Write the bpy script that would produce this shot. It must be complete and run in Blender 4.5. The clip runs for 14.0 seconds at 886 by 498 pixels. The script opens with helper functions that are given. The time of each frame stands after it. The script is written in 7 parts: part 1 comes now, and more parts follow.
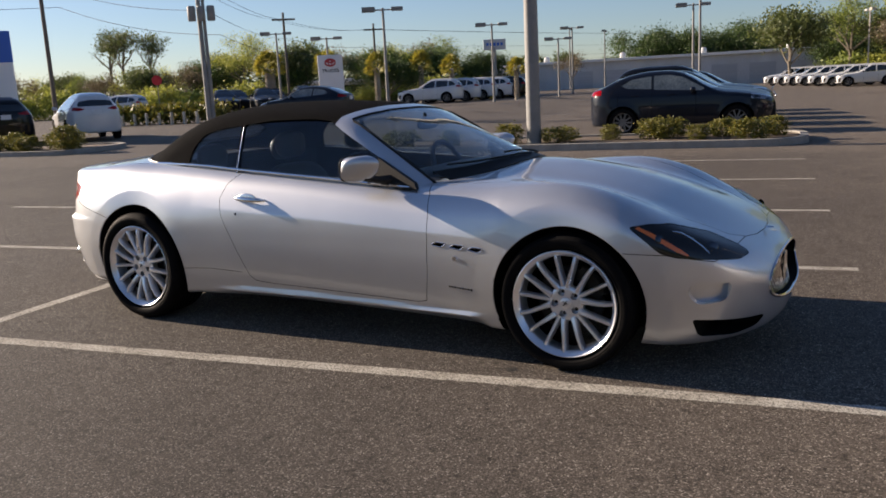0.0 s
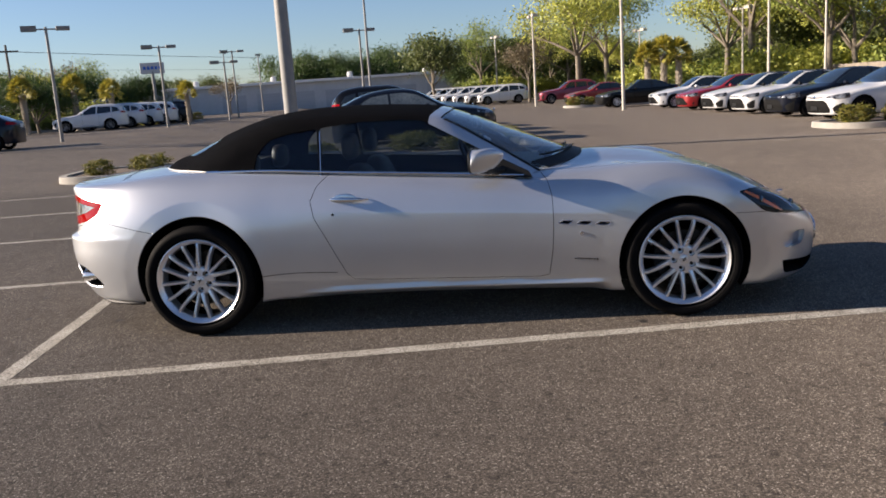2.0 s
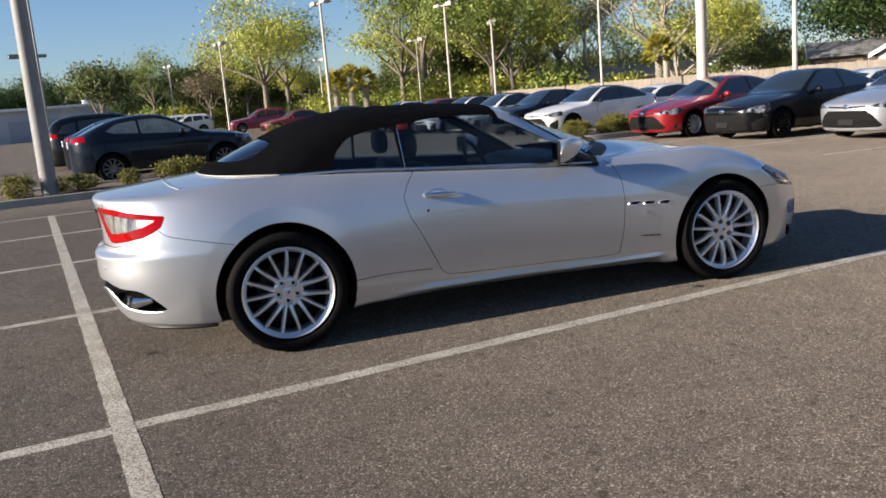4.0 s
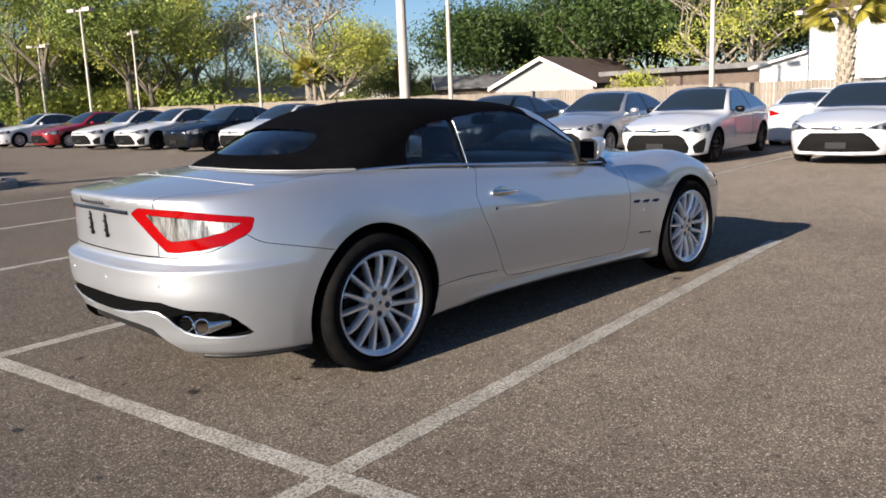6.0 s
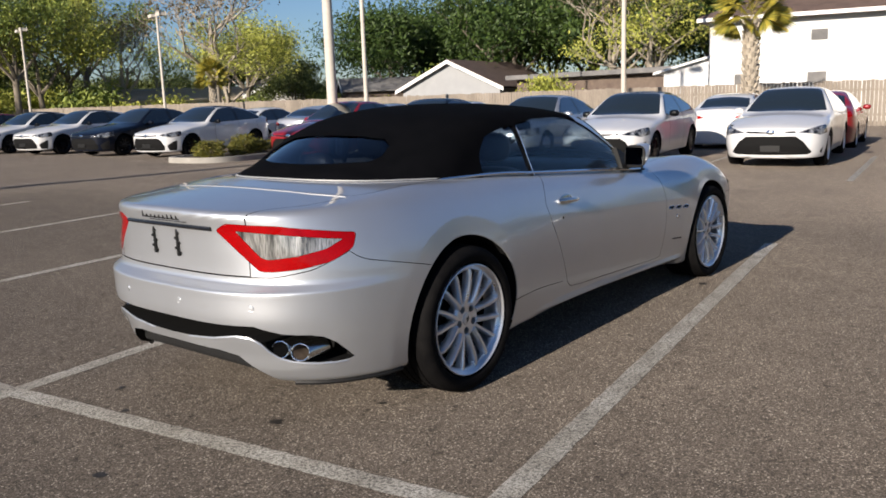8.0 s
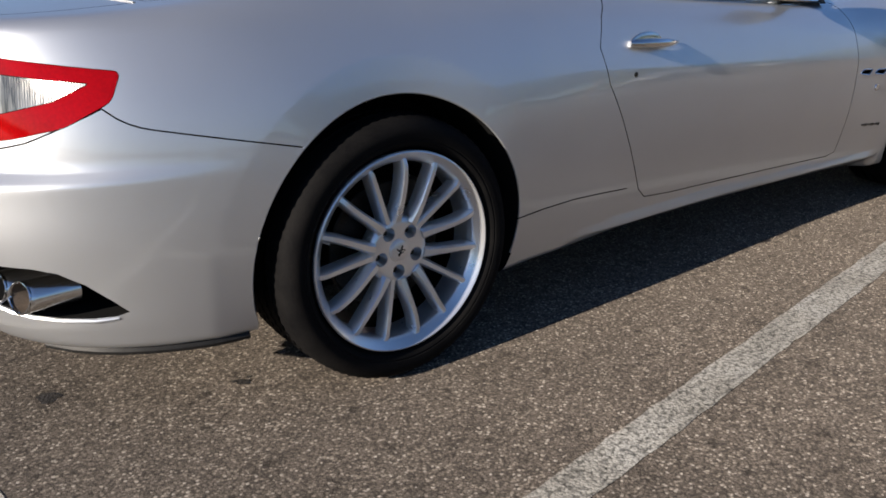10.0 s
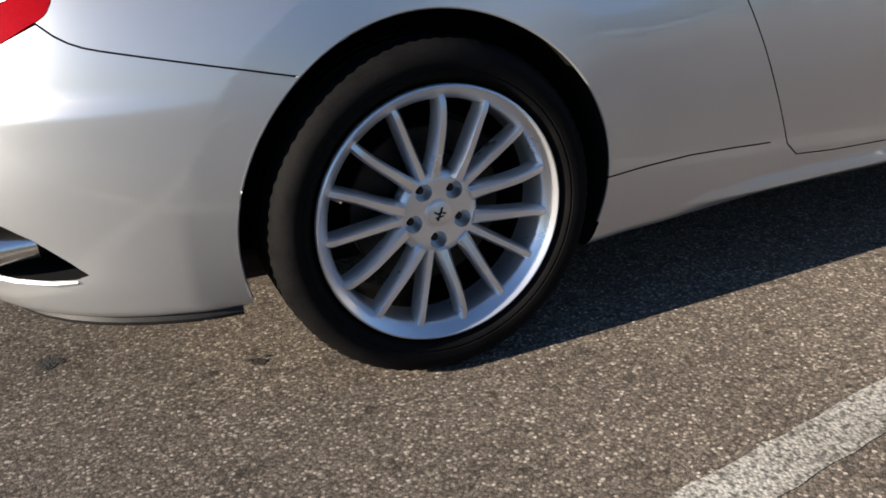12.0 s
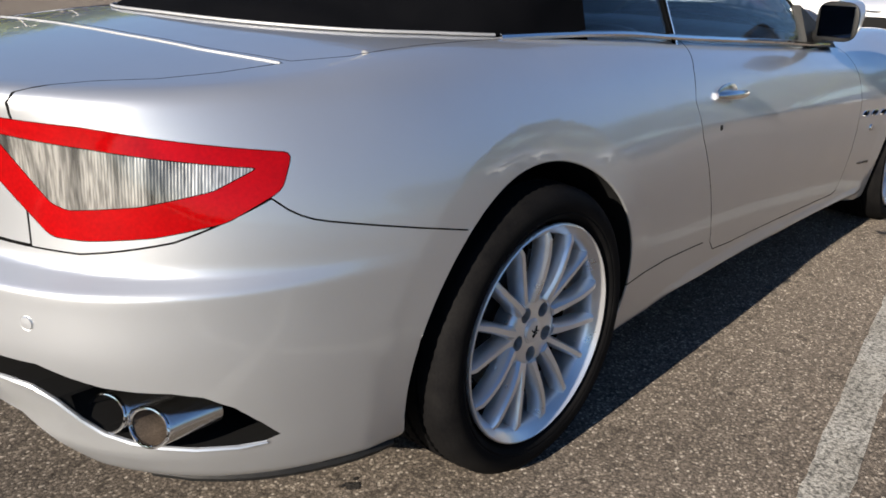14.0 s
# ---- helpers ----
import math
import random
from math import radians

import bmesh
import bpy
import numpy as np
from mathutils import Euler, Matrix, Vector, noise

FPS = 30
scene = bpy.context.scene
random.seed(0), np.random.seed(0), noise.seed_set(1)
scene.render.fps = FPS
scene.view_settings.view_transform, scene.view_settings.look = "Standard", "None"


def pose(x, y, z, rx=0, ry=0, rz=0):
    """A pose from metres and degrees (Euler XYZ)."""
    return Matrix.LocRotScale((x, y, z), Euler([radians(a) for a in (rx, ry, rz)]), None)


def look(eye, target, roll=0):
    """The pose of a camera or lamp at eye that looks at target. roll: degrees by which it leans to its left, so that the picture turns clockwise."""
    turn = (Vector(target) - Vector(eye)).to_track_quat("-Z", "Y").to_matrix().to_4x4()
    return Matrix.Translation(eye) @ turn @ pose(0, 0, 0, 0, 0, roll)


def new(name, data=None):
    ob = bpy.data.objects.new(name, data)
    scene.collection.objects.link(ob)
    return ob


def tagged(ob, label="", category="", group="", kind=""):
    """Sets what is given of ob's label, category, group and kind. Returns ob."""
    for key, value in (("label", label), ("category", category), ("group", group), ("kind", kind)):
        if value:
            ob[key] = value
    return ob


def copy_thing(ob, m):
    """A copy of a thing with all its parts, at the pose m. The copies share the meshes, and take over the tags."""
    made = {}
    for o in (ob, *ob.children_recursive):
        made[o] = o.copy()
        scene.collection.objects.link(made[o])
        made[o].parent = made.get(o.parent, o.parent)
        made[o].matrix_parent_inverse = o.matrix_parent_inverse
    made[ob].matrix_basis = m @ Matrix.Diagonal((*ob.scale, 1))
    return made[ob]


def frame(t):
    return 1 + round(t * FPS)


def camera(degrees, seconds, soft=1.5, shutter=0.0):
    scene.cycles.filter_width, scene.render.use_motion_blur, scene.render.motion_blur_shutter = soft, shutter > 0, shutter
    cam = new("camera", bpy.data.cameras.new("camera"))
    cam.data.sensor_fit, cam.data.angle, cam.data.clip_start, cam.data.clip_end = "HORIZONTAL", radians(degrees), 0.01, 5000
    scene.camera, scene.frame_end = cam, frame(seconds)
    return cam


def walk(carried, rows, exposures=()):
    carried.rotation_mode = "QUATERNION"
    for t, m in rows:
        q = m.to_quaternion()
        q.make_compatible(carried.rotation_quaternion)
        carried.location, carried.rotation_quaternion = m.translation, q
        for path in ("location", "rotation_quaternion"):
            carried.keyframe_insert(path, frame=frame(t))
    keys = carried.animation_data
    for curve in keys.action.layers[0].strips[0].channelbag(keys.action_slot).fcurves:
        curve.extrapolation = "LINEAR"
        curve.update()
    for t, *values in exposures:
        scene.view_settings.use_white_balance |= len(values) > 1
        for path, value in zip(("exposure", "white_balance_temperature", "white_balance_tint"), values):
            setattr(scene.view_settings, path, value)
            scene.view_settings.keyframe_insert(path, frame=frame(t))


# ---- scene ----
cam = camera(56.0, 14.0, 1.75)
PATH = [
    (0, (4.37, -4.553, 1.393), (3.4, -2.846, 1.015), -2.9),
    (0.5, (3.855, -4.96, 1.39), (3.022, -3.18, 1.017), -4.9),
    (1, (3.257, -5.296, 1.393), (2.645, -3.431, 1.01), -5.1),
    (1.5, (2.636, -5.577, 1.402), (2.285, -3.647, 1.012), -4.3),
    (2, (1.987, -5.769, 1.406), (1.802, -3.812, 1.035), -3.9),
    (2.2, (1.715, -5.827, 1.406), (1.62, -3.863, 1.043), -4.0),
    (4.3, (-0.902, -5.458, 1.377), (-0.17, -3.631, 1.022), -4.4),
    (4.5, (-1.147, -5.311, 1.381), (-0.312, -3.53, 1.021), -4.0),
    (5, (-1.713, -4.955, 1.383), (-0.681, -3.281, 1.022), -3.3),
    (5.5, (-2.177, -4.494, 1.363), (-0.972, -2.939, 1.005), -2.5),
    (6, (-2.555, -4.03, 1.353), (-1.199, -2.604, 0.993), -2.3),
    (6.5, (-2.783, -3.602, 1.343), (-1.343, -2.259, 0.992), -2.8),
    (7, (-2.959, -3.345, 1.383), (-1.496, -2.025, 1.038), -2.6),
    (7.5, (-3.05, -3.243, 1.402), (-1.536, -1.984, 1.054), -2.1),
    (8, (-3.026, -3.217, 1.401), (-1.505, -1.97, 1.038), -2.0),
    (8.5, (-2.685, -3.129, 1.346), (-1.17, -1.897, 0.916), -1.1),
    (8.7, (-2.465, -3.075, 1.341), (-0.966, -1.851, 0.837), 0.1),
    (10.8, (-0.708, -2.347, 0.934), (0.15, -0.686, 0.223), -2.6),
    (11, (-0.679, -2.338, 0.931), (0.132, -0.655, 0.216), -2.7),
    (11.5, (-0.631, -2.341, 0.925), (0.125, -0.644, 0.185), -3.1),
    (12, (-0.619, -2.337, 0.92), (0.105, -0.63, 0.17), -3.3),
    (12.5, (-0.637, -2.328, 0.938), (0.09, -0.627, 0.18), -3.8),
    (13, (-0.752, -2.31, 0.955), (0.13, -0.693, 0.176), -2.7),
    (13.5, (-1.08, -2.198, 1.084), (0.012, -0.702, 0.33), -0.7),
    (14, (-1.469, -1.885, 1.178), (-0.06, -0.632, 0.511), 1.6),
]
walk(cam, [(t, look(eye, target, roll)) for t, eye, target, roll in PATH], [(0.0, 1.08, 7200, 15), (1.0, 1.26, 7050, 15), (2.0, 1.26, 6900, 14), (4.5, 1.25, 6500, 10), (6.5, 1.08, 6450, 10), (8.0, 0.76, 6400, 10), (8.7, 0.74, 6350, 10), (10.8, 1.25, 6550, 9), (12.0, 1.34, 6600, 8), (13.2, 1.34, 6600, 8), (14.0, 1.14, 6450, 8)])


# ---- daylight: a low sun behind the car, clear sky ----
SUN_EL = 19.5
world = bpy.data.worlds.new("sky")
scene.world = world
world.use_nodes = True
wn = world.node_tree.nodes
wn.clear()
sky = wn.new("ShaderNodeTexSky")
sky.sky_type, sky.sun_disc = "NISHITA", False
sky.sun_elevation, sky.sun_rotation = radians(SUN_EL), radians(268)
sky.altitude, sky.air_density, sky.dust_density, sky.ozone_density = 200, 1.0, 0.35, 3.0
wbg = wn.new("ShaderNodeBackground")
wbg.inputs["Strength"].default_value = 0.05
wout = wn.new("ShaderNodeOutputWorld")
tint = wn.new("ShaderNodeMix")
tint.data_type, tint.blend_type = "RGBA", "MULTIPLY"
tint.inputs["Factor"].default_value = 1.0
tint.inputs["B"].default_value = (0.89, 0.98, 1.17, 1)
world.node_tree.links.new(sky.outputs[0], tint.inputs["A"])
world.node_tree.links.new(tint.outputs["Result"], wbg.inputs[0])
world.node_tree.links.new(wbg.outputs[0], wout.inputs[0])

sun_data = bpy.data.lights.new("sun", "SUN")
sun_data.energy, sun_data.angle, sun_data.color = 5.0, radians(0.55), (1.0, 0.885, 0.76)
sun = new("sun", sun_data)
sun.matrix_basis = look((-30, -1.0, 10.62), (0, 0, 0))


# ---- materials ----
def mat(name, color, rough=0.5, metal=0.0, **more):
    m = bpy.data.materials.new(name)
    m.use_nodes = True
    b = m.node_tree.nodes["Principled BSDF"]
    b.inputs["Base Color"].default_value = (*color, 1)
    b.inputs["Roughness"].default_value = rough
    b.inputs["Metallic"].default_value = metal
    for k, v in more.items():
        b.inputs[k.replace("_", " ")].default_value = v
    return m


def bsdf(m):
    return m.node_tree.nodes["Principled BSDF"]


def varied(m, lo, hi, scale, detail=4.0, bump=0.0, bump_scale=None, fine=None, rough=None, stretch=(1, 1, 1), spread=(0.3, 0.7)):
    """Colour between lo and hi by noise at two scales, with relief and uneven gloss."""
    nt = m.node_tree
    n, l = nt.nodes, nt.links
    geo = n.new("ShaderNodeTexCoord")
    mp = n.new("ShaderNodeMapping")
    mp.inputs["Scale"].default_value = stretch
    l.new(geo.outputs["Object"], mp.inputs[0])
    a = n.new("ShaderNodeTexNoise")
    a.inputs["Scale"].default_value, a.inputs["Detail"].default_value = scale, detail
    l.new(mp.outputs[0], a.inputs["Vector"])
    c = n.new("ShaderNodeTexNoise")
    c.inputs["Scale"].default_value, c.inputs["Detail"].default_value = fine or scale * 14, 3
    l.new(mp.outputs[0], c.inputs["Vector"])
    mix = n.new("ShaderNodeMath")
    mix.operation = "MULTIPLY_ADD"
    mix.inputs[1].default_value = 0.55
    half = n.new("ShaderNodeMath")
    half.operation = "MULTIPLY"
    half.inputs[1].default_value = 0.45
    l.new(c.outputs["Fac"], half.inputs[0])
    l.new(a.outputs["Fac"], mix.inputs[0])
    l.new(half.outputs[0], mix.inputs[2])
    ramp = n.new("ShaderNodeValToRGB")
    ramp.color_ramp.elements[0].position, ramp.color_ramp.elements[1].position = spread
    ramp.color_ramp.elements[0].color, ramp.color_ramp.elements[1].color = (*lo, 1), (*hi, 1)
    l.new(mix.outputs[0], ramp.inputs[0])
    l.new(ramp.outputs[0], bsdf(m).inputs["Base Color"])
    if rough:
        rr = n.new("ShaderNodeMapRange")
        rr.inputs["To Min"].default_value, rr.inputs["To Max"].default_value = rough
        l.new(a.outputs["Fac"], rr.inputs[0])
        l.new(rr.outputs[0], bsdf(m).inputs["Roughness"])
    if bump:
        bn = n.new("ShaderNodeTexNoise")
        bn.inputs["Scale"].default_value, bn.inputs["Detail"].default_value = bump_scale or scale * 20, 3
        l.new(mp.outputs[0], bn.inputs["Vector"])
        bp = n.new("ShaderNodeBump")
        bp.inputs["Strength"].default_value, bp.inputs["Distance"].default_value = bump, 0.01
        l.new(bn.outputs["Fac"], bp.inputs["Height"])
        l.new(bp.outputs[0], bsdf(m).inputs["Normal"])
    return m


silver = varied(mat("silver_paint", (0.66, 0.66, 0.66), 0.42, 0.76, Coat_Weight=1.0, Coat_Roughness=0.012, Coat_IOR=1.7), (0.55, 0.568, 0.592), (0.61, 0.628, 0.652), 3, fine=900, rough=(0.37, 0.42))
soot = varied(mat("sooty_metal", (0.2, 0.16, 0.12), 0.6, 0.2), (0.03, 0.022, 0.016), (0.13, 0.1, 0.075), 22)
tip_steel = mat("polished_steel", (0.78, 0.77, 0.75), 0.22, 1.0)
satin_trim = mat("satin_trim", (0.42, 0.42, 0.42), 0.55, 0.6)
dark_mirror = mat("dark_mirror", (0.07, 0.075, 0.085), 0.02, 1.0)
black_inside = mat("dark_cavity", (0.008, 0.008, 0.008), 0.8, Specular_IOR_Level=0.1)
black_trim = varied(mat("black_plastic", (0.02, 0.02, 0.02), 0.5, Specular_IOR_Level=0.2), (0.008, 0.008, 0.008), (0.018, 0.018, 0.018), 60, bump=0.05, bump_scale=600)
gloss_black = mat("gloss_black", (0.01, 0.01, 0.01), 0.12)
chrome = mat("chrome", (0.75, 0.75, 0.76), 0.08, 1.0)
fabric = varied(mat("black_canvas", (0.01, 0.01, 0.011), 0.9, Specular_IOR_Level=0.02), (0.002, 0.0023, 0.003), (0.0042, 0.0043, 0.0052), 9, bump=0.25, bump_scale=520, fine=420)
glass = mat("tinted_glass", (0.5, 0.57, 0.62), 0.01, 0.0, Transmission_Weight=1.0, IOR=1.03, Coat_Weight=0.65, Coat_Roughness=0.0, Coat_IOR=1.5)
smoked_glass = mat("smoked_plastic_window", (0.13, 0.17, 0.23), 0.02, 0.0, Transmission_Weight=1.0, IOR=1.03, Coat_Weight=1.0, Coat_Roughness=0.01, Coat_IOR=1.5)
clear_glass = mat("clear_glass", (0.78, 0.86, 0.88), 0.01, 0.0, Transmission_Weight=1.0, IOR=1.03, Coat_Weight=1.0, Coat_Roughness=0.0, Coat_IOR=1.55)
red_lens = varied(mat("red_lens", (0.6, 0.006, 0.01), 0.12, Specular_IOR_Level=0.1, Coat_Weight=0.4, Coat_Roughness=0.02), (0.19, 0.0004, 0.001), (0.32, 0.0006, 0.0018), 14, fine=160)
amber = mat("amber_lens", (0.75, 0.16, 0.02), 0.15, Coat_Weight=1.0)
alloy = varied(mat("wheel_alloy", (0.55, 0.55, 0.56), 0.3, 0.75, Coat_Weight=0.6, Coat_Roughness=0.08), (0.74, 0.745, 0.76), (0.81, 0.815, 0.83), 12, fine=700, rough=(0.24, 0.34))
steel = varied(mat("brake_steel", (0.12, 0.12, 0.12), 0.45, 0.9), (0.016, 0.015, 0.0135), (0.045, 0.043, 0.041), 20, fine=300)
rubber = varied(mat("tyre_rubber", (0.02, 0.02, 0.02), 0.6, Specular_IOR_Level=0.05), (0.003, 0.003, 0.0035), (0.0095, 0.009, 0.0088), 14, bump=0.08, bump_scale=260, rough=(0.55, 0.85))
leather = varied(mat("black_leather", (0.015, 0.015, 0.017), 0.5), (0.012, 0.012, 0.014), (0.025, 0.025, 0.027), 25, bump=0.1, bump_scale=300)

ribbed_lens = mat("ribbed_clear_lens", (0.75, 0.75, 0.74), 0.18, 0.55, Coat_Weight=1.0, Coat_Roughness=0.02)
rn, rl = ribbed_lens.node_tree.nodes, ribbed_lens.node_tree.links
rc = rn.new("ShaderNodeTexCoord")
rmap = rn.new("ShaderNodeMapping")
rmap.inputs["Rotation"].default_value = (0, 0, radians(48))
rl.new(rc.outputs["Object"], rmap.inputs[0])
rib = rn.new("ShaderNodeTexWave")
rib.inputs["Scale"].default_value, rib.inputs["Distortion"].default_value = 60, 0.6
rl.new(rmap.outputs[0], rib.inputs["Vector"])
flatten = rn.new("ShaderNodeMapping")
flatten.inputs["Scale"].default_value = (1, 0, 0.12)
rl.new(rmap.outputs[0], flatten.inputs[0])


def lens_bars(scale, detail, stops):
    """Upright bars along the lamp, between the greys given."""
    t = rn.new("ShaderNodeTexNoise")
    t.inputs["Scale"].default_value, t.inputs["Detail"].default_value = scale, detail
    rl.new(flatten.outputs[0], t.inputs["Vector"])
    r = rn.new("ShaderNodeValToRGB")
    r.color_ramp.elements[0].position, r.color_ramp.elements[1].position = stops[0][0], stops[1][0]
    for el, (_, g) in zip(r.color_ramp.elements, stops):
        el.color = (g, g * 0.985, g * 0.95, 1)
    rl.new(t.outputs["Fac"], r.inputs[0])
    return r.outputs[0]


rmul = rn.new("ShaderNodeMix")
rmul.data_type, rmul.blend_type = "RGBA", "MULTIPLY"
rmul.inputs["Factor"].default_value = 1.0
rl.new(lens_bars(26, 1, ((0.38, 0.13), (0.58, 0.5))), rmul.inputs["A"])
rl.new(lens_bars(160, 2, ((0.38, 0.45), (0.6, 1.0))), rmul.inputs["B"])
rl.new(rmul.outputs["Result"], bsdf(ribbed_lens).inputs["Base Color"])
rbump = rn.new("ShaderNodeBump")
rbump.inputs["Strength"].default_value, rbump.inputs["Distance"].default_value = 0.3, 0.004
rl.new(rib.outputs["Fac"], rbump.inputs["Height"])
rl.new(rbump.outputs[0], bsdf(ribbed_lens).inputs["Normal"])


# ---- shaping helpers ----
def curve1(pts):
    """A smooth curve through (x, value) pairs, flat beyond its ends."""
    xs = np.array([p[0] for p in pts], float)
    ys = np.array([p[1] for p in pts], float)
    d = np.diff(ys) / np.diff(xs)
    m = np.concatenate([[d[0]], (d[:-1] + d[1:]) / 2, [d[-1]]])
    for i in range(len(d)):
        if d[i] == 0:
            m[i] = m[i + 1] = 0
        else:
            for j in (i, i + 1):
                m[j] = np.sign(d[i]) * min(abs(m[j]), 3 * abs(d[i])) if m[j] * d[i] > 0 else 0

    def at(x):
        x = np.clip(x, xs[0], xs[-1])
        i = np.clip(np.searchsorted(xs, x, side="right") - 1, 0, len(xs) - 2)
        h = xs[i + 1] - xs[i]
        t = (x - xs[i]) / h
        return ((1 + 2 * t) * (1 - t) ** 2 * ys[i] + t * (1 - t) ** 2 * h * m[i]
                + t * t * (3 - 2 * t) * ys[i + 1] + t * t * (t - 1) * h * m[i + 1])
    return at


def smax(a, b, k):
    h = np.maximum(k - np.abs(a - b), 0) / k
    return np.maximum(a, b) + h * h * k / 4


def smin(a, b, k):
    return -smax(-a, -b, k)


def shell_points(f, origin_x, z0, n_fan, n_mid, n_up, wide=0.9, high=0.42, reach=3.0, dense=0.0):
    """Rays out of a spine to the surface f = 0: rows of points from the rear round to the front, on the side y < 0."""
    xr, xf = origin_x
    rows = []
    s = np.linspace(-1, 1, n_up)
    phis = np.pi / 2 * (s - dense * np.sin(np.pi * s) / np.pi)
    for i in range(n_fan):
        th = i / n_fan * np.pi / 2
        rows.append((xr, -np.cos(th) * 1.0, -np.sin(th)))
    for i in range(n_mid + 1):
        rows.append((xr + (xf - xr) * i / n_mid, 0.0, -1.0))
    for i in range(n_fan):
        th = (n_fan - 1 - i) / n_fan * np.pi / 2
        rows.append((xf, np.cos(th), -np.sin(th)))
    rows = np.array(rows)
    c, s = np.cos(phis)[None, :] * wide, np.sin(phis)[None, :] * high
    dx, dy, dz = rows[:, 1:2] * c, rows[:, 2:3] * c, s + 0 * rows[:, 1:2]
    n = np.sqrt(dx**2 + dy**2 + dz**2)
    dx, dy, dz = dx / n, dy / n, dz / n
    ox = rows[:, 0:1] + 0 * dx
    lo, hi = np.zeros_like(dx), np.full_like(dx, reach)
    for _ in range(34):
        t = (lo + hi) / 2
        inside = f(ox + dx * t, dy * t, z0 + dz * t) < 0
        lo, hi = np.where(inside, t, lo), np.where(inside, hi, t)
    return np.stack([ox + dx * lo, dy * lo, z0 + dz * lo], -1)


def closed_mesh(name, P):
    """A closed solid out of the half grid P and its mirror image."""
    R, U = P.shape[:2]
    index, verts = {}, []

    def vid(r, u, side):
        p = P[r, u]
        flat = abs(p[1]) < 1e-6 or u in (0, U - 1) or r in (0, R - 1)
        key = (r, u, 0 if flat else side)
        if u in (0, U - 1):
            key = ("pole", u, round(float(p[0]), 5))
        if key not in index:
            index[key] = len(verts)
            verts.append((float(p[0]), 0.0 if flat else float(p[1]) * side, float(p[2])))
        return index[key]

    faces = []
    for side in (1, -1):
        for r in range(R - 1):
            for u in range(U - 1):
                q = [vid(r, u, side), vid(r + 1, u, side), vid(r + 1, u + 1, side), vid(r, u + 1, side)]
                if side < 0:
                    q.reverse()
                q = [v for i, v in enumerate(q) if v != q[i - 1]]
                if len(q) > 2:
                    faces.append(q)
    me = bpy.data.meshes.new(name)
    me.from_pydata(verts, [], faces)
    bm = bmesh.new()
    bm.from_mesh(me)
    bmesh.ops.remove_doubles(bm, verts=bm.verts, dist=1e-5)
    bmesh.ops.recalc_face_normals(bm, faces=bm.faces)
    bm.to_mesh(me)
    bm.free()
    return me


def boolean(me, cutter, op):
    """A new mesh: me cut by, or kept within, the solid cutter."""
    a, b = new("work_a", me), new("work_b", cutter)
    mod = a.modifiers.new("cut", "BOOLEAN")
    mod.operation, mod.object, mod.solver, mod.use_hole_tolerant = op, b, "EXACT", True
    out = bpy.data.meshes.new_from_object(a.evaluated_get(bpy.context.evaluated_depsgraph_get()))
    bpy.data.objects.remove(a)
    bpy.data.objects.remove(b)
    out.materials.clear()
    return out


def prism(outline, to_world, near, far):
    """A solid: the outline of (p, q) pairs drawn out from near to far, by to_world(p, q, d)."""
    bm = bmesh.new()
    a = [bm.verts.new(to_world(p, q, near)) for p, q in outline]
    b = [bm.verts.new(to_world(p, q, far)) for p, q in outline]
    n = len(a)
    bm.faces.new(a)
    bm.faces.new(b[::-1])
    for i in range(n):
        bm.faces.new((a[i], b[i], b[(i + 1) % n], a[(i + 1) % n]))
    bmesh.ops.recalc_face_normals(bm, faces=bm.faces)
    me = bpy.data.meshes.new("prism")
    bm.to_mesh(me)
    bm.free()
    return me


def grow(outline, d):
    """The closed outline moved outwards by d (mitred)."""
    P = np.array(outline, float)
    area = np.sum(P[:, 0] * np.roll(P[:, 1], -1) - np.roll(P[:, 0], -1) * P[:, 1])
    s = 1 if area > 0 else -1
    e = np.roll(P, -1, 0) - P
    e /= np.linalg.norm(e, axis=1)[:, None]
    nrm = np.stack([e[:, 1], -e[:, 0]], 1) * s
    m = nrm + np.roll(nrm, 1, 0)
    m /= np.maximum(np.sum(m * nrm, 1), 0.35)[:, None]
    return [tuple(p) for p in P + m * d]


def rounded(outline, r=0.03, n=4):
    """The closed outline with its corners cut by small arcs."""
    P = [np.array(p, float) for p in outline]
    out = []
    for i, p in enumerate(P):
        a, b = P[i - 1], P[(i + 1) % len(P)]
        la, lb = np.linalg.norm(a - p), np.linalg.norm(b - p)
        s, e = p + (a - p) * min(0.45, r / la), p + (b - p) * min(0.45, r / lb)
        for j in range(n + 1):
            t = j / n
            out.append(tuple((1 - t) ** 2 * s + 2 * t * (1 - t) * p + t * t * e))
    return out


def side_view(p, q, d):
    return (p, d, q)


def top_view(p, q, d):
    return (p, q, d)


def rear_view(p, q, d):
    return (d, p, q)


def joined(meshes):
    bm = bmesh.new()
    for me in meshes:
        bm.from_mesh(me)
    out = bpy.data.meshes.new("joined")
    bm.to_mesh(out)
    bm.free()
    return out


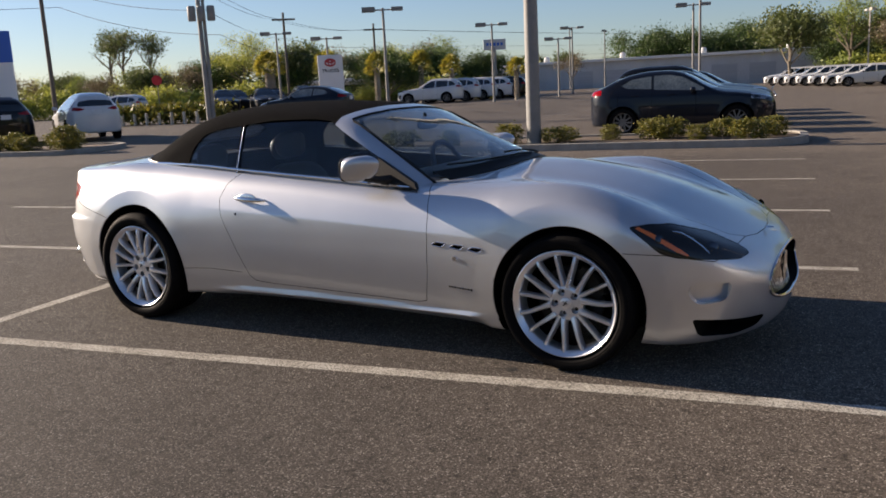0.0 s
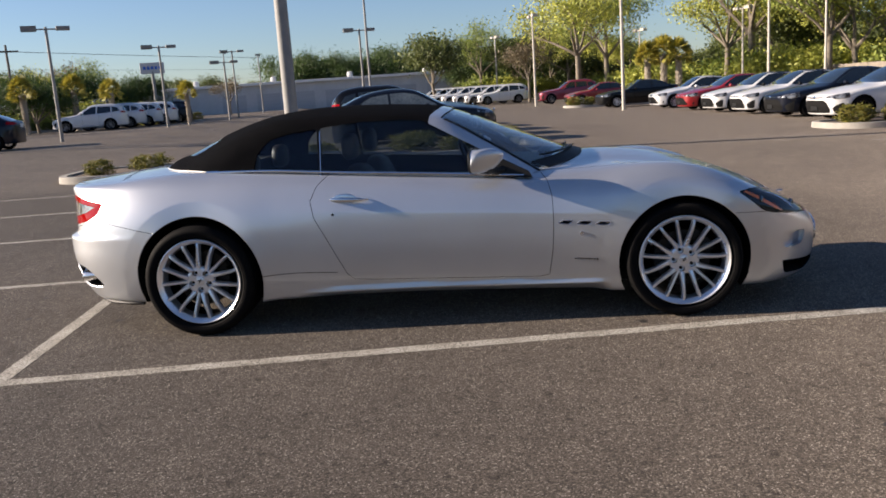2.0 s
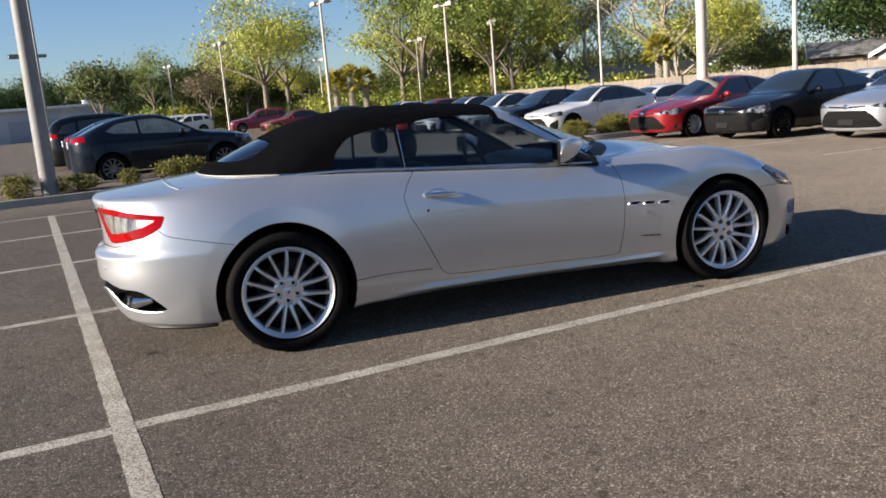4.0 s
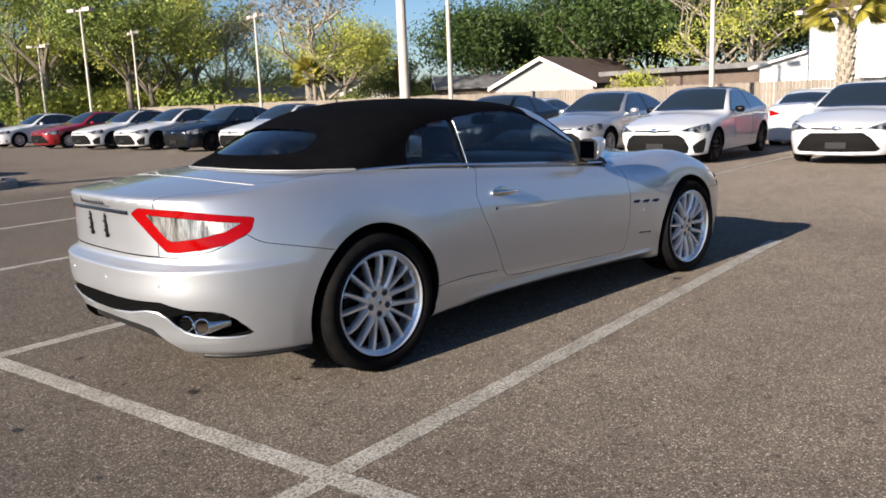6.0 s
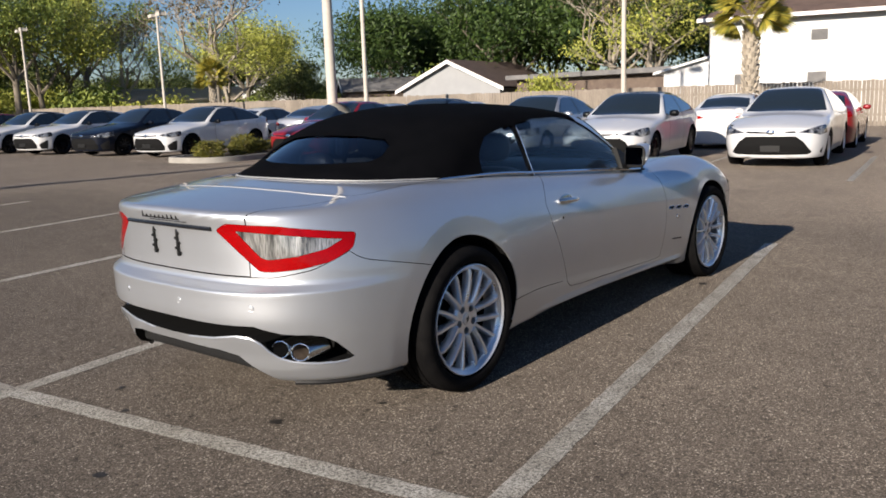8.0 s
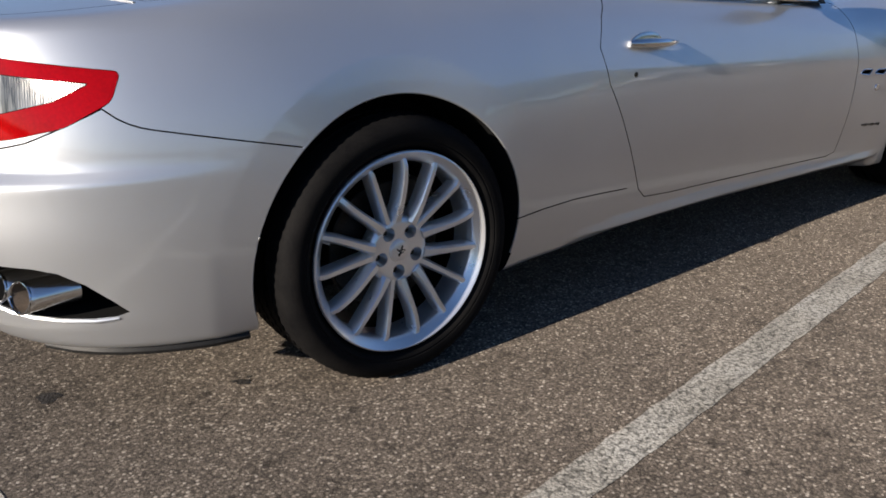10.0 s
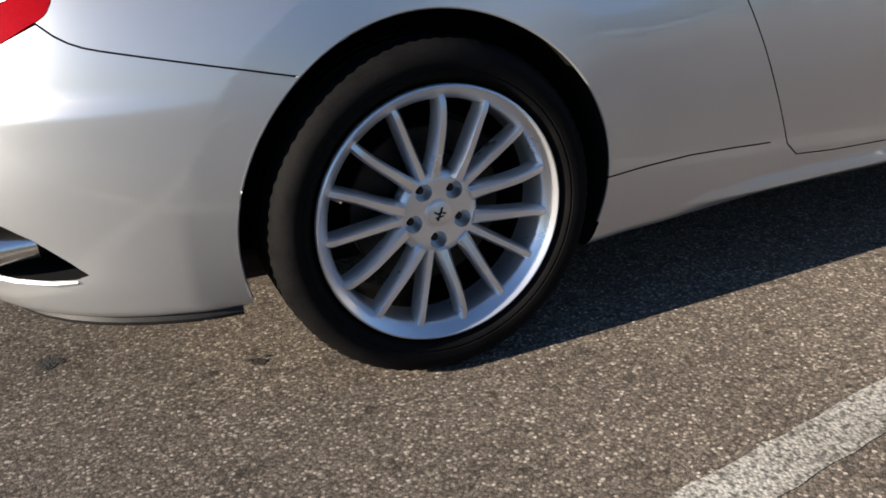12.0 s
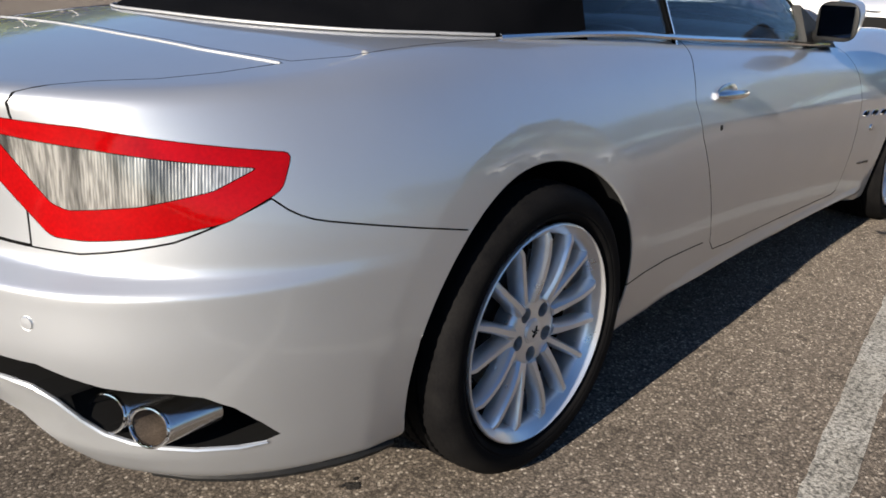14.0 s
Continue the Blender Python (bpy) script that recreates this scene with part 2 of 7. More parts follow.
def dress(me, f, outer, inner, tol=0.004):
    """Skin material on what lies on f = 0, the inner one on cut faces; normals of the true surface on the skin."""
    me.materials.clear()
    me.materials.append(outer)
    me.materials.append(inner)
    nv = len(me.vertices)
    co = np.empty(nv * 3)
    me.vertices.foreach_get("co", co)
    co = co.reshape(-1, 3)
    on = np.abs(f(co[:, 0], co[:, 1], co[:, 2])) < tol
    e = 2e-3
    g = np.stack([f(co[:, 0] + e, co[:, 1], co[:, 2]) - f(co[:, 0] - e, co[:, 1], co[:, 2]),
                  f(co[:, 0], co[:, 1] + e, co[:, 2]) - f(co[:, 0], co[:, 1] - e, co[:, 2]),
                  f(co[:, 0], co[:, 1], co[:, 2] + e) - f(co[:, 0], co[:, 1], co[:, 2] - e)], 1)
    g /= np.linalg.norm(g, axis=1)[:, None] + 1e-12
    normals = np.empty((len(me.loops), 3))
    for p in me.polygons:
        pn = np.array(p.normal)
        vs = list(p.vertices)
        skin = all(on[v] for v in vs) and float(np.mean(g[vs] @ pn)) > 0.5
        p.use_smooth = True
        p.material_index = 0 if skin else 1
        for li, v in zip(p.loop_indices, vs):
            normals[li] = g[v] if skin else pn
    me.normals_split_custom_set(normals.tolist())
    return me


def part(name, bm, material, parent, label=""):
    """Links a bmesh, or a finished mesh, as one object under a thing or a part."""
    if isinstance(bm, bpy.types.Mesh):
        me = bm
    else:
        me = bpy.data.meshes.new(name)
        bm.to_mesh(me)
        bm.free()
    me.name = name
    if material is not None:
        me.materials.clear()
        me.materials.append(material)
    ob = new(name, me)
    ob.parent = parent
    return tagged(ob, label)


def thing(name, label, category, m=None, group="", kind=""):
    ob = new(name)
    ob.empty_display_size = 0.2
    if m is not None:
        ob.matrix_basis = m
    return tagged(ob, label, category, group, kind)


def smooth(bm, angle=35):
    for f in bm.faces:
        f.smooth = True
    for e in bm.edges:
        if len(e.link_faces) == 2 and e.calc_face_angle(0) > radians(angle):
            e.smooth = False
    return bm


def box(bm, lo, hi, bevel=0.0, m=None):
    r = bmesh.ops.create_cube(bm, size=1)
    vs = r["verts"]
    for v in vs:
        v.co = Vector([lo[i] + (v.co[i] + 0.5) * (hi[i] - lo[i]) for i in range(3)])
    if bevel:
        es = list({e for v in vs for e in v.link_edges})
        res = bmesh.ops.bevel(bm, geom=es, offset=bevel, segments=2, profile=0.6, affect="EDGES")
        vs = list({v for f in res["faces"] for v in f.verts} | {v for v in vs if v.is_valid})
    if m is not None:
        for v in vs:
            v.co = m @ v.co
    return vs


def lathe(bm, profile, n=48, axis="y", m=None):
    """Turns (radius, along) pairs round an axis."""
    rings = []
    for i in range(n):
        a = 2 * math.pi * i / n
        c, s = math.cos(a), math.sin(a)
        ring = []
        for r, h in profile:
            co = {"y": (r * c, h, r * s), "z": (r * c, r * s, h), "x": (h, r * c, r * s)}[axis]
            ring.append(bm.verts.new(m @ Vector(co) if m is not None else co))
        rings.append(ring)
    faces = []
    for i in range(n):
        a, b = rings[i], rings[(i + 1) % n]
        for j in range(len(profile) - 1):
            faces.append(bm.faces.new((a[j], b[j], b[j + 1], a[j + 1])))
    return faces


def tube(bm, path, radius, n=8, caps=True):
    """A round bar along a list of points; radius may be a list."""
    path = [Vector(p) for p in path]
    rad = radius if isinstance(radius, (list, tuple)) else [radius] * len(path)
    rings, up = [], Vector((0, 0, 1))
    for i, p in enumerate(path):
        d = (path[min(i + 1, len(path) - 1)] - path[max(i - 1, 0)]).normalized()
        ref = up if abs(d.dot(up)) < 0.95 else Vector((1, 0, 0))
        a = d.cross(ref).normalized()
        b = d.cross(a)
        rings.append([bm.verts.new(p + (a * math.cos(2 * math.pi * k / n) + b * math.sin(2 * math.pi * k / n)) * rad[i]) for k in range(n)])
    for i in range(len(rings) - 1):
        for k in range(n):
            bm.faces.new((rings[i][k], rings[i][(k + 1) % n], rings[i + 1][(k + 1) % n], rings[i + 1][k]))
    if caps:
        bm.faces.new(rings[0][::-1])
        bm.faces.new(rings[-1])


def recalc(bm):
    bmesh.ops.recalc_face_normals(bm, faces=bm.faces)
    return bm


# ---- the car park's ground ----
GRID = radians(8.4)
GC, GS = math.cos(GRID), math.sin(GRID)


def ground_z(u, v=0.0):
    """The car park falls gently beyond the aisle and rises towards its far corner."""
    t = min(max(u - 4.5, 0.0), 36.0)
    rise = 0.012 * min(max(v - 9.0, 0.0), 30.0) * min(max((-u - 5.0) / 6.0, 0.0), 1.0)
    return -0.0135 * t * min(1.0, t / 3.0) + rise


def ground_at(x, y):
    return ground_z(x * GC + y * GS, -x * GS + y * GC)


def lot(u, v, z=0.0):
    """A place on the car park: u along the bays, v across them, z over the ground."""
    return Vector((u * GC - v * GS, u * GS + v * GC, z + ground_z(u, v)))


def lot_pose(u, v, turn=0.0, z=0.0):
    return Matrix.Translation(lot(u, v, z)) @ pose(0, 0, 0, 0, 0, 8.4 + turn)


asphalt = mat("asphalt", (0.06, 0.057, 0.053), 0.85)
nt = asphalt.node_tree
an, al = nt.nodes, nt.links
co = an.new("ShaderNodeTexCoord")


def ramped(source, stops):
    """A colour ramp fed by a value: (position, grey or colour) pairs."""
    r = an.new("ShaderNodeValToRGB")
    while len(r.color_ramp.elements) < len(stops):
        r.color_ramp.elements.new(0.5)
    for el, (p, c) in zip(r.color_ramp.elements, stops):
        el.position, el.color = p, (*c, 1) if isinstance(c, tuple) else (c, c, c, 1)
    al.new(source, r.inputs[0])
    return r.outputs[0]


def times(a, b, blend="MULTIPLY", fac=1.0):
    m = an.new("ShaderNodeMix")
    m.data_type, m.blend_type = "RGBA", blend
    m.inputs["Factor"].default_value = fac
    al.new(a, m.inputs["A"])
    al.new(b, m.inputs["B"])
    return m.outputs["Result"]


def cells(scale, kind="ShaderNodeTexVoronoi", detail=None):
    v = an.new(kind)
    v.inputs["Scale"].default_value = scale
    if detail is not None:
        v.inputs["Detail"].default_value = detail
    al.new(co.outputs["Object"], v.inputs["Vector"])
    return v


grit, sand = cells(150), cells(330)
sep, sep2 = an.new("ShaderNodeSeparateColor"), an.new("ShaderNodeSeparateColor")
al.new(grit.outputs["Color"], sep.inputs[0])
al.new(sand.outputs["Color"], sep2.inputs[0])
# stones of several greys and browns, a few of them pale, in dark binder
stones = ramped(sep.outputs[0], [(0.0, (0.068, 0.0585, 0.05)), (0.4, (0.105, 0.0895, 0.0745)), (0.8, (0.147, 0.125, 0.104)), (0.93, (0.23, 0.2, 0.165)), (1.0, (0.37, 0.335, 0.29))])
binder = ramped(grit.outputs["Distance"], [(0.3, 1.15), (0.55, 0.85), (0.85, 0.5)])
sandy = ramped(sep2.outputs[0], [(0.0, 0.75), (0.6, 1.0), (0.9, 1.12), (1.0, 1.45)])
tone = times(times(stones, binder), sandy)
tone = times(tone, ramped(cells(0.35, "ShaderNodeTexNoise", 6).outputs["Fac"], [(0.3, (0.86, 0.85, 0.84)), (0.7, (1.12, 1.1, 1.07))]))
tone = times(tone, ramped(cells(3.2, "ShaderNodeTexNoise", 5).outputs["Fac"], [(0.32, 0.9), (0.6, 1.05)]))
# small dark pits and scuffs
tone = times(tone, ramped(cells(16, "ShaderNodeTexNoise", 6).outputs["Fac"], [(0.3, 0.55), (0.42, 1.0)]))
# the driving lanes, older and paler than the bays
axes = an.new("ShaderNodeMapping")
axes.vector_type = "TEXTURE"
axes.inputs["Rotation"].default_value = (0, 0, GRID)
al.new(co.outputs["Object"], axes.inputs[0])
split = an.new("ShaderNodeSeparateXYZ")
al.new(axes.outputs[0], split.inputs[0])
lane = []
for axis, start in (("X", 4.7), ("Y", 9.4)):
    step = an.new("ShaderNodeMapRange")
    step.interpolation_type = "SMOOTHSTEP"
    step.inputs["From Min"].default_value, step.inputs["From Max"].default_value = start, start + 2.0
    al.new(split.outputs[axis], step.inputs[0])
    lane.append(step.outputs[0])
either = an.new("ShaderNodeMath")
either.operation = "MAXIMUM"
al.new(lane[0], either.inputs[0])
al.new(lane[1], either.inputs[1])
tone = times(tone, ramped(either.outputs[0], [(0.0, 1.0), (1.0, (1.38, 1.37, 1.36))]))
al.new(tone, bsdf(asphalt).inputs["Base Color"])
bmp = an.new("ShaderNodeBump")
bmp.inputs["Strength"].default_value, bmp.inputs["Distance"].default_value = 0.3, 0.003
add = an.new("ShaderNodeMath")
al.new(grit.outputs["Distance"], add.inputs[0])
al.new(sand.outputs["Distance"], add.inputs[1])
inv = an.new("ShaderNodeMath")
inv.operation = "MULTIPLY"
inv.inputs[1].default_value = -1.0
al.new(add.outputs[0], inv.inputs[0])
al.new(inv.outputs[0], bmp.inputs["Height"])
al.new(bmp.outputs[0], bsdf(asphalt).inputs["Normal"])
bsdf(asphalt).inputs["Specular IOR Level"].default_value = 0.15
bsdf(asphalt).inputs["Diffuse Roughness"].default_value = 0.5

bm = bmesh.new()
cols = []
for u in (-4000, -400, -60, -20, -11, -9.5, -8, -6.5, -5, 4.5, 4.9, 5.3, 5.8, 6.4, 7.0, 7.5, 12, 20, 30, 40.5, 60, 400, 4000):
    cols.append([bm.verts.new(lot(u, v)) for v in (-4000, -300, -30, 0, 9, 14, 19, 24, 29, 34, 39, 100, 300, 4000)])
for a, b in zip(cols, cols[1:]):
    for j in range(len(a) - 1):
        bm.faces.new((a[j], b[j], b[j + 1], a[j + 1]))
ground = part("ground", recalc(bm), asphalt, None)
tagged(ground, "grey-brown asphalt car park with exposed aggregate", "ground", kind="structure")

# thin worn paint: the stones' tops keep it, pits and bald spots show the asphalt
line_paint = mat("worn_white_paint", (0.4, 0.38, 0.33), 0.8)
nt = line_paint.node_tree
an, al = nt.nodes, nt.links
co = an.new("ShaderNodeTexCoord")
grit = cells(150)
sep = an.new("ShaderNodeSeparateColor")
al.new(grit.outputs["Color"], sep.inputs[0])
cream = ramped(cells(5, "ShaderNodeTexNoise", 6).outputs["Fac"], [(0.3, (0.34, 0.315, 0.265)), (0.5, (0.45, 0.422, 0.362)), (0.7, (0.53, 0.505, 0.445))])
pits = ramped(grit.outputs["Distance"], [(0.35, 1.0), (0.62, 0.74), (0.85, 0.42)])
bald = ramped(cells(70, "ShaderNodeTexNoise", 4).outputs["Fac"], [(0.38, 0.42), (0.5, 1.0)])
worn = times(times(cream, pits), bald)
worn = times(worn, ramped(sep.outputs[0], [(0.0, 0.7), (0.4, 1.0), (1.0, 1.18)]))
al.new(worn, bsdf(line_paint).inputs["Base Color"])
bmp = an.new("ShaderNodeBump")
bmp.inputs["Strength"].default_value, bmp.inputs["Distance"].default_value = 0.4, 0.003
bmp.invert = True
al.new(grit.outputs["Distance"], bmp.inputs["Height"])
al.new(bmp.outputs[0], bsdf(line_paint).inputs["Normal"])
bsdf(line_paint).inputs["Specular IOR Level"].default_value = 0.2


def stripe(u0, v0, u1, v1, width=0.105):
    """A painted bay line, a few millimetres thick, slightly ragged."""
    a, b = lot(u0, v0), lot(u1, v1)
    d = (b - a).normalized()
    n = Vector((-d.y, d.x, 0))
    bm = bmesh.new()
    count = max(2, int((b - a).length / 0.05))
    rows = []
    for i in range(count + 1):
        p = a + (b - a) * (i / count)
        j1, j2 = random.uniform(-0.004, 0.004), random.uniform(-0.004, 0.004)
        rows.append([bm.verts.new(p + n * (width / 2 + j1) + Vector((0, 0, 0.002))), bm.verts.new(p - n * (width / 2 + j2) + Vector((0, 0, 0.002)))])
    for r, s in zip(rows, rows[1:]):
        bm.faces.new((r[0], r[1], s[1], s[0]))
    ob = part("bay_line", recalc(bm), line_paint, None)
    return tagged(ob, "worn white painted parking bay line on asphalt", "road marking", "bay lines", "structure")


for k in range(5):
    v = -1.5 + 2.72 * k
    stripe(-1.09, v, 4.31, v)
    stripe(-6.6, v, -1.19, v)
stripe(-1.14, -7.0, -1.14, 9.45)
for k in range(5):
    stripe(10.4, -1.6 + 2.85 * k, 16.0, -1.6 + 2.85 * k)
stripe(10.4, -4.45, 16.0, -4.45)


# ---- the silver convertible: its surface, x ahead from the rear axle, z up ----
car_width = curve1([(-1.1, 0.865), (-0.6, 0.875), (-0.1, 0.897), (0.15, 0.898), (0.7, 0.888), (1.4, 0.878), (2.2, 0.885), (2.75, 0.905), (3.1, 0.9), (3.4, 0.88), (3.9, 0.86)])
car_top = curve1([(-1.1, 0.958), (-0.95, 0.974), (-0.55, 1.012), (-0.3, 1.03), (0.0, 1.028), (0.8, 0.975), (1.6, 0.935), (2.05, 0.95), (2.44, 0.958), (2.71, 0.932), (2.96, 0.888), (3.21, 0.818), (3.42, 0.742), (3.56, 0.68), (3.73, 0.583), (3.85, 0.5), (3.95, 0.42)])
car_shoulder = curve1([(-1.1, 0.925), (-0.6, 0.962), (-0.1, 1.0), (0.47, 0.992), (0.83, 0.965), (1.49, 0.92), (2.05, 0.878), (2.4, 0.868), (2.75, 0.875), (2.95, 0.868), (3.2, 0.805), (3.4, 0.715), (3.65, 0.6), (3.95, 0.4)])
car_tail = curve1([(0.1, -0.62), (0.17, -0.8), (0.21, -0.9), (0.285, -0.975), (0.366, -1.005), (0.447, -1.035), (0.53, -1.05), (0.6, -1.051), (0.628, -1.052), (0.637, -1.047), (0.65, -1.022), (0.662, -1.0), (0.69, -0.992), (0.78, -0.995), (0.88, -1.005), (0.93, -1.02), (0.965, -1.03), (1.05, -1.0)])
car_nose = curve1([(0.08, 3.66), (0.15, 3.76), (0.19, 3.83), (0.27, 3.862), (0.42, 3.87), (0.55, 3.86), (0.8, 3.86)])
car_low = curve1([(-1.1, 0.228), (-0.4, 0.216), (0.3, 0.185), (0.5, 0.2), (1.0, 0.205), (2.3, 0.175), (2.6, 0.16), (3.3, 0.15), (3.9, 0.16)])
fender_rise = curve1([(2.1, 0.0), (2.5, 0.012), (2.9, 0.03), (3.2, 0.025), (3.5, 0.008), (3.7, 0.0)])
sill_root = curve1([(0.6, 0.252), (0.75, 0.268), (1.0, 0.279), (2.2, 0.258), (2.55, 0.245)])
sill_edge = curve1([(0.6, 0.244), (1.0, 0.247), (2.2, 0.232), (2.55, 0.225)])
HUB_R, HUB_F = (0.0, 0.353), (2.942, 0.342)


def car_flank(x, z):
    """Half width of the body, and how far the tail and the nose draw it in."""
    up, down = np.maximum(z - 0.6, 0) / 0.35, np.maximum(0.56 - z, 0) / 0.35
    # the waist crease along the door, below the handle
    crease = z - (0.737 - 0.057 * (x - 0.9))
    crease = 0.5 * (crease + np.sqrt(crease**2 + 0.000012))
    along = np.clip((x - 0.5) / 0.4, 0, 1) * np.clip((2.6 - x) / 0.35, 0, 1)
    w = car_width(x) - (0.105 - 0.045 * along) * up**2.1 - 0.195 * crease * along - 0.045 * down**1.8
    return w, np.maximum(-0.15 - x, 0) / (-0.15 - car_tail(z)), np.maximum(x - 3.12, 0) / (car_nose(z) - 3.12)


def car_f(x, y, z):
    a = np.abs(y)
    w, ur, uf = car_flank(x, z)
    # a band round each arch stands flatter than the skin that it meets
    for hx, hz in (HUB_R, HUB_F):
        r = np.maximum(np.sqrt((x - hx) ** 2 + (z - hz) ** 2), 0.01)
        k = np.maximum(0.492 / r, 1.0)
        w0, ur0, uf0 = car_flank(hx + (x - hx) * k, hz + (z - hz) * k)
        near = r < 0.492
        w = np.where(near, w0 + 0.42 * (w - w0) + 0.05 * (0.492 - r), w)
        ur, uf = np.where(near, ur0 + 0.3 * (ur - ur0), ur), np.where(near, uf0 + 0.3 * (uf - uf0), uf)
    # the sill's ledge: out from its root down to the edge, then sharply under
    root, edge = sill_root(x), sill_edge(x)
    ledge = np.clip((root - z) / np.maximum(root - edge, 0.004), 0, 1) * 0.013 - 1.3 * np.maximum(edge - 0.005 - z, 0)
    w = w + ledge * np.clip((x - 0.6) / 0.3, 0, 1) * np.clip((2.52 - x) / 0.1, 0, 1)
    w = np.maximum(w, 0.05)
    n = np.where(x < 0, 3.0, 2.75)
    side = w * (((a / w) ** n + ur**n + uf**n) ** (1 / n) - 1)
    top = car_top(x) + (car_shoulder(x) - car_top(x)) * (a / 0.75) ** 2
    top = top + fender_rise(x) * (np.exp(-((a - 0.7) / 0.13) ** 2) - 0.45 * np.exp(-((a - 0.45) / 0.12) ** 2))
    top = top + 0.02 * np.exp(-(a / 0.22) ** 2) * np.clip((x - 2.3) / 0.4, 0, 1) * np.clip((3.8 - x) / 0.5, 0, 1)
    # a crisp trailing edge round the boot, softer shoulders ahead of it
    f = smax(side, z - top, 0.1 - 0.07 * np.clip((0.1 - x) / 0.75, 0, 1))
    return smax(f, car_low(x) - z, 0.03)


roof_line = curve1([(-1.6, 0.2), (-0.44, 0.86), (-0.395, 1.015), (-0.355, 1.056), (-0.26, 1.094), (-0.077, 1.174), (0.149, 1.26), (0.365, 1.318), (0.575, 1.346), (0.82, 1.353), (1.06, 1.347), (1.3, 1.333), (1.53, 1.31), (1.8, 1.27), (2.4, 1.15)])
roof_wide = curve1([(-0.6, 0.6), (-0.2, 0.66), (0.2, 0.72), (0.6, 0.745), (1.3, 0.745), (1.9, 0.735), (2.4, 0.72)])


def roof_f(x, y, z):
    a = np.abs(y)
    w = roof_wide(x) - 0.4 * (z - 0.95)
    back = 0.27 * (a / 0.68) ** 2.5
    top = roof_line(x - back * np.clip((0.5 - x) / 0.6, 0, 1)) - 0.075 * (a / 0.62) ** 2.4
    glass = 1.315 - 0.4 * (x - 1.53) - (0.06 + np.clip(x - 1.47, 0, 1) * 0.19) * (a / 0.65) ** 2.5
    t = z - smin(top, glass, 0.03)
    return smax(a - w, t, 0.09)


# ---- the silver convertible: its parts ----
def both_sides(outline, near, far):
    return joined([prism(outline, side_view, -near, -far), prism(outline, side_view, near, far)])


def slanted(d, e, sign):
    """Plan axes for a lamp at a corner: outline p runs along e, depth along d; sign -1 mirrors it to the other side."""
    return lambda p, q, k: (p * e[0] + k * d[0], sign * (p * e[1] + k * d[1]), q)


def split_sides(me):
    """The halves of a mesh at y < 0 and y > 0."""
    out = []
    for sign in (-1, 1):
        bm = bmesh.new()
        bm.from_mesh(me)
        bmesh.ops.delete(bm, geom=[f for f in bm.faces if f.calc_center_median().y * sign < 0], context="FACES")
        m2 = bpy.data.meshes.new("half")
        bm.to_mesh(m2)
        bm.free()
        out.append(m2)
    return out


def disc_cutter(x, z, r, y0, y1, n=72):
    return prism([(x + r * math.cos(2 * math.pi * i / n), z + r * math.sin(2 * math.pi * i / n)) for i in range(n)], side_view, y0, y1)


GAP = 0.0017
car = thing("convertible_car", "silver two-door convertible with black canvas roof closed", "car")

body = closed_mesh("body", shell_points(car_f, (-0.45, 3.25), 0.55, 44, 230, 170, dense=0.4))
mouth = [(0.47 * math.copysign(abs(math.cos(a)) ** 0.8, math.cos(a)), 0.405 + 0.105 * math.copysign(abs(math.sin(a)) ** 0.8, math.sin(a))) for a in np.linspace(0, 2 * math.pi, 48, endpoint=False)]
slot_half = [(0, 0.497), (-0.35, 0.495), (-0.52, 0.497), (-0.57, 0.48), (-0.62, 0.465), (-0.66, 0.459), (-0.705, 0.455), (-0.737, 0.443), (-0.76, 0.413), (-0.774, 0.372), (-0.783, 0.337), (-0.77, 0.328), (-0.744, 0.325), (-0.7, 0.327), (-0.657, 0.333), (-0.618, 0.342), (-0.58, 0.357), (-0.55, 0.385), (-0.525, 0.425), (-0.49, 0.448), (-0.43, 0.452), (-0.3, 0.43), (-0.13, 0.415), (0, 0.412)]
slot = slot_half + [(-p, q) for p, q in slot_half[-2:0:-1]]
under_half = [(0, 0.372), (-0.3, 0.368), (-0.4, 0.352), (-0.47, 0.29), (-0.53, 0.235), (-0.56, 0.05)]
under = under_half + [(-p, q) for p, q in under_half[:0:-1]]
fog = rounded([(3.505, 0.42), (3.53, 0.468), (3.69, 0.458), (3.665, 0.375), (3.55, 0.362)], 0.03)
intake = rounded([(3.525, 0.292), (3.8, 0.268), (3.77, 0.222), (3.69, 0.197), (3.548, 0.205)], 0.02)
cutters = [disc_cutter(HUB_R[0], HUB_R[1], 0.405, s * 0.5, s * 1.2) for s in (-1, 1)]
cutters += [disc_cutter(HUB_F[0] + 0.005, HUB_F[1] - 0.005, 0.388, s * 0.5, s * 1.2) for s in (-1, 1)]
cutters += [prism([(0.18, -0.5), (0.32, -0.665), (1.3, -0.69), (2.08, -0.67), (2.2, -0.45), (2.25, 0), (2.2, 0.45), (2.08, 0.67), (1.3, 0.69), (0.32, 0.665), (0.18, 0.5)], top_view, 0.42, 1.3)]
cutters += [prism(mouth, rear_view, 3.72, 4.1), prism(slot, rear_view, -1.3, -0.64), prism(under, rear_view, -1.3, -0.6)]
cutters += [prism(intake, side_view, s * 0.45, s * 1.1) for s in (-1, 1)]
vents = []
for k in range(3):
    x0 = 2.212 + 0.108 * k
    vents.append(rounded([(x0, 0.6 - 0.008 * k), (x0 + 0.03, 0.616 - 0.008 * k), (x0 + 0.095, 0.611 - 0.008 * k), (x0 + 0.068, 0.59 - 0.008 * k)], 0.012))
cutters += [prism(v, side_view, s * 0.82, s * 1.1) for v in vents for s in (-1, 1)]
body = boolean(body, joined(cutters), "DIFFERENCE")
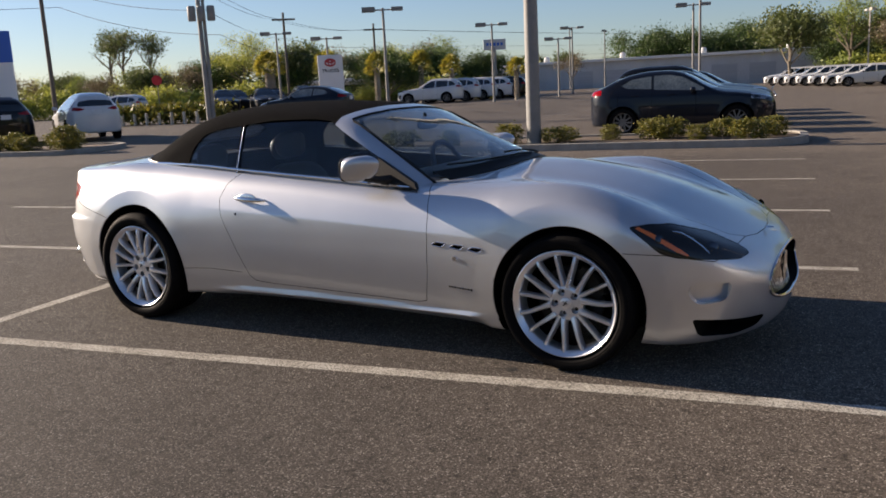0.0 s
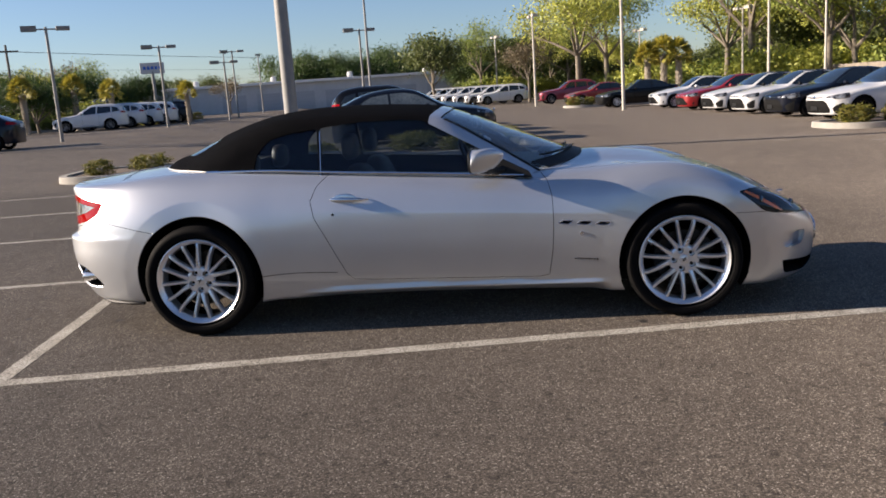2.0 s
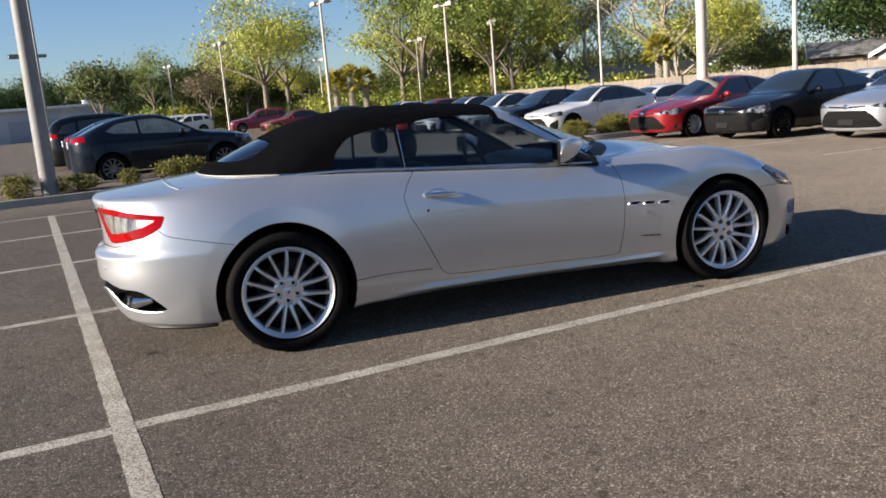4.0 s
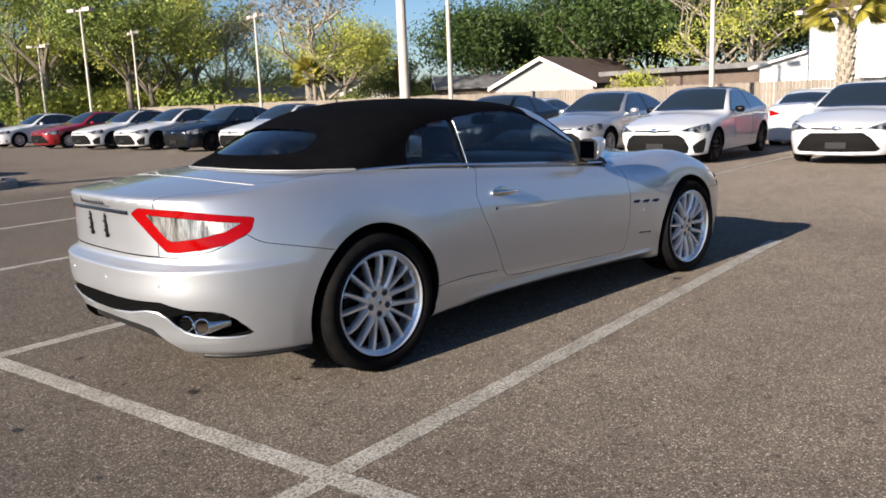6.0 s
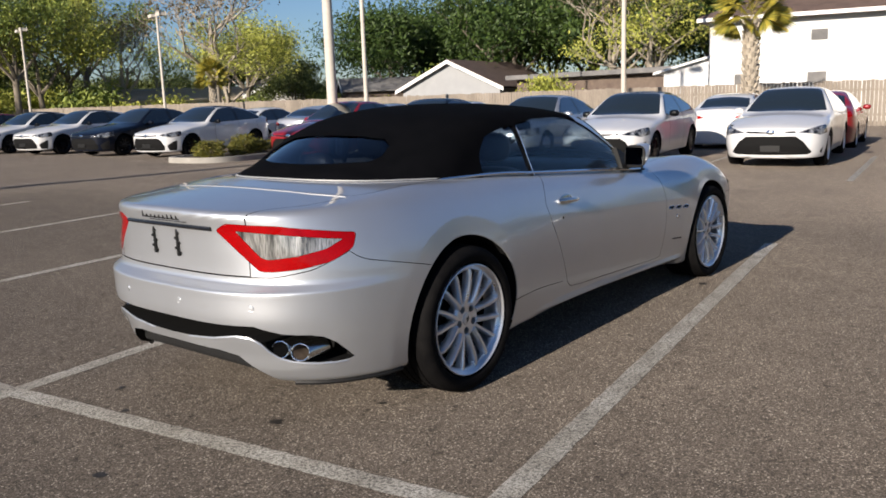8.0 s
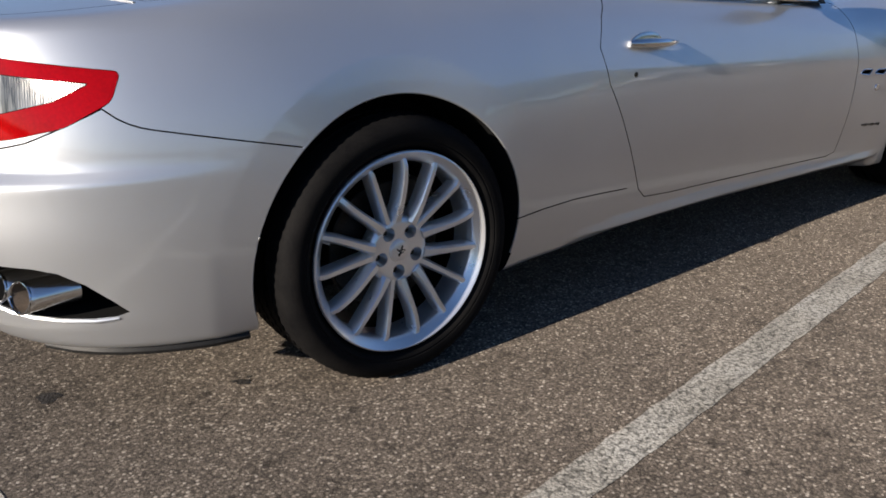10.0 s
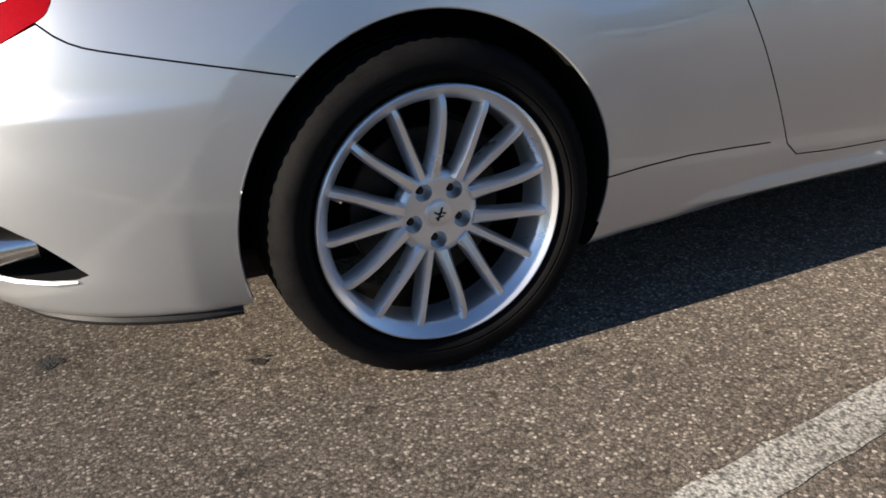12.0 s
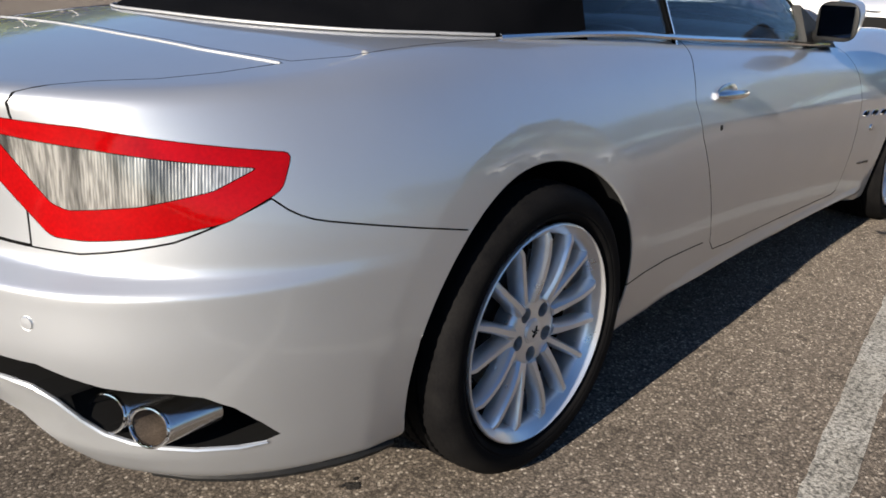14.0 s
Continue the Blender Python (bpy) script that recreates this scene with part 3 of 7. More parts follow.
# room for the inner exhaust pipes behind the bumper skin
room = [(-0.6, 0.35), (-0.572, 0.362), (-0.535, 0.392), (-0.512, 0.42), (-0.6, 0.42)]
body = boolean(body, joined([prism(room, rear_view, -0.929, -0.61), prism([(-p, q) for p, q in room[::-1]], rear_view, -0.929, -0.61)]), "DIFFERENCE")
fog_cut = joined([prism(fog, side_view, s * 0.66, s * 1.1) for s in (-1, 1)])
scoop_depth = closed_mesh("scoop", shell_points(lambda x, y, z: car_f(x, y, z) + 0.035, (-0.45, 3.25), 0.55, 30, 118, 60))
fog_cut = boolean(fog_cut, scoop_depth, "DIFFERENCE")
body = boolean(body, fog_cut, "DIFFERENCE")


def panel(name, cutter_for, label="", outer=None, split=False):
    """Lifts a panel out of the body, with a gap round it."""
    global body
    piece = boolean(body, cutter_for(-GAP), "INTERSECT")
    body = boolean(body, cutter_for(GAP), "DIFFERENCE")
    made = []
    for me in split_sides(piece) if split else [piece]:
        dress(me, car_f, outer or silver, outer if outer in (red_lens, ribbed_lens) else black_inside)
        if name == "front_bumper":
            # the scoops are lined in body colour
            for p in me.polygons:
                c = p.center
                if p.material_index == 1 and 3.48 < c.x < 3.72 and 0.35 < c.z < 0.48 and abs(c.y) > 0.6 and abs(float(car_f(np.array([c.x]), np.array([c.y]), np.array([c.z]))[0])) < 0.05:
                    p.material_index = 0
        made.append(part(name, me, None, car, label))
    return made


TAIL_D, TAIL_E = (-0.74, -0.67), (0.67, -0.74)
tail_out = rounded([(-0.418, 0.884), (-0.37, 0.914), (-0.159, 0.903), (0.165, 0.856), (0.152, 0.797), (0.066, 0.75), (-0.05, 0.727), (-0.168, 0.715), (-0.232, 0.716)], 0.015, 3)
tail_in = rounded([(-0.33, 0.884), (-0.15, 0.868), (0.112, 0.835), (0.045, 0.802), (-0.07, 0.778), (-0.195, 0.765), (-0.225, 0.775)], 0.008, 2)


def tails(outline, near, far):
    return lambda d: joined([prism(grow(outline, d * 0.45), slanted(TAIL_D, TAIL_E, s), near, far) for s in (1, -1)])


HEAD_D, HEAD_E = (0.72, -0.69), (0.69, 0.72)
head_out = rounded([(1.628, 0.727), (1.718, 0.736), (1.848, 0.726), (2.073, 0.664), (2.19, 0.6), (2.222, 0.566), (2.117, 0.556), (1.798, 0.588), (1.732, 0.611)], 0.02, 3)


def heads(d):
    return joined([prism(grow(head_out, d), slanted(HEAD_D, HEAD_E, s), 2.75, 3.5) for s in (1, -1)])


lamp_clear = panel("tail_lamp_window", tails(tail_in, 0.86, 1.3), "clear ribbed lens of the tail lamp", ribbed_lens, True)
lamp_red = panel("tail_lamp", tails(tail_out, 0.84, 1.3), "large red wrap-round tail lamp", red_lens, True)
for a, b in zip(lamp_clear, lamp_red):
    a.parent = b
lamp_head = panel("headlamp", heads, "almond-shaped headlamp behind clear cover", gloss_black, True)

door_line = [(0.857, 1.06), (0.85, 0.965), (0.775, 0.892), (0.735, 0.809), (0.755, 0.706), (0.812, 0.599), (0.93, 0.352), (0.97, 0.318), (1.1, 0.308), (2.1, 0.278), (2.155, 0.29), (2.18, 0.45), (2.19, 0.62), (2.188, 0.76), (2.165, 0.85), (2.12, 0.9), (2.1, 1.06)]
doors = panel("door", lambda d: both_sides(grow(door_line, d), 0.7, 1.2), "", None, True)
hood_half = [(2.2, 0), (2.18, -0.3), (2.12, -0.62), (2.3, -0.655), (2.8, -0.645), (3.2, -0.585), (3.45, -0.51), (3.62, -0.44), (3.68, -0.33), (3.71, -0.18), (3.72, 0)]
hood_line = hood_half + [(p, -q) for p, q in hood_half[-2:0:-1]]
panel("bonnet", lambda d: prism(grow(hood_line, d), top_view, 0.45, 1.2))
trunk_half = [(-0.6, 0), (-0.595, -0.2), (-0.565, -0.45), (-0.515, -0.63), (-0.64, -0.615), (-0.74, -0.585), (-0.825, -0.53), (-0.9, -0.5), (-1.3, -0.3), (-1.3, 0)]
trunk_line = trunk_half + [(p, -q) for p, q in trunk_half[-2:0:-1]]
panel("boot_lid", lambda d: prism(grow(trunk_line, d), top_view, 0.695 - d, 1.2))
tonneau_half = [(-0.585, 0), (-0.58, -0.2), (-0.55, -0.45), (-0.495, -0.63), (-0.39, -0.672), (-0.14, -0.69), (0.1, -0.69), (0.15, -0.6), (0.15, 0)]
tonneau = tonneau_half + [(p, -q) for p, q in tonneau_half[-2:0:-1]]
panel("tonneau_cover", lambda d: prism(grow(tonneau, d), top_view, 0.88, 1.2))
rear_line = [(-0.22, -0.1), (-0.22, 0.655), (-0.35, 0.686), (-0.509, 0.722), (-0.575, 0.737), (-0.598, 0.7435), (-0.618, 0.752), (-0.637, 0.764), (-0.66, 0.785), (-0.8, 0.72), (-0.9, 0.692), (-1.4, 0.692), (-1.4, -0.1)]
panel("rear_bumper", lambda d: prism(grow(rear_line, d), side_view, -1.3, 1.3))
front_line = [(3.18, -0.1), (3.18, 0.607), (3.42, 0.6), (3.62, 0.562), (3.72, 0.64), (4.2, 0.64), (4.2, -0.1)]
panel("front_bumper", lambda d: prism(grow(front_line, d), side_view, -1.3, 1.3))
dress(body, car_f, silver, black_inside)
part("body_shell", body, None, car)


# ---- canvas roof, screen frame and glass ----
def roof_solid(off, low, up=70):
    return closed_mesh("roof", shell_points(lambda x, y, z: smax(roof_f(x, y, z) + off, low - z, 0.004), (-0.02, 1.75), 0.98, 22, 70, up, 0.7, 0.32, 2.0))


outer_roof, inner_roof = roof_solid(0.0, 0.84), roof_solid(0.022, 0.8)
shell = boolean(outer_roof, inner_roof, "DIFFERENCE")
pane = boolean(roof_solid(0.007, 0.845), roof_solid(0.011, 0.8), "DIFFERENCE")
quarter = rounded([(0.365, 0.88), (0.362, 1.0), (0.385, 1.1), (0.47, 1.182), (0.6, 1.212), (0.765, 1.23), (0.785, 0.88)], 0.03)
side_pane = rounded([(0.803, 0.88), (0.783, 1.232), (1.01, 1.253), (1.3, 1.253), (1.43, 1.237), (1.8, 1.035), (2.07, 0.88)], 0.02)
screen_half = [(1.585, 0), (1.575, -0.3), (1.535, -0.555), (1.56, -0.575), (1.8, -0.615), (2.2, -0.66), (2.6, -0.6), (2.75, 0)]
screen = screen_half + [(p, -q) for p, q in screen_half[-2:0:-1]]
back_half = [(0, 1.214), (-0.2, 1.21), (-0.34, 1.195), (-0.4, 1.165), (-0.42, 1.12), (-0.395, 1.097), (-0.2, 1.09), (0, 1.088)]
back = back_half + [(-p, q) for p, q in back_half[-2:0:-1]]
windows = [both_sides(quarter, 0.3, 1.2), both_sides(side_pane, 0.3, 1.2), prism(screen, top_view, 0.6, 1.6), prism(back, rear_view, -0.9, 0.42)]
frame_half = [(1.515, 0), (1.505, -0.3), (1.465, -0.55), (1.44, -0.9), (3.2, -0.9), (3.2, 0)]
frame_line = frame_half + [(p, -q) for p, q in frame_half[-2:0:-1]]
for w in windows:
    shell = boolean(shell, w, "DIFFERENCE")
front_frame = boolean(shell, prism(grow(frame_line, -0.001), top_view, 0.5, 1.7), "INTERSECT")
canvas = boolean(shell, prism(grow(frame_line, 0.002), top_view, 0.5, 1.7), "DIFFERENCE")
part("canvas_roof", dress(canvas, roof_f, fabric, fabric, 0.006), None, car, "black canvas folding roof")
part("screen_frame", dress(front_frame, roof_f, silver, black_inside, 0.006), None, car)
for name, w, m in (("quarter_glass", windows[0], glass), ("door_glass", windows[1], glass), ("windscreen", windows[2], clear_glass), ("rear_window", windows[3], smoked_glass)):
    piece = boolean(pane, w, "INTERSECT")
    for me in split_sides(piece) if "glass" in name else [piece]:
        dress(me, lambda x, y, z: roof_f(x, y, z) + 0.007, m, m)
        g = part(name, me, None, car, "tinted glass" if m is glass else "smoked rear window" if m is smoked_glass else "")
        g.visible_shadow = False


# ---- wheels: built with the outer face towards -y, then set on the four hubs ----
def spoke(bm, angle, kind):
    """A bar from the hub to the rim. kind -1 or 1: bowed, of a pair; 0: straight and set back."""
    rows = []
    for i in range(9):
        t = i / 8
        r = 0.078 + (0.25 - 0.078) * t
        bow = kind * (radians(6.5) * (1 - t) ** 2 - radians(1.2) * math.sin(math.pi * t))
        a = angle + bow
        w = 0.013 - 0.003 * t + 0.008 * max(0, 0.3 - t) if kind else 0.0118 - 0.0018 * t
        y = -0.018 - 0.008 * math.sin(math.pi * min(1, t * 1.1)) - 0.018 * t if kind else -0.009 - 0.025 * t
        if t > 0.9:
            y += 0.012
        depth = 0.044
        d = Vector((math.cos(a), 0, math.sin(a)))
        n = Vector((-math.sin(a), 0, math.cos(a)))
        c = d * r
        prof = [(-w, depth), (-w, 0.0085), (-w * 0.5, 0), (w * 0.5, 0), (w, 0.0085), (w, depth)]
        rows.append([bm.verts.new(c + n * p + Vector((0, y + q, 0))) for p, q in prof])
    for a, b in zip(rows, rows[1:]):
        for k in range(5):
            bm.faces.new((a[k], a[k + 1], b[k + 1], b[k]))
        bm.faces.new((a[5], a[0], b[0], b[5]))
    bm.faces.new(rows[-1])
    bm.faces.new(rows[0][::-1])


def make_wheel(radius, width, name="wheel"):
    """The rim as the wheel itself, with tyre, disc, caliper, cap, bolts and valve under it. y = 0 is the plane of the hub's face."""
    bm = bmesh.new()
    lip = [(0.229, 0.035), (0.2305, 0.004), (0.2345, -0.004), (0.244, -0.013), (0.2525, -0.0225), (0.2565, -0.0258), (0.26, -0.024), (0.262, -0.018), (0.258, -0.008), (0.252, 0.0),
           (0.246, 0.03), (0.244, 0.075), (0.2275, 0.075), (0.229, 0.035)]
    lathe(bm, lip, 96)
    spokes = []
    for k in range(5):
        base = math.pi / 2 + radians(-3) - 2 * math.pi * k / 5
        spokes += [(base, 1), (base - radians(24), -1), (base - radians(48), 0)]
    hub = bmesh.new()
    prof = [(0.0, -0.012), (0.03, -0.012), (0.031, -0.009), (0.07, -0.011), (0.083, -0.0085), (0.09, 0.0), (0.091, 0.02), (0.08, 0.05), (0.0, 0.05)]
    lathe(hub, [(max(r, 0.0005), h) for r, h in prof], 60)
    recalc(hub)
    hub_me = bpy.data.meshes.new("hub")
    hub.to_mesh(hub_me)
    hub.free()
    holes = []
    for k in range(5):
        a = math.pi / 2 + radians(-40) + 2 * math.pi * k / 5
        holes.append(prism([(0.057 * math.cos(a) + 0.0185 * math.cos(b), 0.057 * math.sin(a) + 0.0185 * math.sin(b)) for b in np.linspace(0, 2 * math.pi, 20, endpoint=False)], side_view, -0.05, 0.03))
    hub_me = boolean(hub_me, joined(holes), "DIFFERENCE")
    bm.from_mesh(hub_me)
    smooth(recalc(bm), 40)
    for v in bm.verts:
        r = math.hypot(v.co.x, v.co.z)
        if r > 0.2:
            v.co.x, v.co.y, v.co.z = v.co.x * 1.02, v.co.y - 0.018, v.co.z * 1.02
    wheel = part(name, bm, alloy, car, "fifteen-spoke silver alloy wheel")
    for a, kind in spokes:
        sb = bmesh.new()
        spoke(sb, a, kind)
        part("spoke", smooth(recalc(sb), 40), alloy, wheel)
    # the deep part of the rim, coloured dark for the shade behind the spokes
    bm = bmesh.new()
    lathe(bm, [(0.2275, 0.076), (0.226, width * 0.55), (0.232, width - 0.03), (0.256, width - 0.028), (0.25, width - 0.03), (0.24, width * 0.55), (0.243, 0.076), (0.2275, 0.076)], 64)
    for v in bm.verts:
        v.co.x, v.co.y, v.co.z = v.co.x * 1.02, v.co.y - 0.018, v.co.z * 1.02
    part("barrel", smooth(recalc(bm), 40), steel, wheel, "inside of the rim, coloured dark for its shade")
    # tyre
    bm = bmesh.new()
    w2 = width + 0.045
    y0 = -0.04
    R = radius
    tread = []
    n_g = 4
    inner = y0 + 0.035
    span = w2 - 0.07
    for k in range(n_g + 1):
        a0, a1 = inner + span * k / (n_g + 1), inner + span * (k + 1) / (n_g + 1)
        edge = 0.004 if k in (0, n_g) else 0.0
        tread += [(R - (edge if k == 0 else 0), a0 + 0.006), (R - (edge if k == n_g else 0), a1 - 0.006)]
        if k < n_g:
            tread += [(R - 0.008, a1 - 0.004), (R - 0.008, a1 + 0.004)]
    prof = [(0.262, -0.004), (0.2705, -0.017), (0.275, -0.026), (0.28, -0.034), (0.289, -0.0385), (0.293, -0.0375), (0.295, -0.0395), (0.308, -0.042), (0.322, -0.0395), (R - 0.018, -0.03), (R - 0.008, -0.018), (R - 0.003, -0.006)]
    prof += tread + [(R - 0.004, w2 - 0.05), (R - 0.02, w2 - 0.03), (0.306, w2 - 0.01), (0.28, w2 - 0.02), (0.266, w2 - 0.04)]
    lathe(bm, prof, 160)
    for v in bm.verts:
        # cross grooves in the tread's shoulders
        rad = math.hypot(v.co.x, v.co.z)
        if rad > R - 0.012 and round(math.atan2(v.co.z, v.co.x) * 160 / (2 * math.pi)) % 2 == 0:
            v.co.x, v.co.z = v.co.x * (rad - 0.003) / rad, v.co.z * (rad - 0.003) / rad
    for v in bm.verts:
        v.co.y -= 0.01
    part("tyre", smooth(recalc(bm), 32), rubber, wheel, "black low-profile tyre")
    # disc, caliper
    bm = bmesh.new()
    lathe(bm, [(0.07, 0.06), (0.085, 0.055), (0.165, 0.055), (0.168, 0.058), (0.168, 0.082), (0.165, 0.085), (0.06, 0.085)], 64)
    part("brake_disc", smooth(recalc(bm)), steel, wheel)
    bm = bmesh.new()
    rows = []
    for i in range(10):
        a = radians(25 + 55 * i / 9)
        rows.append([bm.verts.new((r * math.cos(a), h, r * math.sin(a))) for r, h in ((0.115, 0.05), (0.125, 0.04), (0.185, 0.04), (0.195, 0.05), (0.195, 0.11), (0.115, 0.11))])
    for a, b in zip(rows, rows[1:]):
        for k in range(6):
            bm.faces.new((a[k], a[(k + 1) % 6], b[(k + 1) % 6], b[k]))
    bm.faces.new(rows[0])
    bm.faces.new(rows[-1][::-1])
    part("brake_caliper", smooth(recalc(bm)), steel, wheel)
    # cap with an abstract mark, bolts, valve
    bm = bmesh.new()
    lathe(bm, [(0.0005, -0.017), (0.02, -0.0165), (0.0265, -0.014), (0.0275, -0.011)], 40)
    cap = part("centre_cap", smooth(recalc(bm)), alloy, wheel)
    bm = bmesh.new()
    tube(bm, [(-0.006, -0.0175, -0.013), (0.0, -0.0175, 0.0), (0.006, -0.0175, 0.014)], 0.0022, 6)
    tube(bm, [(-0.012, -0.0172, 0.007), (-0.006, -0.0176, 0.001), (0.004, -0.0176, 0.003), (0.013, -0.0172, 0.0)], 0.002, 6)
    tube(bm, [(-0.009, -0.0172, -0.008), (0.008, -0.0172, -0.004)], 0.0018, 6)
    part("cap_mark", recalc(bm), black_trim, cap)
    for k in range(5):
        a = math.pi / 2 + radians(-40) + 2 * math.pi * k / 5
        bm = bmesh.new()
        lathe(bm, [(0.0005, 0.006), (0.006, 0.0065), (0.0085, 0.01), (0.0088, 0.03)], 12, m=Matrix.Translation((0.057 * math.cos(a), 0, 0.057 * math.sin(a))))
        part("lug_bolt", smooth(recalc(bm)), steel, wheel)
    a = radians(163)
    bm = bmesh.new()
    tube(bm, [(0.224 * math.cos(a), 0.02, 0.224 * math.sin(a)), (0.21 * math.cos(a), -0.006, 0.21 * math.sin(a))], 0.0042, 8)
    part("tyre_valve", smooth(recalc(bm)), chrome, wheel)
    return wheel


wheel_rear = make_wheel(0.353, 0.25)
wheel_front = make_wheel(0.342, 0.22)
HUB_Y = 0.856
copy_thing(wheel_rear, pose(0, HUB_Y, HUB_R[1], 0, 0, 180) @ pose(0, 0, 0, 0, 40, 0))
copy_thing(wheel_front, pose(HUB_F[0], HUB_Y, HUB_F[1], 0, 0, 180) @ pose(0, 0, 0, 0, 70, 0))
wheel_rear.matrix_basis = pose(0, -HUB_Y, HUB_R[1])
wheel_front.matrix_basis = pose(HUB_F[0], -HUB_Y, HUB_F[1], 0, 11, 0)


# ---- door mirrors, handles, trim ----
def on_side(x, z, out=0.0, f=car_f):
    """The place on the flank y < 0 at x and z."""
    lo, hi = 0.3, 1.2
    for _ in range(40):
        m = (lo + hi) / 2
        if f(np.array([x]), np.array([-m]), np.array([z]))[0] < 0:
            lo = m
        else:
            hi = m
    return Vector((x, -lo - out, z))


def on_top(x, y, out=0.0, f=car_f):
    lo, hi = 0.6, 1.6
    for _ in range(40):
        m = (lo + hi) / 2
        if f(np.array([x]), np.array([y]), np.array([m]))[0] < 0:
            lo = m
        else:
            hi = m
    return Vector((x, y, lo + out))


def on_rear(y, z, out=0.0):
    lo, hi = 0.2, 1.4
    for _ in range(40):
        m = (lo + hi) / 2
        if car_f(np.array([-m]), np.array([y]), np.array([z]))[0] < 0:
            lo = m
        else:
            hi = m
    return Vector((-lo - out, y, z))


def superball(bm, c, r, e=0.75, n=20, m=18, cut=None, shape=None):
    """A rounded block: a ball with squared-off sides."""
    pw = lambda v: math.copysign(abs(v) ** e, v)  # noqa: E731
    rows = []
    for i in range(m + 1):
        th = math.pi * i / m
        row = []
        for k in range(n):
            ph = 2 * math.pi * k / n
            p = Vector((pw(math.sin(th)) * pw(math.cos(ph)), pw(math.sin(th)) * pw(math.sin(ph)), pw(math.cos(th))))
            q = Vector((p.x * r[0], p.y * r[1], p.z * r[2]))
            if shape:
                q = shape(p, q)
            row.append(q + Vector(c))
        rows.append(row)
    vs = [[bm.verts.new(q) for q in row] for row in rows[1:-1]]
    top, bot = bm.verts.new(rows[0][0]), bm.verts.new(rows[-1][0])
    for k in range(n):
        bm.faces.new((top, vs[0][k], vs[0][(k + 1) % n]))
        bm.faces.new((bot, vs[-1][(k + 1) % n], vs[-1][k]))
        for a, b in zip(vs, vs[1:]):
            bm.faces.new((a[k], b[k], b[(k + 1) % n], a[(k + 1) % n]))
    return bm


SILL_SEAM = [(0.395, 0.363), (0.5, 0.37), (0.625, 0.375), (0.75, 0.371), (0.872, 0.365)]
for s in (-1, 1):
    def shape(p, q, s=s):
        # fuller behind, swept to the front, thinner towards the door
        q = q.copy()
        q.z *= 1.0 - 0.25 * max(0, p.x)
        q.x = q.x - 0.02 * abs(p.y) + (0.03 * p.z)
        taper = 0.5 * max(0.0, (p.x + 0.5) / 1.5)
        q.y = (q.y + s * 0.08) * (1 - taper) - s * 0.08
        if p.x < -0.55:
            q.x = -0.075 + (p.x + 0.55) * 0.02
        return q
    bm = superball(bmesh.new(), (1.81, s * 0.893, 0.992), (0.09, 0.086, 0.072), 0.75, 28, 24, shape=shape)
    toe = Matrix.Translation((1.81, s * 0.893, 0)) @ pose(0, 0, 0, 0, 0, s * 11) @ Matrix.Translation((-1.81, -s * 0.893, 0))
    bm.transform(toe)
    house = part("door_mirror", smooth(recalc(bm), 50), silver, car)
    bm = superball(bmesh.new(), (1.728, s * 0.893, 0.99), (0.008, 0.079, 0.069), 0.6, 24, 12)
    bm.transform(toe)
    bezel = part("mirror_bezel", smooth(recalc(bm), 40), black_trim, house, "black plastic bezel")
    bm = bmesh.new()
    box(bm, (1.717, s * 0.893 - 0.064, 0.936), (1.7195, s * 0.893 + 0.064, 1.044), 0.001)
    bm.transform(toe)
    part("mirror_glass", bm, dark_mirror, bezel, "dark tinted mirror glass")
    bm = bmesh.new()
    tube(bm, [(1.82, s * 0.88, 0.95), (1.85, s * 0.8, 0.925), (1.9, s * 0.74, 0.92)], [0.022, 0.02, 0.028], 10)
    part("mirror_arm", smooth(recalc(bm)), black_trim, house)
    # black corner piece where the side glass meets the screen pillar
    bm = bmesh.new()
    tri = [(1.79, 0.89), (1.805, 1.035), (2.06, 0.905), (2.08, 0.87)]
    outer = [bm.verts.new((x, s * (0.735 - 0.4 * (z - 0.95) + 0.011), z)) for x, z in tri]
    inner = [bm.verts.new((x, s * (0.735 - 0.4 * (z - 0.95) - 0.02), z)) for x, z in tri]
    bm.faces.new(outer)
    bm.faces.new(inner[::-1])
    for i in range(4):
        bm.faces.new((outer[i], inner[i], inner[(i + 1) % 4], outer[(i + 1) % 4]))
    part("corner_trim", recalc(bm), black_trim, car)

    # belt moulding
    bm = bmesh.new()
    path = []
    for i in range(30):
        x = 0.055 + (2.06 - 0.055) * i / 29
        z = float(car_shoulder(x)) + 0.004
        path.append((x, s * (float(roof_wide(x)) - 0.4 * (z - 0.95) + 0.006), z))
    tube(bm, path, 0.0085, 8)
    part("belt_moulding", smooth(recalc(bm)), chrome, car, "thin bright strip under the windows")
    # chrome bar standing in for the highlight on the edge between the side panes
    bm = bmesh.new()
    pts = [on_side(0.794 - 0.028 * (z - 0.9), z, 0.003, roof_f) for z in np.linspace(0.9, 1.215, 8)]
    tube(bm, [(q.x, q.y * -s, q.z) for q in pts], 0.0028, 8)
    part("pane_edge_glint", smooth(recalc(bm)), chrome, car)
    # seam of the sill panel, black strip under the rear bumper
    bm = bmesh.new()
    pts = [on_side(x, z, -0.0008) for x, z in SILL_SEAM]
    tube(bm, [(q.x, q.y * -s, q.z) for q in pts], 0.0022, 6)
    part("sill_seam", recalc(bm), black_inside, car)
    bm = bmesh.new()
    pts = [on_side(x, 0.224, -0.008) for x in np.linspace(-0.8, -0.405, 10)]
    tube(bm, [(q.x, q.y * -s, 0.215) for q in pts], 0.0125, 8)
    part("bumper_strip", smooth(recalc(bm)), black_trim, car, "black strip under the rear bumper")
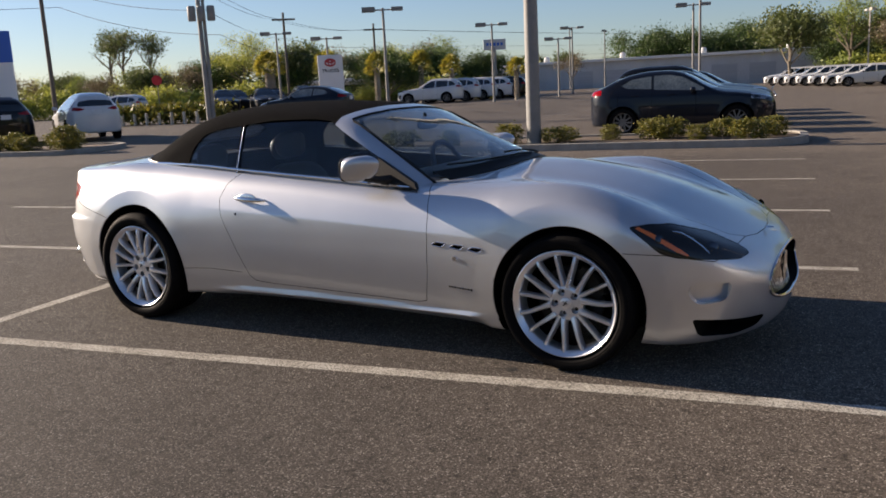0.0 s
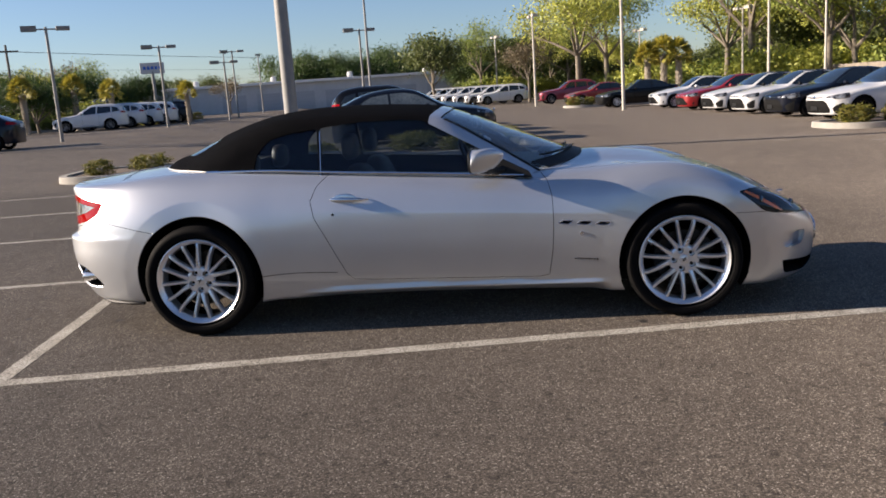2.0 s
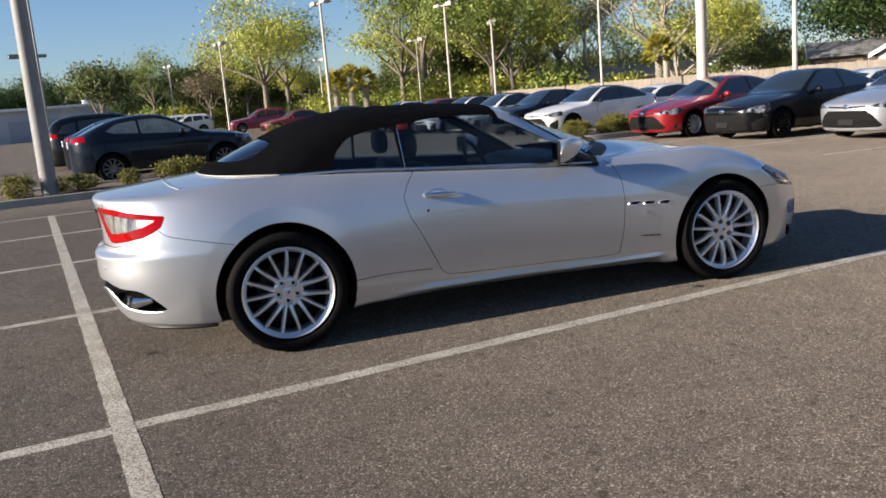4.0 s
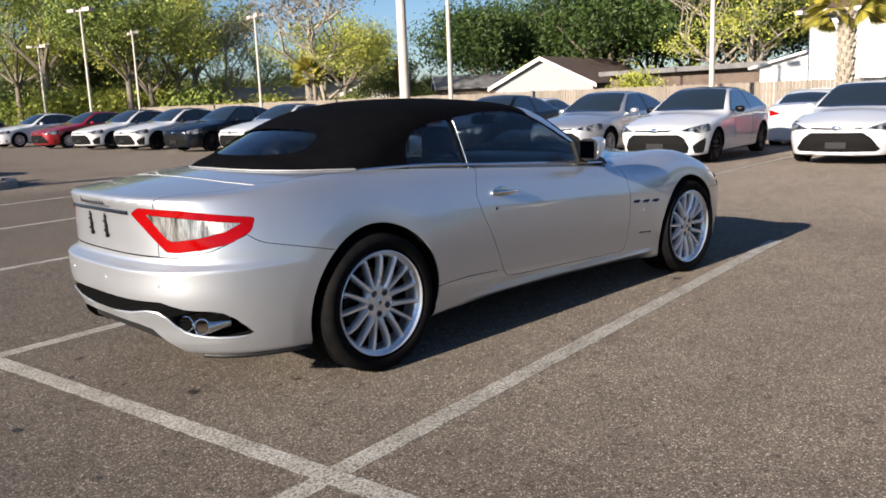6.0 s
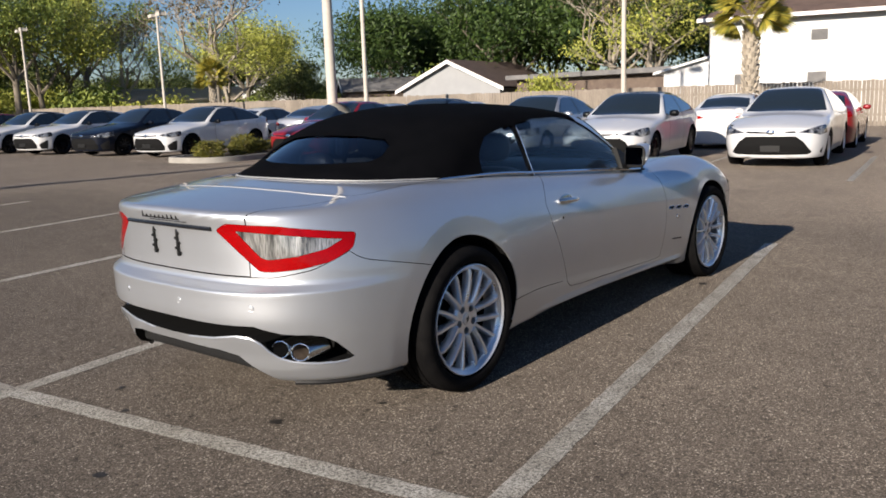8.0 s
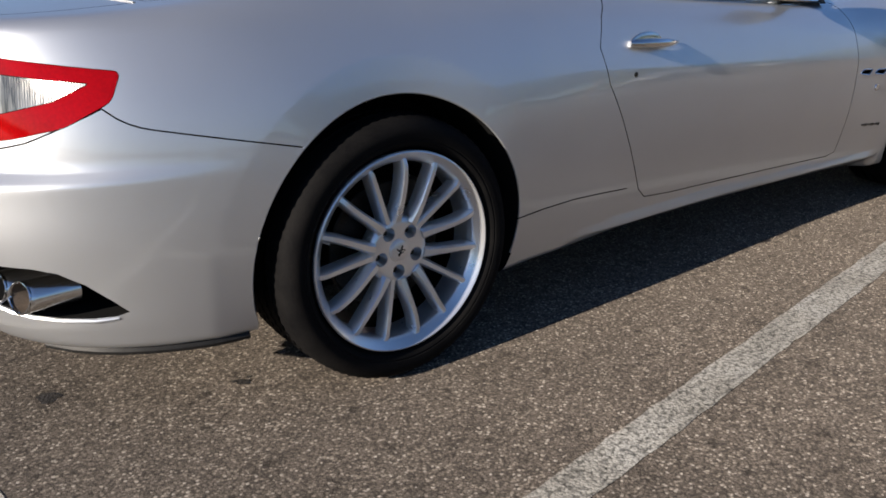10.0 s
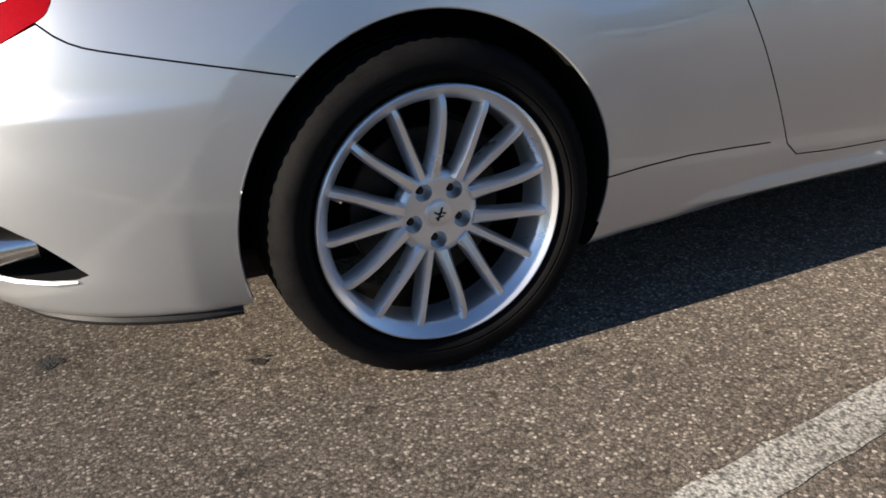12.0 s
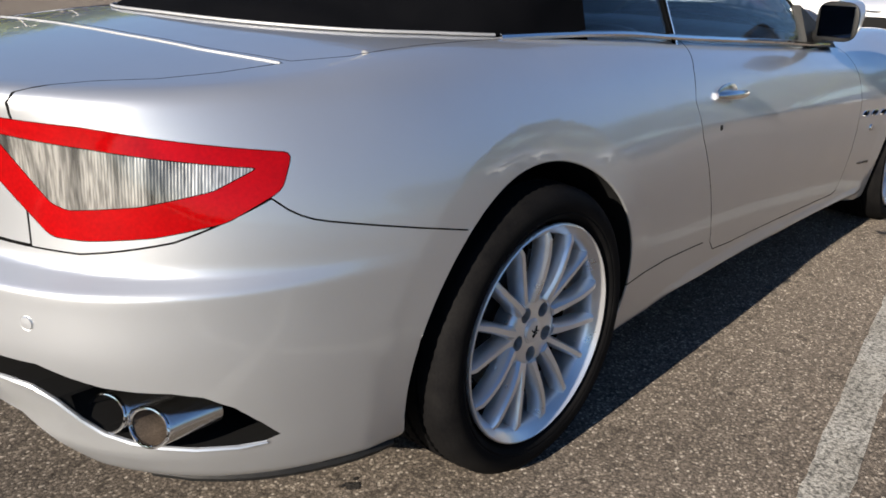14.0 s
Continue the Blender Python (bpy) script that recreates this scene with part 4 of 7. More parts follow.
    # bright rolled lips of the wheel arches
    for hx, hz, r in ((HUB_R[0], HUB_R[1], 0.4045), (HUB_F[0] + 0.005, HUB_F[1] - 0.005, 0.3875)):
        bm = bmesh.new()
        pts = [on_side(hx + r * math.cos(a), hz + r * math.sin(a), -0.004) for a in np.linspace(radians(-14), radians(196), 64)]
        tube(bm, [(q.x, q.y * -s, q.z) for q in pts], 0.0045, 6)
        part("arch_lip", smooth(recalc(bm), 70), silver, car)
    # door handle in its bowl
    c = on_side(0.965, 0.808)
    c.y *= -s
    bm = superball(bmesh.new(), (c.x - 0.02, c.y, c.z), (0.075, 0.007, 0.034), 1.0, 28, 14)
    bowl = part("handle_bowl", smooth(recalc(bm), 60), tip_steel, car)
    bm = bmesh.new()
    path, rad = [], []
    for i in range(12):
        t = i / 11
        q = on_side(0.865 + 0.225 * t, 0.812 - 0.01 * t, 0.004 + 0.022 * math.sin(math.pi * t) ** 0.6)
        path.append((q.x, q.y * -s, q.z))
        rad.append(0.005 + 0.0095 * math.sin(math.pi * min(1, t + 0.1)) ** 0.5 if t < 0.95 else 0.006)
    tube(bm, path, rad, 12)
    part("door_handle", smooth(recalc(bm), 50), chrome, bowl, "chrome pull handle")
    # lock, round badge, script bars on the wing
    q = on_side(0.872, 0.721)
    bm = bmesh.new()
    lathe(bm, [(0.0005, -0.002), (0.008, -0.0015), (0.0095, 0.002)], 16, m=Matrix.Translation((q.x, q.y * -s, q.z)) @ pose(0, 0, 0, 0, 0, 0 if s < 0 else 180))
    part("door_lock", recalc(bm), black_trim, car)
    q = on_side(2.352, 0.535, 0.002)
    bm = bmesh.new()
    lathe(bm, [(0.0005, -0.003), (0.012, -0.003), (0.014, 0.002)], 20, m=Matrix.Translation((q.x, q.y * -s, q.z)) @ pose(0, 0, 0, 0, 0, 0 if s < 0 else 180))
    part("wing_badge", recalc(bm), chrome, car)
    for k in range(9):
        bm = bmesh.new()
        q = on_side(2.31 + 0.016 * k, 0.383 - 0.0012 * k, 0.001)
        h = 0.0035 + 0.003 * ((k * 7) % 3) / 2
        box(bm, (q.x - 0.005, q.y * -s - 0.0012, q.z - h), (q.x + 0.005, q.y * -s + 0.0012, q.z + h * 0.8))
        part("script_bar", bm, gloss_black, car)
    # chrome lips of the three vents
    for k, v in enumerate(vents):
        bm = bmesh.new()
        pts = []
        for x, z in v + [v[0], v[1]]:
            q = on_side(x, z, 0.0005)
            pts.append((q.x, q.y * -s, q.z))
        tube(bm, pts, 0.0024, 6, caps=False)
        part("vent_rim", smooth(recalc(bm)), chrome, car)
        bm = bmesh.new()
        for j in range(3):
            x0, z0 = v[0][0] + 0.022 + 0.02 * j, v[0][1]
            box(bm, (x0, s * 0.846 - 0.008, z0 - 0.012), (x0 + 0.006, s * 0.846 + 0.008, z0 + 0.014))
        part("vent_mesh", bm, black_trim, car)
    # twin exhaust pipes: oval tips cut on the slant, turned a little outwards
    for px, py, pz in ((-0.888, 0.572, 0.385), (-0.858, 0.664, 0.382)):
        outer = [(0.115, 0.042), (0.05, 0.0435), (0.012, 0.0445), (0.003, 0.044), (0.0, 0.0425), (0.002, 0.041)]
        inner = [(0.0025, 0.0411), (0.03, 0.04), (0.06, 0.0392), (0.11, 0.0388), (0.11, 0.001)]
        made = []
        for prof in (outer, inner):
            bm = bmesh.new()
            rows = []
            for d, r in prof:
                row = []
                for i in range(40):
                    a = 2 * math.pi * i / 40
                    y, z = r * 0.98 * math.cos(a), r * 0.8 * math.sin(a)
                    cut = max(0.0, 1 - d / 0.07)
                    row.append(bm.verts.new((px + d + cut * (0.25 * z + 0.3 * y), s * (py + y + 0.12 * d), pz + z + 0.05 * d)))
                rows.append(row)
            for r0, r1 in zip(rows, rows[1:]):
                for i in range(40):
                    bm.faces.new((r0[i], r0[(i + 1) % 40], r1[(i + 1) % 40], r1[i]))
            made.append(smooth(recalc(bm), 50))
        tip = part("exhaust_pipe", made[0], tip_steel, car, "polished oval exhaust tip")
        part("pipe_bore", made[1], soot, tip, "sooty brown bore")
        bm = bmesh.new()
        ring = []
        for i in range(41):
            a = 2 * math.pi * i / 40
            y, z = 0.0425 * 0.98 * math.cos(a), 0.0425 * 0.8 * math.sin(a)
            ring.append((px + 0.25 * z + 0.3 * y, s * (py + y), pz + z))
        tube(bm, ring, 0.0034, 8, caps=False)
        part("pipe_lip", smooth(recalc(bm)), chrome, tip, "bright rolled lip")
    # bright lip under the exhaust opening
    bm = bmesh.new()
    lip = [on_rear(p * -s, q - 0.006, 0.001) for p, q in slot_half[11:-1]]
    tube(bm, lip, [0.003] + [0.006] * (len(lip) - 2) + [0.004], 8)
    part("opening_lip", smooth(recalc(bm)), silver, car)
    bm = bmesh.new()
    box(bm, (0.42, s * 0.6 - 0.22, 0.2), (0.47, s * 0.6 + 0.2, 0.32), 0.01)
    part("wheel_deflector", bm, black_trim, car)
    bm = bmesh.new()
    box(bm, (-0.395, s * 0.66 - 0.16, 0.26), (-0.41, s * 0.66 + 0.14, 0.45), 0.0)
    part("arch_liner", bm, black_trim, car)
# a dark tray added under the floor, standing in for the sills' shadows
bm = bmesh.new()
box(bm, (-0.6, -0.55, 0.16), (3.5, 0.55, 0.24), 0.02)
part("sill_shade_tray", bm, black_trim, car)
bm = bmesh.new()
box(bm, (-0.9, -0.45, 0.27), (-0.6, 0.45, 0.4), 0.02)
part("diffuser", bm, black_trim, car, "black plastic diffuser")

# chrome base trim of the canvas roof
bm = bmesh.new()
pts = []
for i in range(41):
    a = math.pi / 2 + math.pi * i / 40
    lo, hi = 0.2, 1.15
    for _ in range(12):
        m = (lo + hi) / 2
        q = on_top(0.1 + m * math.cos(a), m * math.sin(a))
        if roof_f(np.array([q.x]), np.array([q.y]), np.array([q.z + 0.003]))[0] < 0:
            lo = m
        else:
            hi = m
    r = lo + 0.007
    if 0.1 + r * math.cos(a) < 0.06:
        pts.append(on_top(0.1 + r * math.cos(a), r * math.sin(a), 0.005))
tube(bm, pts, 0.0034, 8)
part("roof_base_trim", smooth(recalc(bm)), satin_trim, car, "bright strip at the foot of the canvas roof")

# thin satin bar added along the boot seam for the sun's glint there
bm = bmesh.new()
edge_line = [trunk_half[3], trunk_half[2], trunk_half[1], trunk_half[0]] + [(p, -q) for p, q in trunk_half[1:4]]
pts = []
for (x0, y0), (x1, y1) in zip(edge_line, edge_line[1:]):
    pts += [on_top(x0 + (x1 - x0) * t - 0.004, y0 + (y1 - y0) * t, 0.0006) for t in (0.0, 0.25, 0.5, 0.75)]
tube(bm, pts, 0.0024, 6)
part("lid_edge_glint", smooth(recalc(bm), 70), satin_trim, car)

# boot lid: dark grip bar, script, two plate brackets, lamp cover seam
bm = bmesh.new()
pts = [on_rear(y, 0.888 + 0.004 * (1 - (y / 0.33) ** 2), 0.004) for y in np.linspace(-0.31, 0.31, 21)]
tube(bm, pts, 0.0095, 8)
part("grip_bar", smooth(recalc(bm)), gloss_black, car)
bm = bmesh.new()
for k in range(9):
    y = 0.15 - 0.032 * k
    q = on_rear(y, 0.925, 0.001)
    h = (0.03, 0.014, 0.014, 0.013, 0.014, 0.014, 0.02, 0.026, 0.018)[k]
    box(bm, (q.x - 0.003, y - 0.0035, q.z - 0.008), (q.x + 0.003, y + 0.0035, q.z - 0.008 + h))
    box(bm, (q.x - 0.003, y - 0.018, q.z - 0.008), (q.x + 0.002, y + 0.004, q.z - 0.003))
q = on_rear(0.0, 0.912, 0.002)
box(bm, (q.x - 0.002, -0.17, 0.9085), (q.x + 0.003, 0.1, 0.9115))
part("boot_script", bm, gloss_black, car, "dark script bars on the boot lid")
for y in (0.1, -0.075):
    bm = bmesh.new()
    q = on_rear(y, 0.81, 0.0)
    box(bm, (q.x - 0.01, y - 0.006, 0.755), (q.x + 0.006, y + 0.006, 0.872), 0.002)
    for j in range(5):
        side = 0.006 if j % 2 else -0.006
        box(bm, (q.x - 0.014, y + side - 0.007, 0.762 + 0.022 * j), (q.x + 0.004, y + side + 0.007, 0.774 + 0.022 * j), 0.002)
    part("plate_bracket", bm, black_trim, car, "bare black number plate bracket")
for y in (0.62, 0.3, -0.12, -0.52):
    q = on_rear(y, 0.575, 0.0)
    n = Vector((-1, 0.9 * y, 0)).normalized()
    bm = bmesh.new()
    lathe(bm, [(0.0005, 0.003), (0.011, 0.0025), (0.0125, 0.0), (0.014, 0.0005), (0.0145, -0.003)], 20, "x", Matrix.Translation(q) @ n.to_track_quat("X", "Z").to_matrix().to_4x4())
    part("parking_sensor", smooth(recalc(bm)), silver, car)

# nose: grille of upright bars, oval surround, badge plate
bm = bmesh.new()
for k in range(27):
    y = -0.442 + 0.034 * k
    h = 0.1 * math.sqrt(max(0.02, 1 - (y / 0.47) ** 2)) ** 0.8
    bow = 0.09 * (abs(y) / 0.47) ** 2.2
    tube(bm, [(3.835 - bow, y, 0.405 - h), (3.8 - bow, y * 0.99, 0.405), (3.815 - bow, y * 0.985, 0.405 + h)], 0.0035, 6)
part("grille", smooth(recalc(bm)), chrome, car, "concave grille of thin upright chrome bars")
bm = bmesh.new()
ring = []
for y, z in mouth + [mouth[0], mouth[1]]:
    lo, hi = 3.2, 4.2
    for _ in range(30):
        m = (lo + hi) / 2
        if car_f(np.array([m]), np.array([y]), np.array([z]))[0] < 0:
            lo = m
        else:
            hi = m
    ring.append((lo + 0.002, y, z))
tube(bm, ring, 0.008, 8, caps=False)
part("grille_surround", smooth(recalc(bm)), chrome, car)
bm = bmesh.new()
box(bm, (3.815, -0.04, 0.33), (3.83, 0.04, 0.48), 0.01)
part("grille_emblem", bm, chrome, car)
q = on_top(3.745, 0.0, 0.002)
bm = superball(bmesh.new(), q, (0.022, 0.016, 0.006), 1.0, 16, 8)
part("bonnet_badge", smooth(recalc(bm)), chrome, car)

# headlamps: amber strip, lamp bowls, bright blade
for s, lamp in zip((-1, 1), lamp_head):
    def on_lamp(p, z, out):
        lo, hi = 2.6, 3.6
        for _ in range(36):
            m = (lo + hi) / 2
            if car_f(np.array([p * HEAD_E[0] + m * HEAD_D[0]]), np.array([p * HEAD_E[1] + m * HEAD_D[1]]), np.array([z]))[0] < 0:
                lo = m
            else:
                hi = m
        lo += out
        return Vector((p * HEAD_E[0] + lo * HEAD_D[0], -s * (p * HEAD_E[1] + lo * HEAD_D[1]), z))
    bm = bmesh.new()
    strip = [(1.66, 0.722, 0.012), (1.7, 0.695, 0.016), (1.76, 0.65, 0.018), (1.81, 0.615, 0.017), (1.85, 0.594, 0.006)]
    rows = []
    for p, z, w in strip:
        rows.append([bm.verts.new(on_lamp(p - w * 0.5, z, 0.0015)), bm.verts.new(on_lamp(p + w * 0.9, z + w * 0.5, 0.0015))])
    for a, b in zip(rows, rows[1:]):
        bm.faces.new((a[0], a[1], b[1], b[0]))
    part("indicator_strip", recalc(bm), amber, lamp, "amber indicator strip")
    bm = bmesh.new()
    pts = [on_lamp(p, z, 0.001) for p, z in ((1.82, 0.7), (1.86, 0.69), (1.9, 0.66), (1.93, 0.63), (1.955, 0.598))]
    tube(bm, pts, [0.003, 0.005, 0.005, 0.004, 0.002], 6)
    part("lamp_blade", smooth(recalc(bm)), chrome, lamp)
    for p, z, r in ((1.745, 0.672, 0.02), (1.99, 0.622, 0.026)):
        bm = bmesh.new()
        q = on_lamp(p, z, 0.0)
        d = Vector((HEAD_D[0], -s * HEAD_D[1], 0.35)).normalized()
        lathe(bm, [(0.0005, 0.002), (r * 0.7, 0.0025), (r, 0.0), (r * 1.1, -0.004)], 20, "x", Matrix.Translation(q) @ d.to_track_quat("X", "Z").to_matrix().to_4x4())
        part("lamp_bowl", smooth(recalc(bm)), dark_mirror, lamp)

# black seal along the windscreen's pillars
for s in (-1, 1):
    bm = bmesh.new()
    pts = []
    for x, y in ((1.56, -0.57), (1.68, -0.592), (1.8, -0.612), (2.0, -0.636), (2.2, -0.655)):
        lo, hi = 0.7, 1.6
        for _ in range(30):
            m = (lo + hi) / 2
            lo, hi = (m, hi) if roof_f(np.array([x]), np.array([y]), np.array([m]))[0] < 0 else (lo, m)
        pts.append((x, -s * y, lo - 0.001))
    tube(bm, pts, 0.009, 8)
    part("screen_seal", smooth(recalc(bm)), black_trim, car)

# wipers, aerial
def screen_z(x, y):
    lo, hi = 0.7, 1.6
    for _ in range(16):
        m = (lo + hi) / 2
        lo, hi = (m, hi) if roof_f(np.array([x]), np.array([y]), np.array([m]))[0] < 0 else (lo, m)
    return lo


def screen_foot(y):
    """Where the windscreen runs under the bonnet's rear edge."""
    lo, hi = 1.75, 2.45
    for _ in range(13):
        m = (lo + hi) / 2
        lo, hi = (m, hi) if screen_z(m, y) > on_top(m, y).z else (lo, m)
    return lo


foot_line = [(screen_foot(y), y) for y in np.linspace(-0.6, 0.6, 17)]
bm = bmesh.new()
rows = []
for x, y in foot_line:
    rows.append([bm.verts.new((x + d, y, screen_z(x + d, y) + up)) for d, up in ((-0.085, -0.012), (-0.08, 0.003), (-0.03, 0.006), (0.015, 0.012), (0.02, -0.02))])
for a, b in zip(rows, rows[1:]):
    for k in range(4):
        bm.faces.new((a[k], a[k + 1], b[k + 1], b[k]))
part("scuttle", smooth(recalc(bm), 50), black_trim, car, "black plastic scuttle at the foot of the windscreen")
for first_i, last_i in ((15, 6), (9, 1)):
    bm = bmesh.new()
    path = []
    for i in range(first_i, last_i - 1, -1):
        t = (first_i - i) / (first_i - last_i)
        x, y = foot_line[i]
        path.append((x - 0.03 - 0.07 * t, y, screen_z(x - 0.03 - 0.07 * t, y) + 0.016))
    tube(bm, path, 0.006, 6)
    part("wiper", smooth(recalc(bm)), black_trim, car)

# ---- cabin ----
def seat(x, y, back_w=0.25, high=1.08, tilt=0.3):
    bm = bmesh.new()
    superball(bm, (x, y, 0.6), (0.27, back_w, 0.09), 0.6)
    base = part("seat", smooth(recalc(bm), 50), leather, car, "black leather seat")
    bm = superball(bmesh.new(), (0, 0, 0), (0.085, back_w, (high - 0.6) / 2), 0.6)
    for v in bm.verts:
        v.co = Vector((x - 0.25 - tilt * (v.co.z + (high - 0.6) / 2) + v.co.x, y + v.co.y * (1 - 0.15 * max(0, v.co.z * 3)), v.co.z + (high + 0.6) / 2 - 0.1))
    part("backrest", smooth(recalc(bm), 50), leather, base)
    bm = superball(bmesh.new(), (x - 0.26 - tilt * (high - 0.5), y, high + 0.015), (0.05, 0.125, 0.085), 0.7)
    part("headrest", smooth(recalc(bm), 50), leather, base)


for y in (-0.37, 0.37):
    seat(1.35, y)
    seat(0.62, y, 0.23, 1.0, 0.25)
bm = superball(bmesh.new(), (1.97, 0, 0.8), (0.24, 0.66, 0.14), 0.5)
part("dashboard", smooth(recalc(bm), 50), leather, car)
bm = bmesh.new()
ringm = pose(1.66, 0.37, 0.87, 0, -24, 0)
pts = [ringm @ Vector((0, 0.185 * math.cos(a), 0.185 * math.sin(a))) for a in np.linspace(0, 2 * math.pi, 33)]
tube(bm, pts, 0.016, 8, caps=False)
tube(bm, [ringm @ Vector((0, -0.18, 0)), ringm @ Vector((0.03, 0, 0)), ringm @ Vector((0, 0.18, 0))], 0.02, 8)
tube(bm, [ringm @ Vector((0.03, 0, 0)), ringm @ Vector((0, 0, -0.18))], 0.018, 8)
part("steering_wheel", smooth(recalc(bm)), leather, car)
bm = superball(bmesh.new(), (1.72, 0.0, 1.185), (0.018, 0.12, 0.036), 0.6)
part("inside_mirror", smooth(recalc(bm)), black_trim, car)
bm = bmesh.new()
tube(bm, [(1.7, 0, 1.25), (1.725, 0, 1.2)], 0.008, 8)
part("mirror_stalk", recalc(bm), black_trim, car)


# ---- the other parked cars ----
paints = {}
for key, col, metal in (("white", (0.6, 0.6, 0.6), 0.0), ("red", (0.24, 0.006, 0.01), 0.15), ("black", (0.003, 0.0033, 0.004), 0.0), ("navy", (0.004, 0.006, 0.013), 0.0), ("silver", (0.5, 0.51, 0.53), 0.7), ("grey", (0.005, 0.008, 0.016), 0.0), ("maroon", (0.2, 0.012, 0.03), 0.2)):
    m = varied(mat(key + "_car_paint", col, 0.35, metal, Coat_Weight=1.0, Coat_Roughness=0.04), [c * 0.94 for c in col], [min(0.85, c * 1.05) for c in col], 2.5, fine=300)
    if max(col) < 0.03:
        bsdf(m).inputs["Specular IOR Level"].default_value = 0.1
        bsdf(m).inputs["Coat Weight"].default_value = 0.55
    paints[key] = m
dark_window = mat("dark_car_window", (0.013, 0.019, 0.023), 0.03, Coat_Weight=1.0, Coat_Roughness=0.0)
# the sky seen through the crossovers' panes is put into their colour
pale_window = varied(mat("sky_lit_car_window", (0.1, 0.12, 0.13), 0.04, Coat_Weight=1.0, Coat_Roughness=0.0), (0.045, 0.06, 0.07), (0.15, 0.18, 0.19), 3, fine=20)
dull_rim = varied(mat("dull_rim", (0.2, 0.2, 0.2), 0.4, 0.7), (0.1, 0.1, 0.105), (0.24, 0.24, 0.245), 10)
head_lens = varied(mat("pale_lamp_lens", (0.3, 0.31, 0.33), 0.1, 0.4, Coat_Weight=1.0), (0.012, 0.012, 0.014), (0.55, 0.57, 0.6), 8, fine=60, spread=(0.46, 0.66))
plate_white = mat("plate_white", (0.7, 0.7, 0.7), 0.5)

KINDS = {
    "sedan": dict(nose=3.62, tail=-1.0, axle=2.70, half=0.885, wheel=0.318, low=0.17,
                  top=[(-1.0, 0.9), (-0.93, 1.04), (-0.75, 1.085), (-0.45, 1.12), (0.0, 1.31), (0.35, 1.4), (0.7, 1.43), (1.0, 1.435), (1.3, 1.405), (1.7, 1.215), (2.05, 1.02), (2.22, 0.975), (2.7, 0.92), (3.2, 0.825), (3.48, 0.755), (3.62, 0.7)],
                  panes=[[(-0.36, 1.03), (-0.06, 1.205), (0.28, 1.325), (0.62, 1.362), (0.655, 0.965), (-0.28, 0.99)], [(0.745, 0.96), (0.71, 1.365), (0.98, 1.37), (1.29, 1.332), (1.64, 1.15), (1.9, 0.985), (1.84, 0.945)]],
                  screen=[(1.31, 0), (1.28, -0.52), (1.37, -0.565), (2.0, -0.735), (2.13, -0.42), (2.18, 0)], back=[(-0.5, 0), (-0.46, -0.52), (-0.4, -0.62), (0.08, -0.545), (0.13, 0)], pillar=[(0.655, 0.955), (0.62, 1.372), (0.71, 1.374), (0.745, 0.95)], roof=[(0.14, 0), (0.1, -0.5), (0.2, -0.535), (0.7, -0.56), (1.26, -0.51), (1.3, 0)], screen_z=0.9),
    "crossover": dict(nose=3.5, tail=-0.88, axle=2.64, half=0.895, wheel=0.345, low=0.26,
                  top=[(-0.9, 0.95), (-0.82, 1.1), (-0.6, 1.2), (-0.1, 1.42), (0.3, 1.52), (0.8, 1.56), (1.2, 1.54), (1.5, 1.45), (1.9, 1.23), (2.2, 1.1), (2.7, 1.03), (3.15, 0.95), (3.4, 0.84), (3.5, 0.7)],
                  panes=[[(-0.05, 1.22), (0.2, 1.37), (0.66, 1.43), (0.68, 1.12), (0.1, 1.16)], [(0.74, 1.11), (0.72, 1.435), (1.1, 1.44), (1.4, 1.38), (1.92, 1.1), (1.85, 1.05)]],
                  screen=[(1.45, 0), (1.42, -0.52), (1.5, -0.57), (2.05, -0.7), (2.16, -0.4), (2.2, 0)], back=[(-0.66, 0), (-0.62, -0.55), (-0.05, -0.53), (0.0, 0)], screen_z=1.0),
    "suv": dict(nose=3.72, tail=-1.05, axle=2.79, half=0.94, wheel=0.38, low=0.28,
                  top=[(-1.05, 1.0), (-0.98, 1.22), (-0.8, 1.5), (-0.55, 1.66), (0.2, 1.74), (0.8, 1.74), (1.2, 1.68), (1.7, 1.42), (2.1, 1.17), (2.4, 1.12), (3.0, 1.05), (3.5, 0.95), (3.72, 0.78)],
                  panes=[[(-0.66, 1.24), (-0.5, 1.46), (-0.15, 1.54), (-0.15, 1.18)], [(-0.08, 1.17), (-0.08, 1.55), (0.75, 1.59), (0.78, 1.12)], [(0.86, 1.11), (0.84, 1.59), (1.15, 1.57), (1.8, 1.16), (1.78, 1.08)]],
                  screen=[(1.42, 0), (1.4, -0.6), (1.48, -0.64), (2.08, -0.76), (2.15, 0)], back=[(-1.2, 0), (-1.2, -0.62), (-0.83, -0.6), (-0.83, 0)], screen_z=1.12),
}


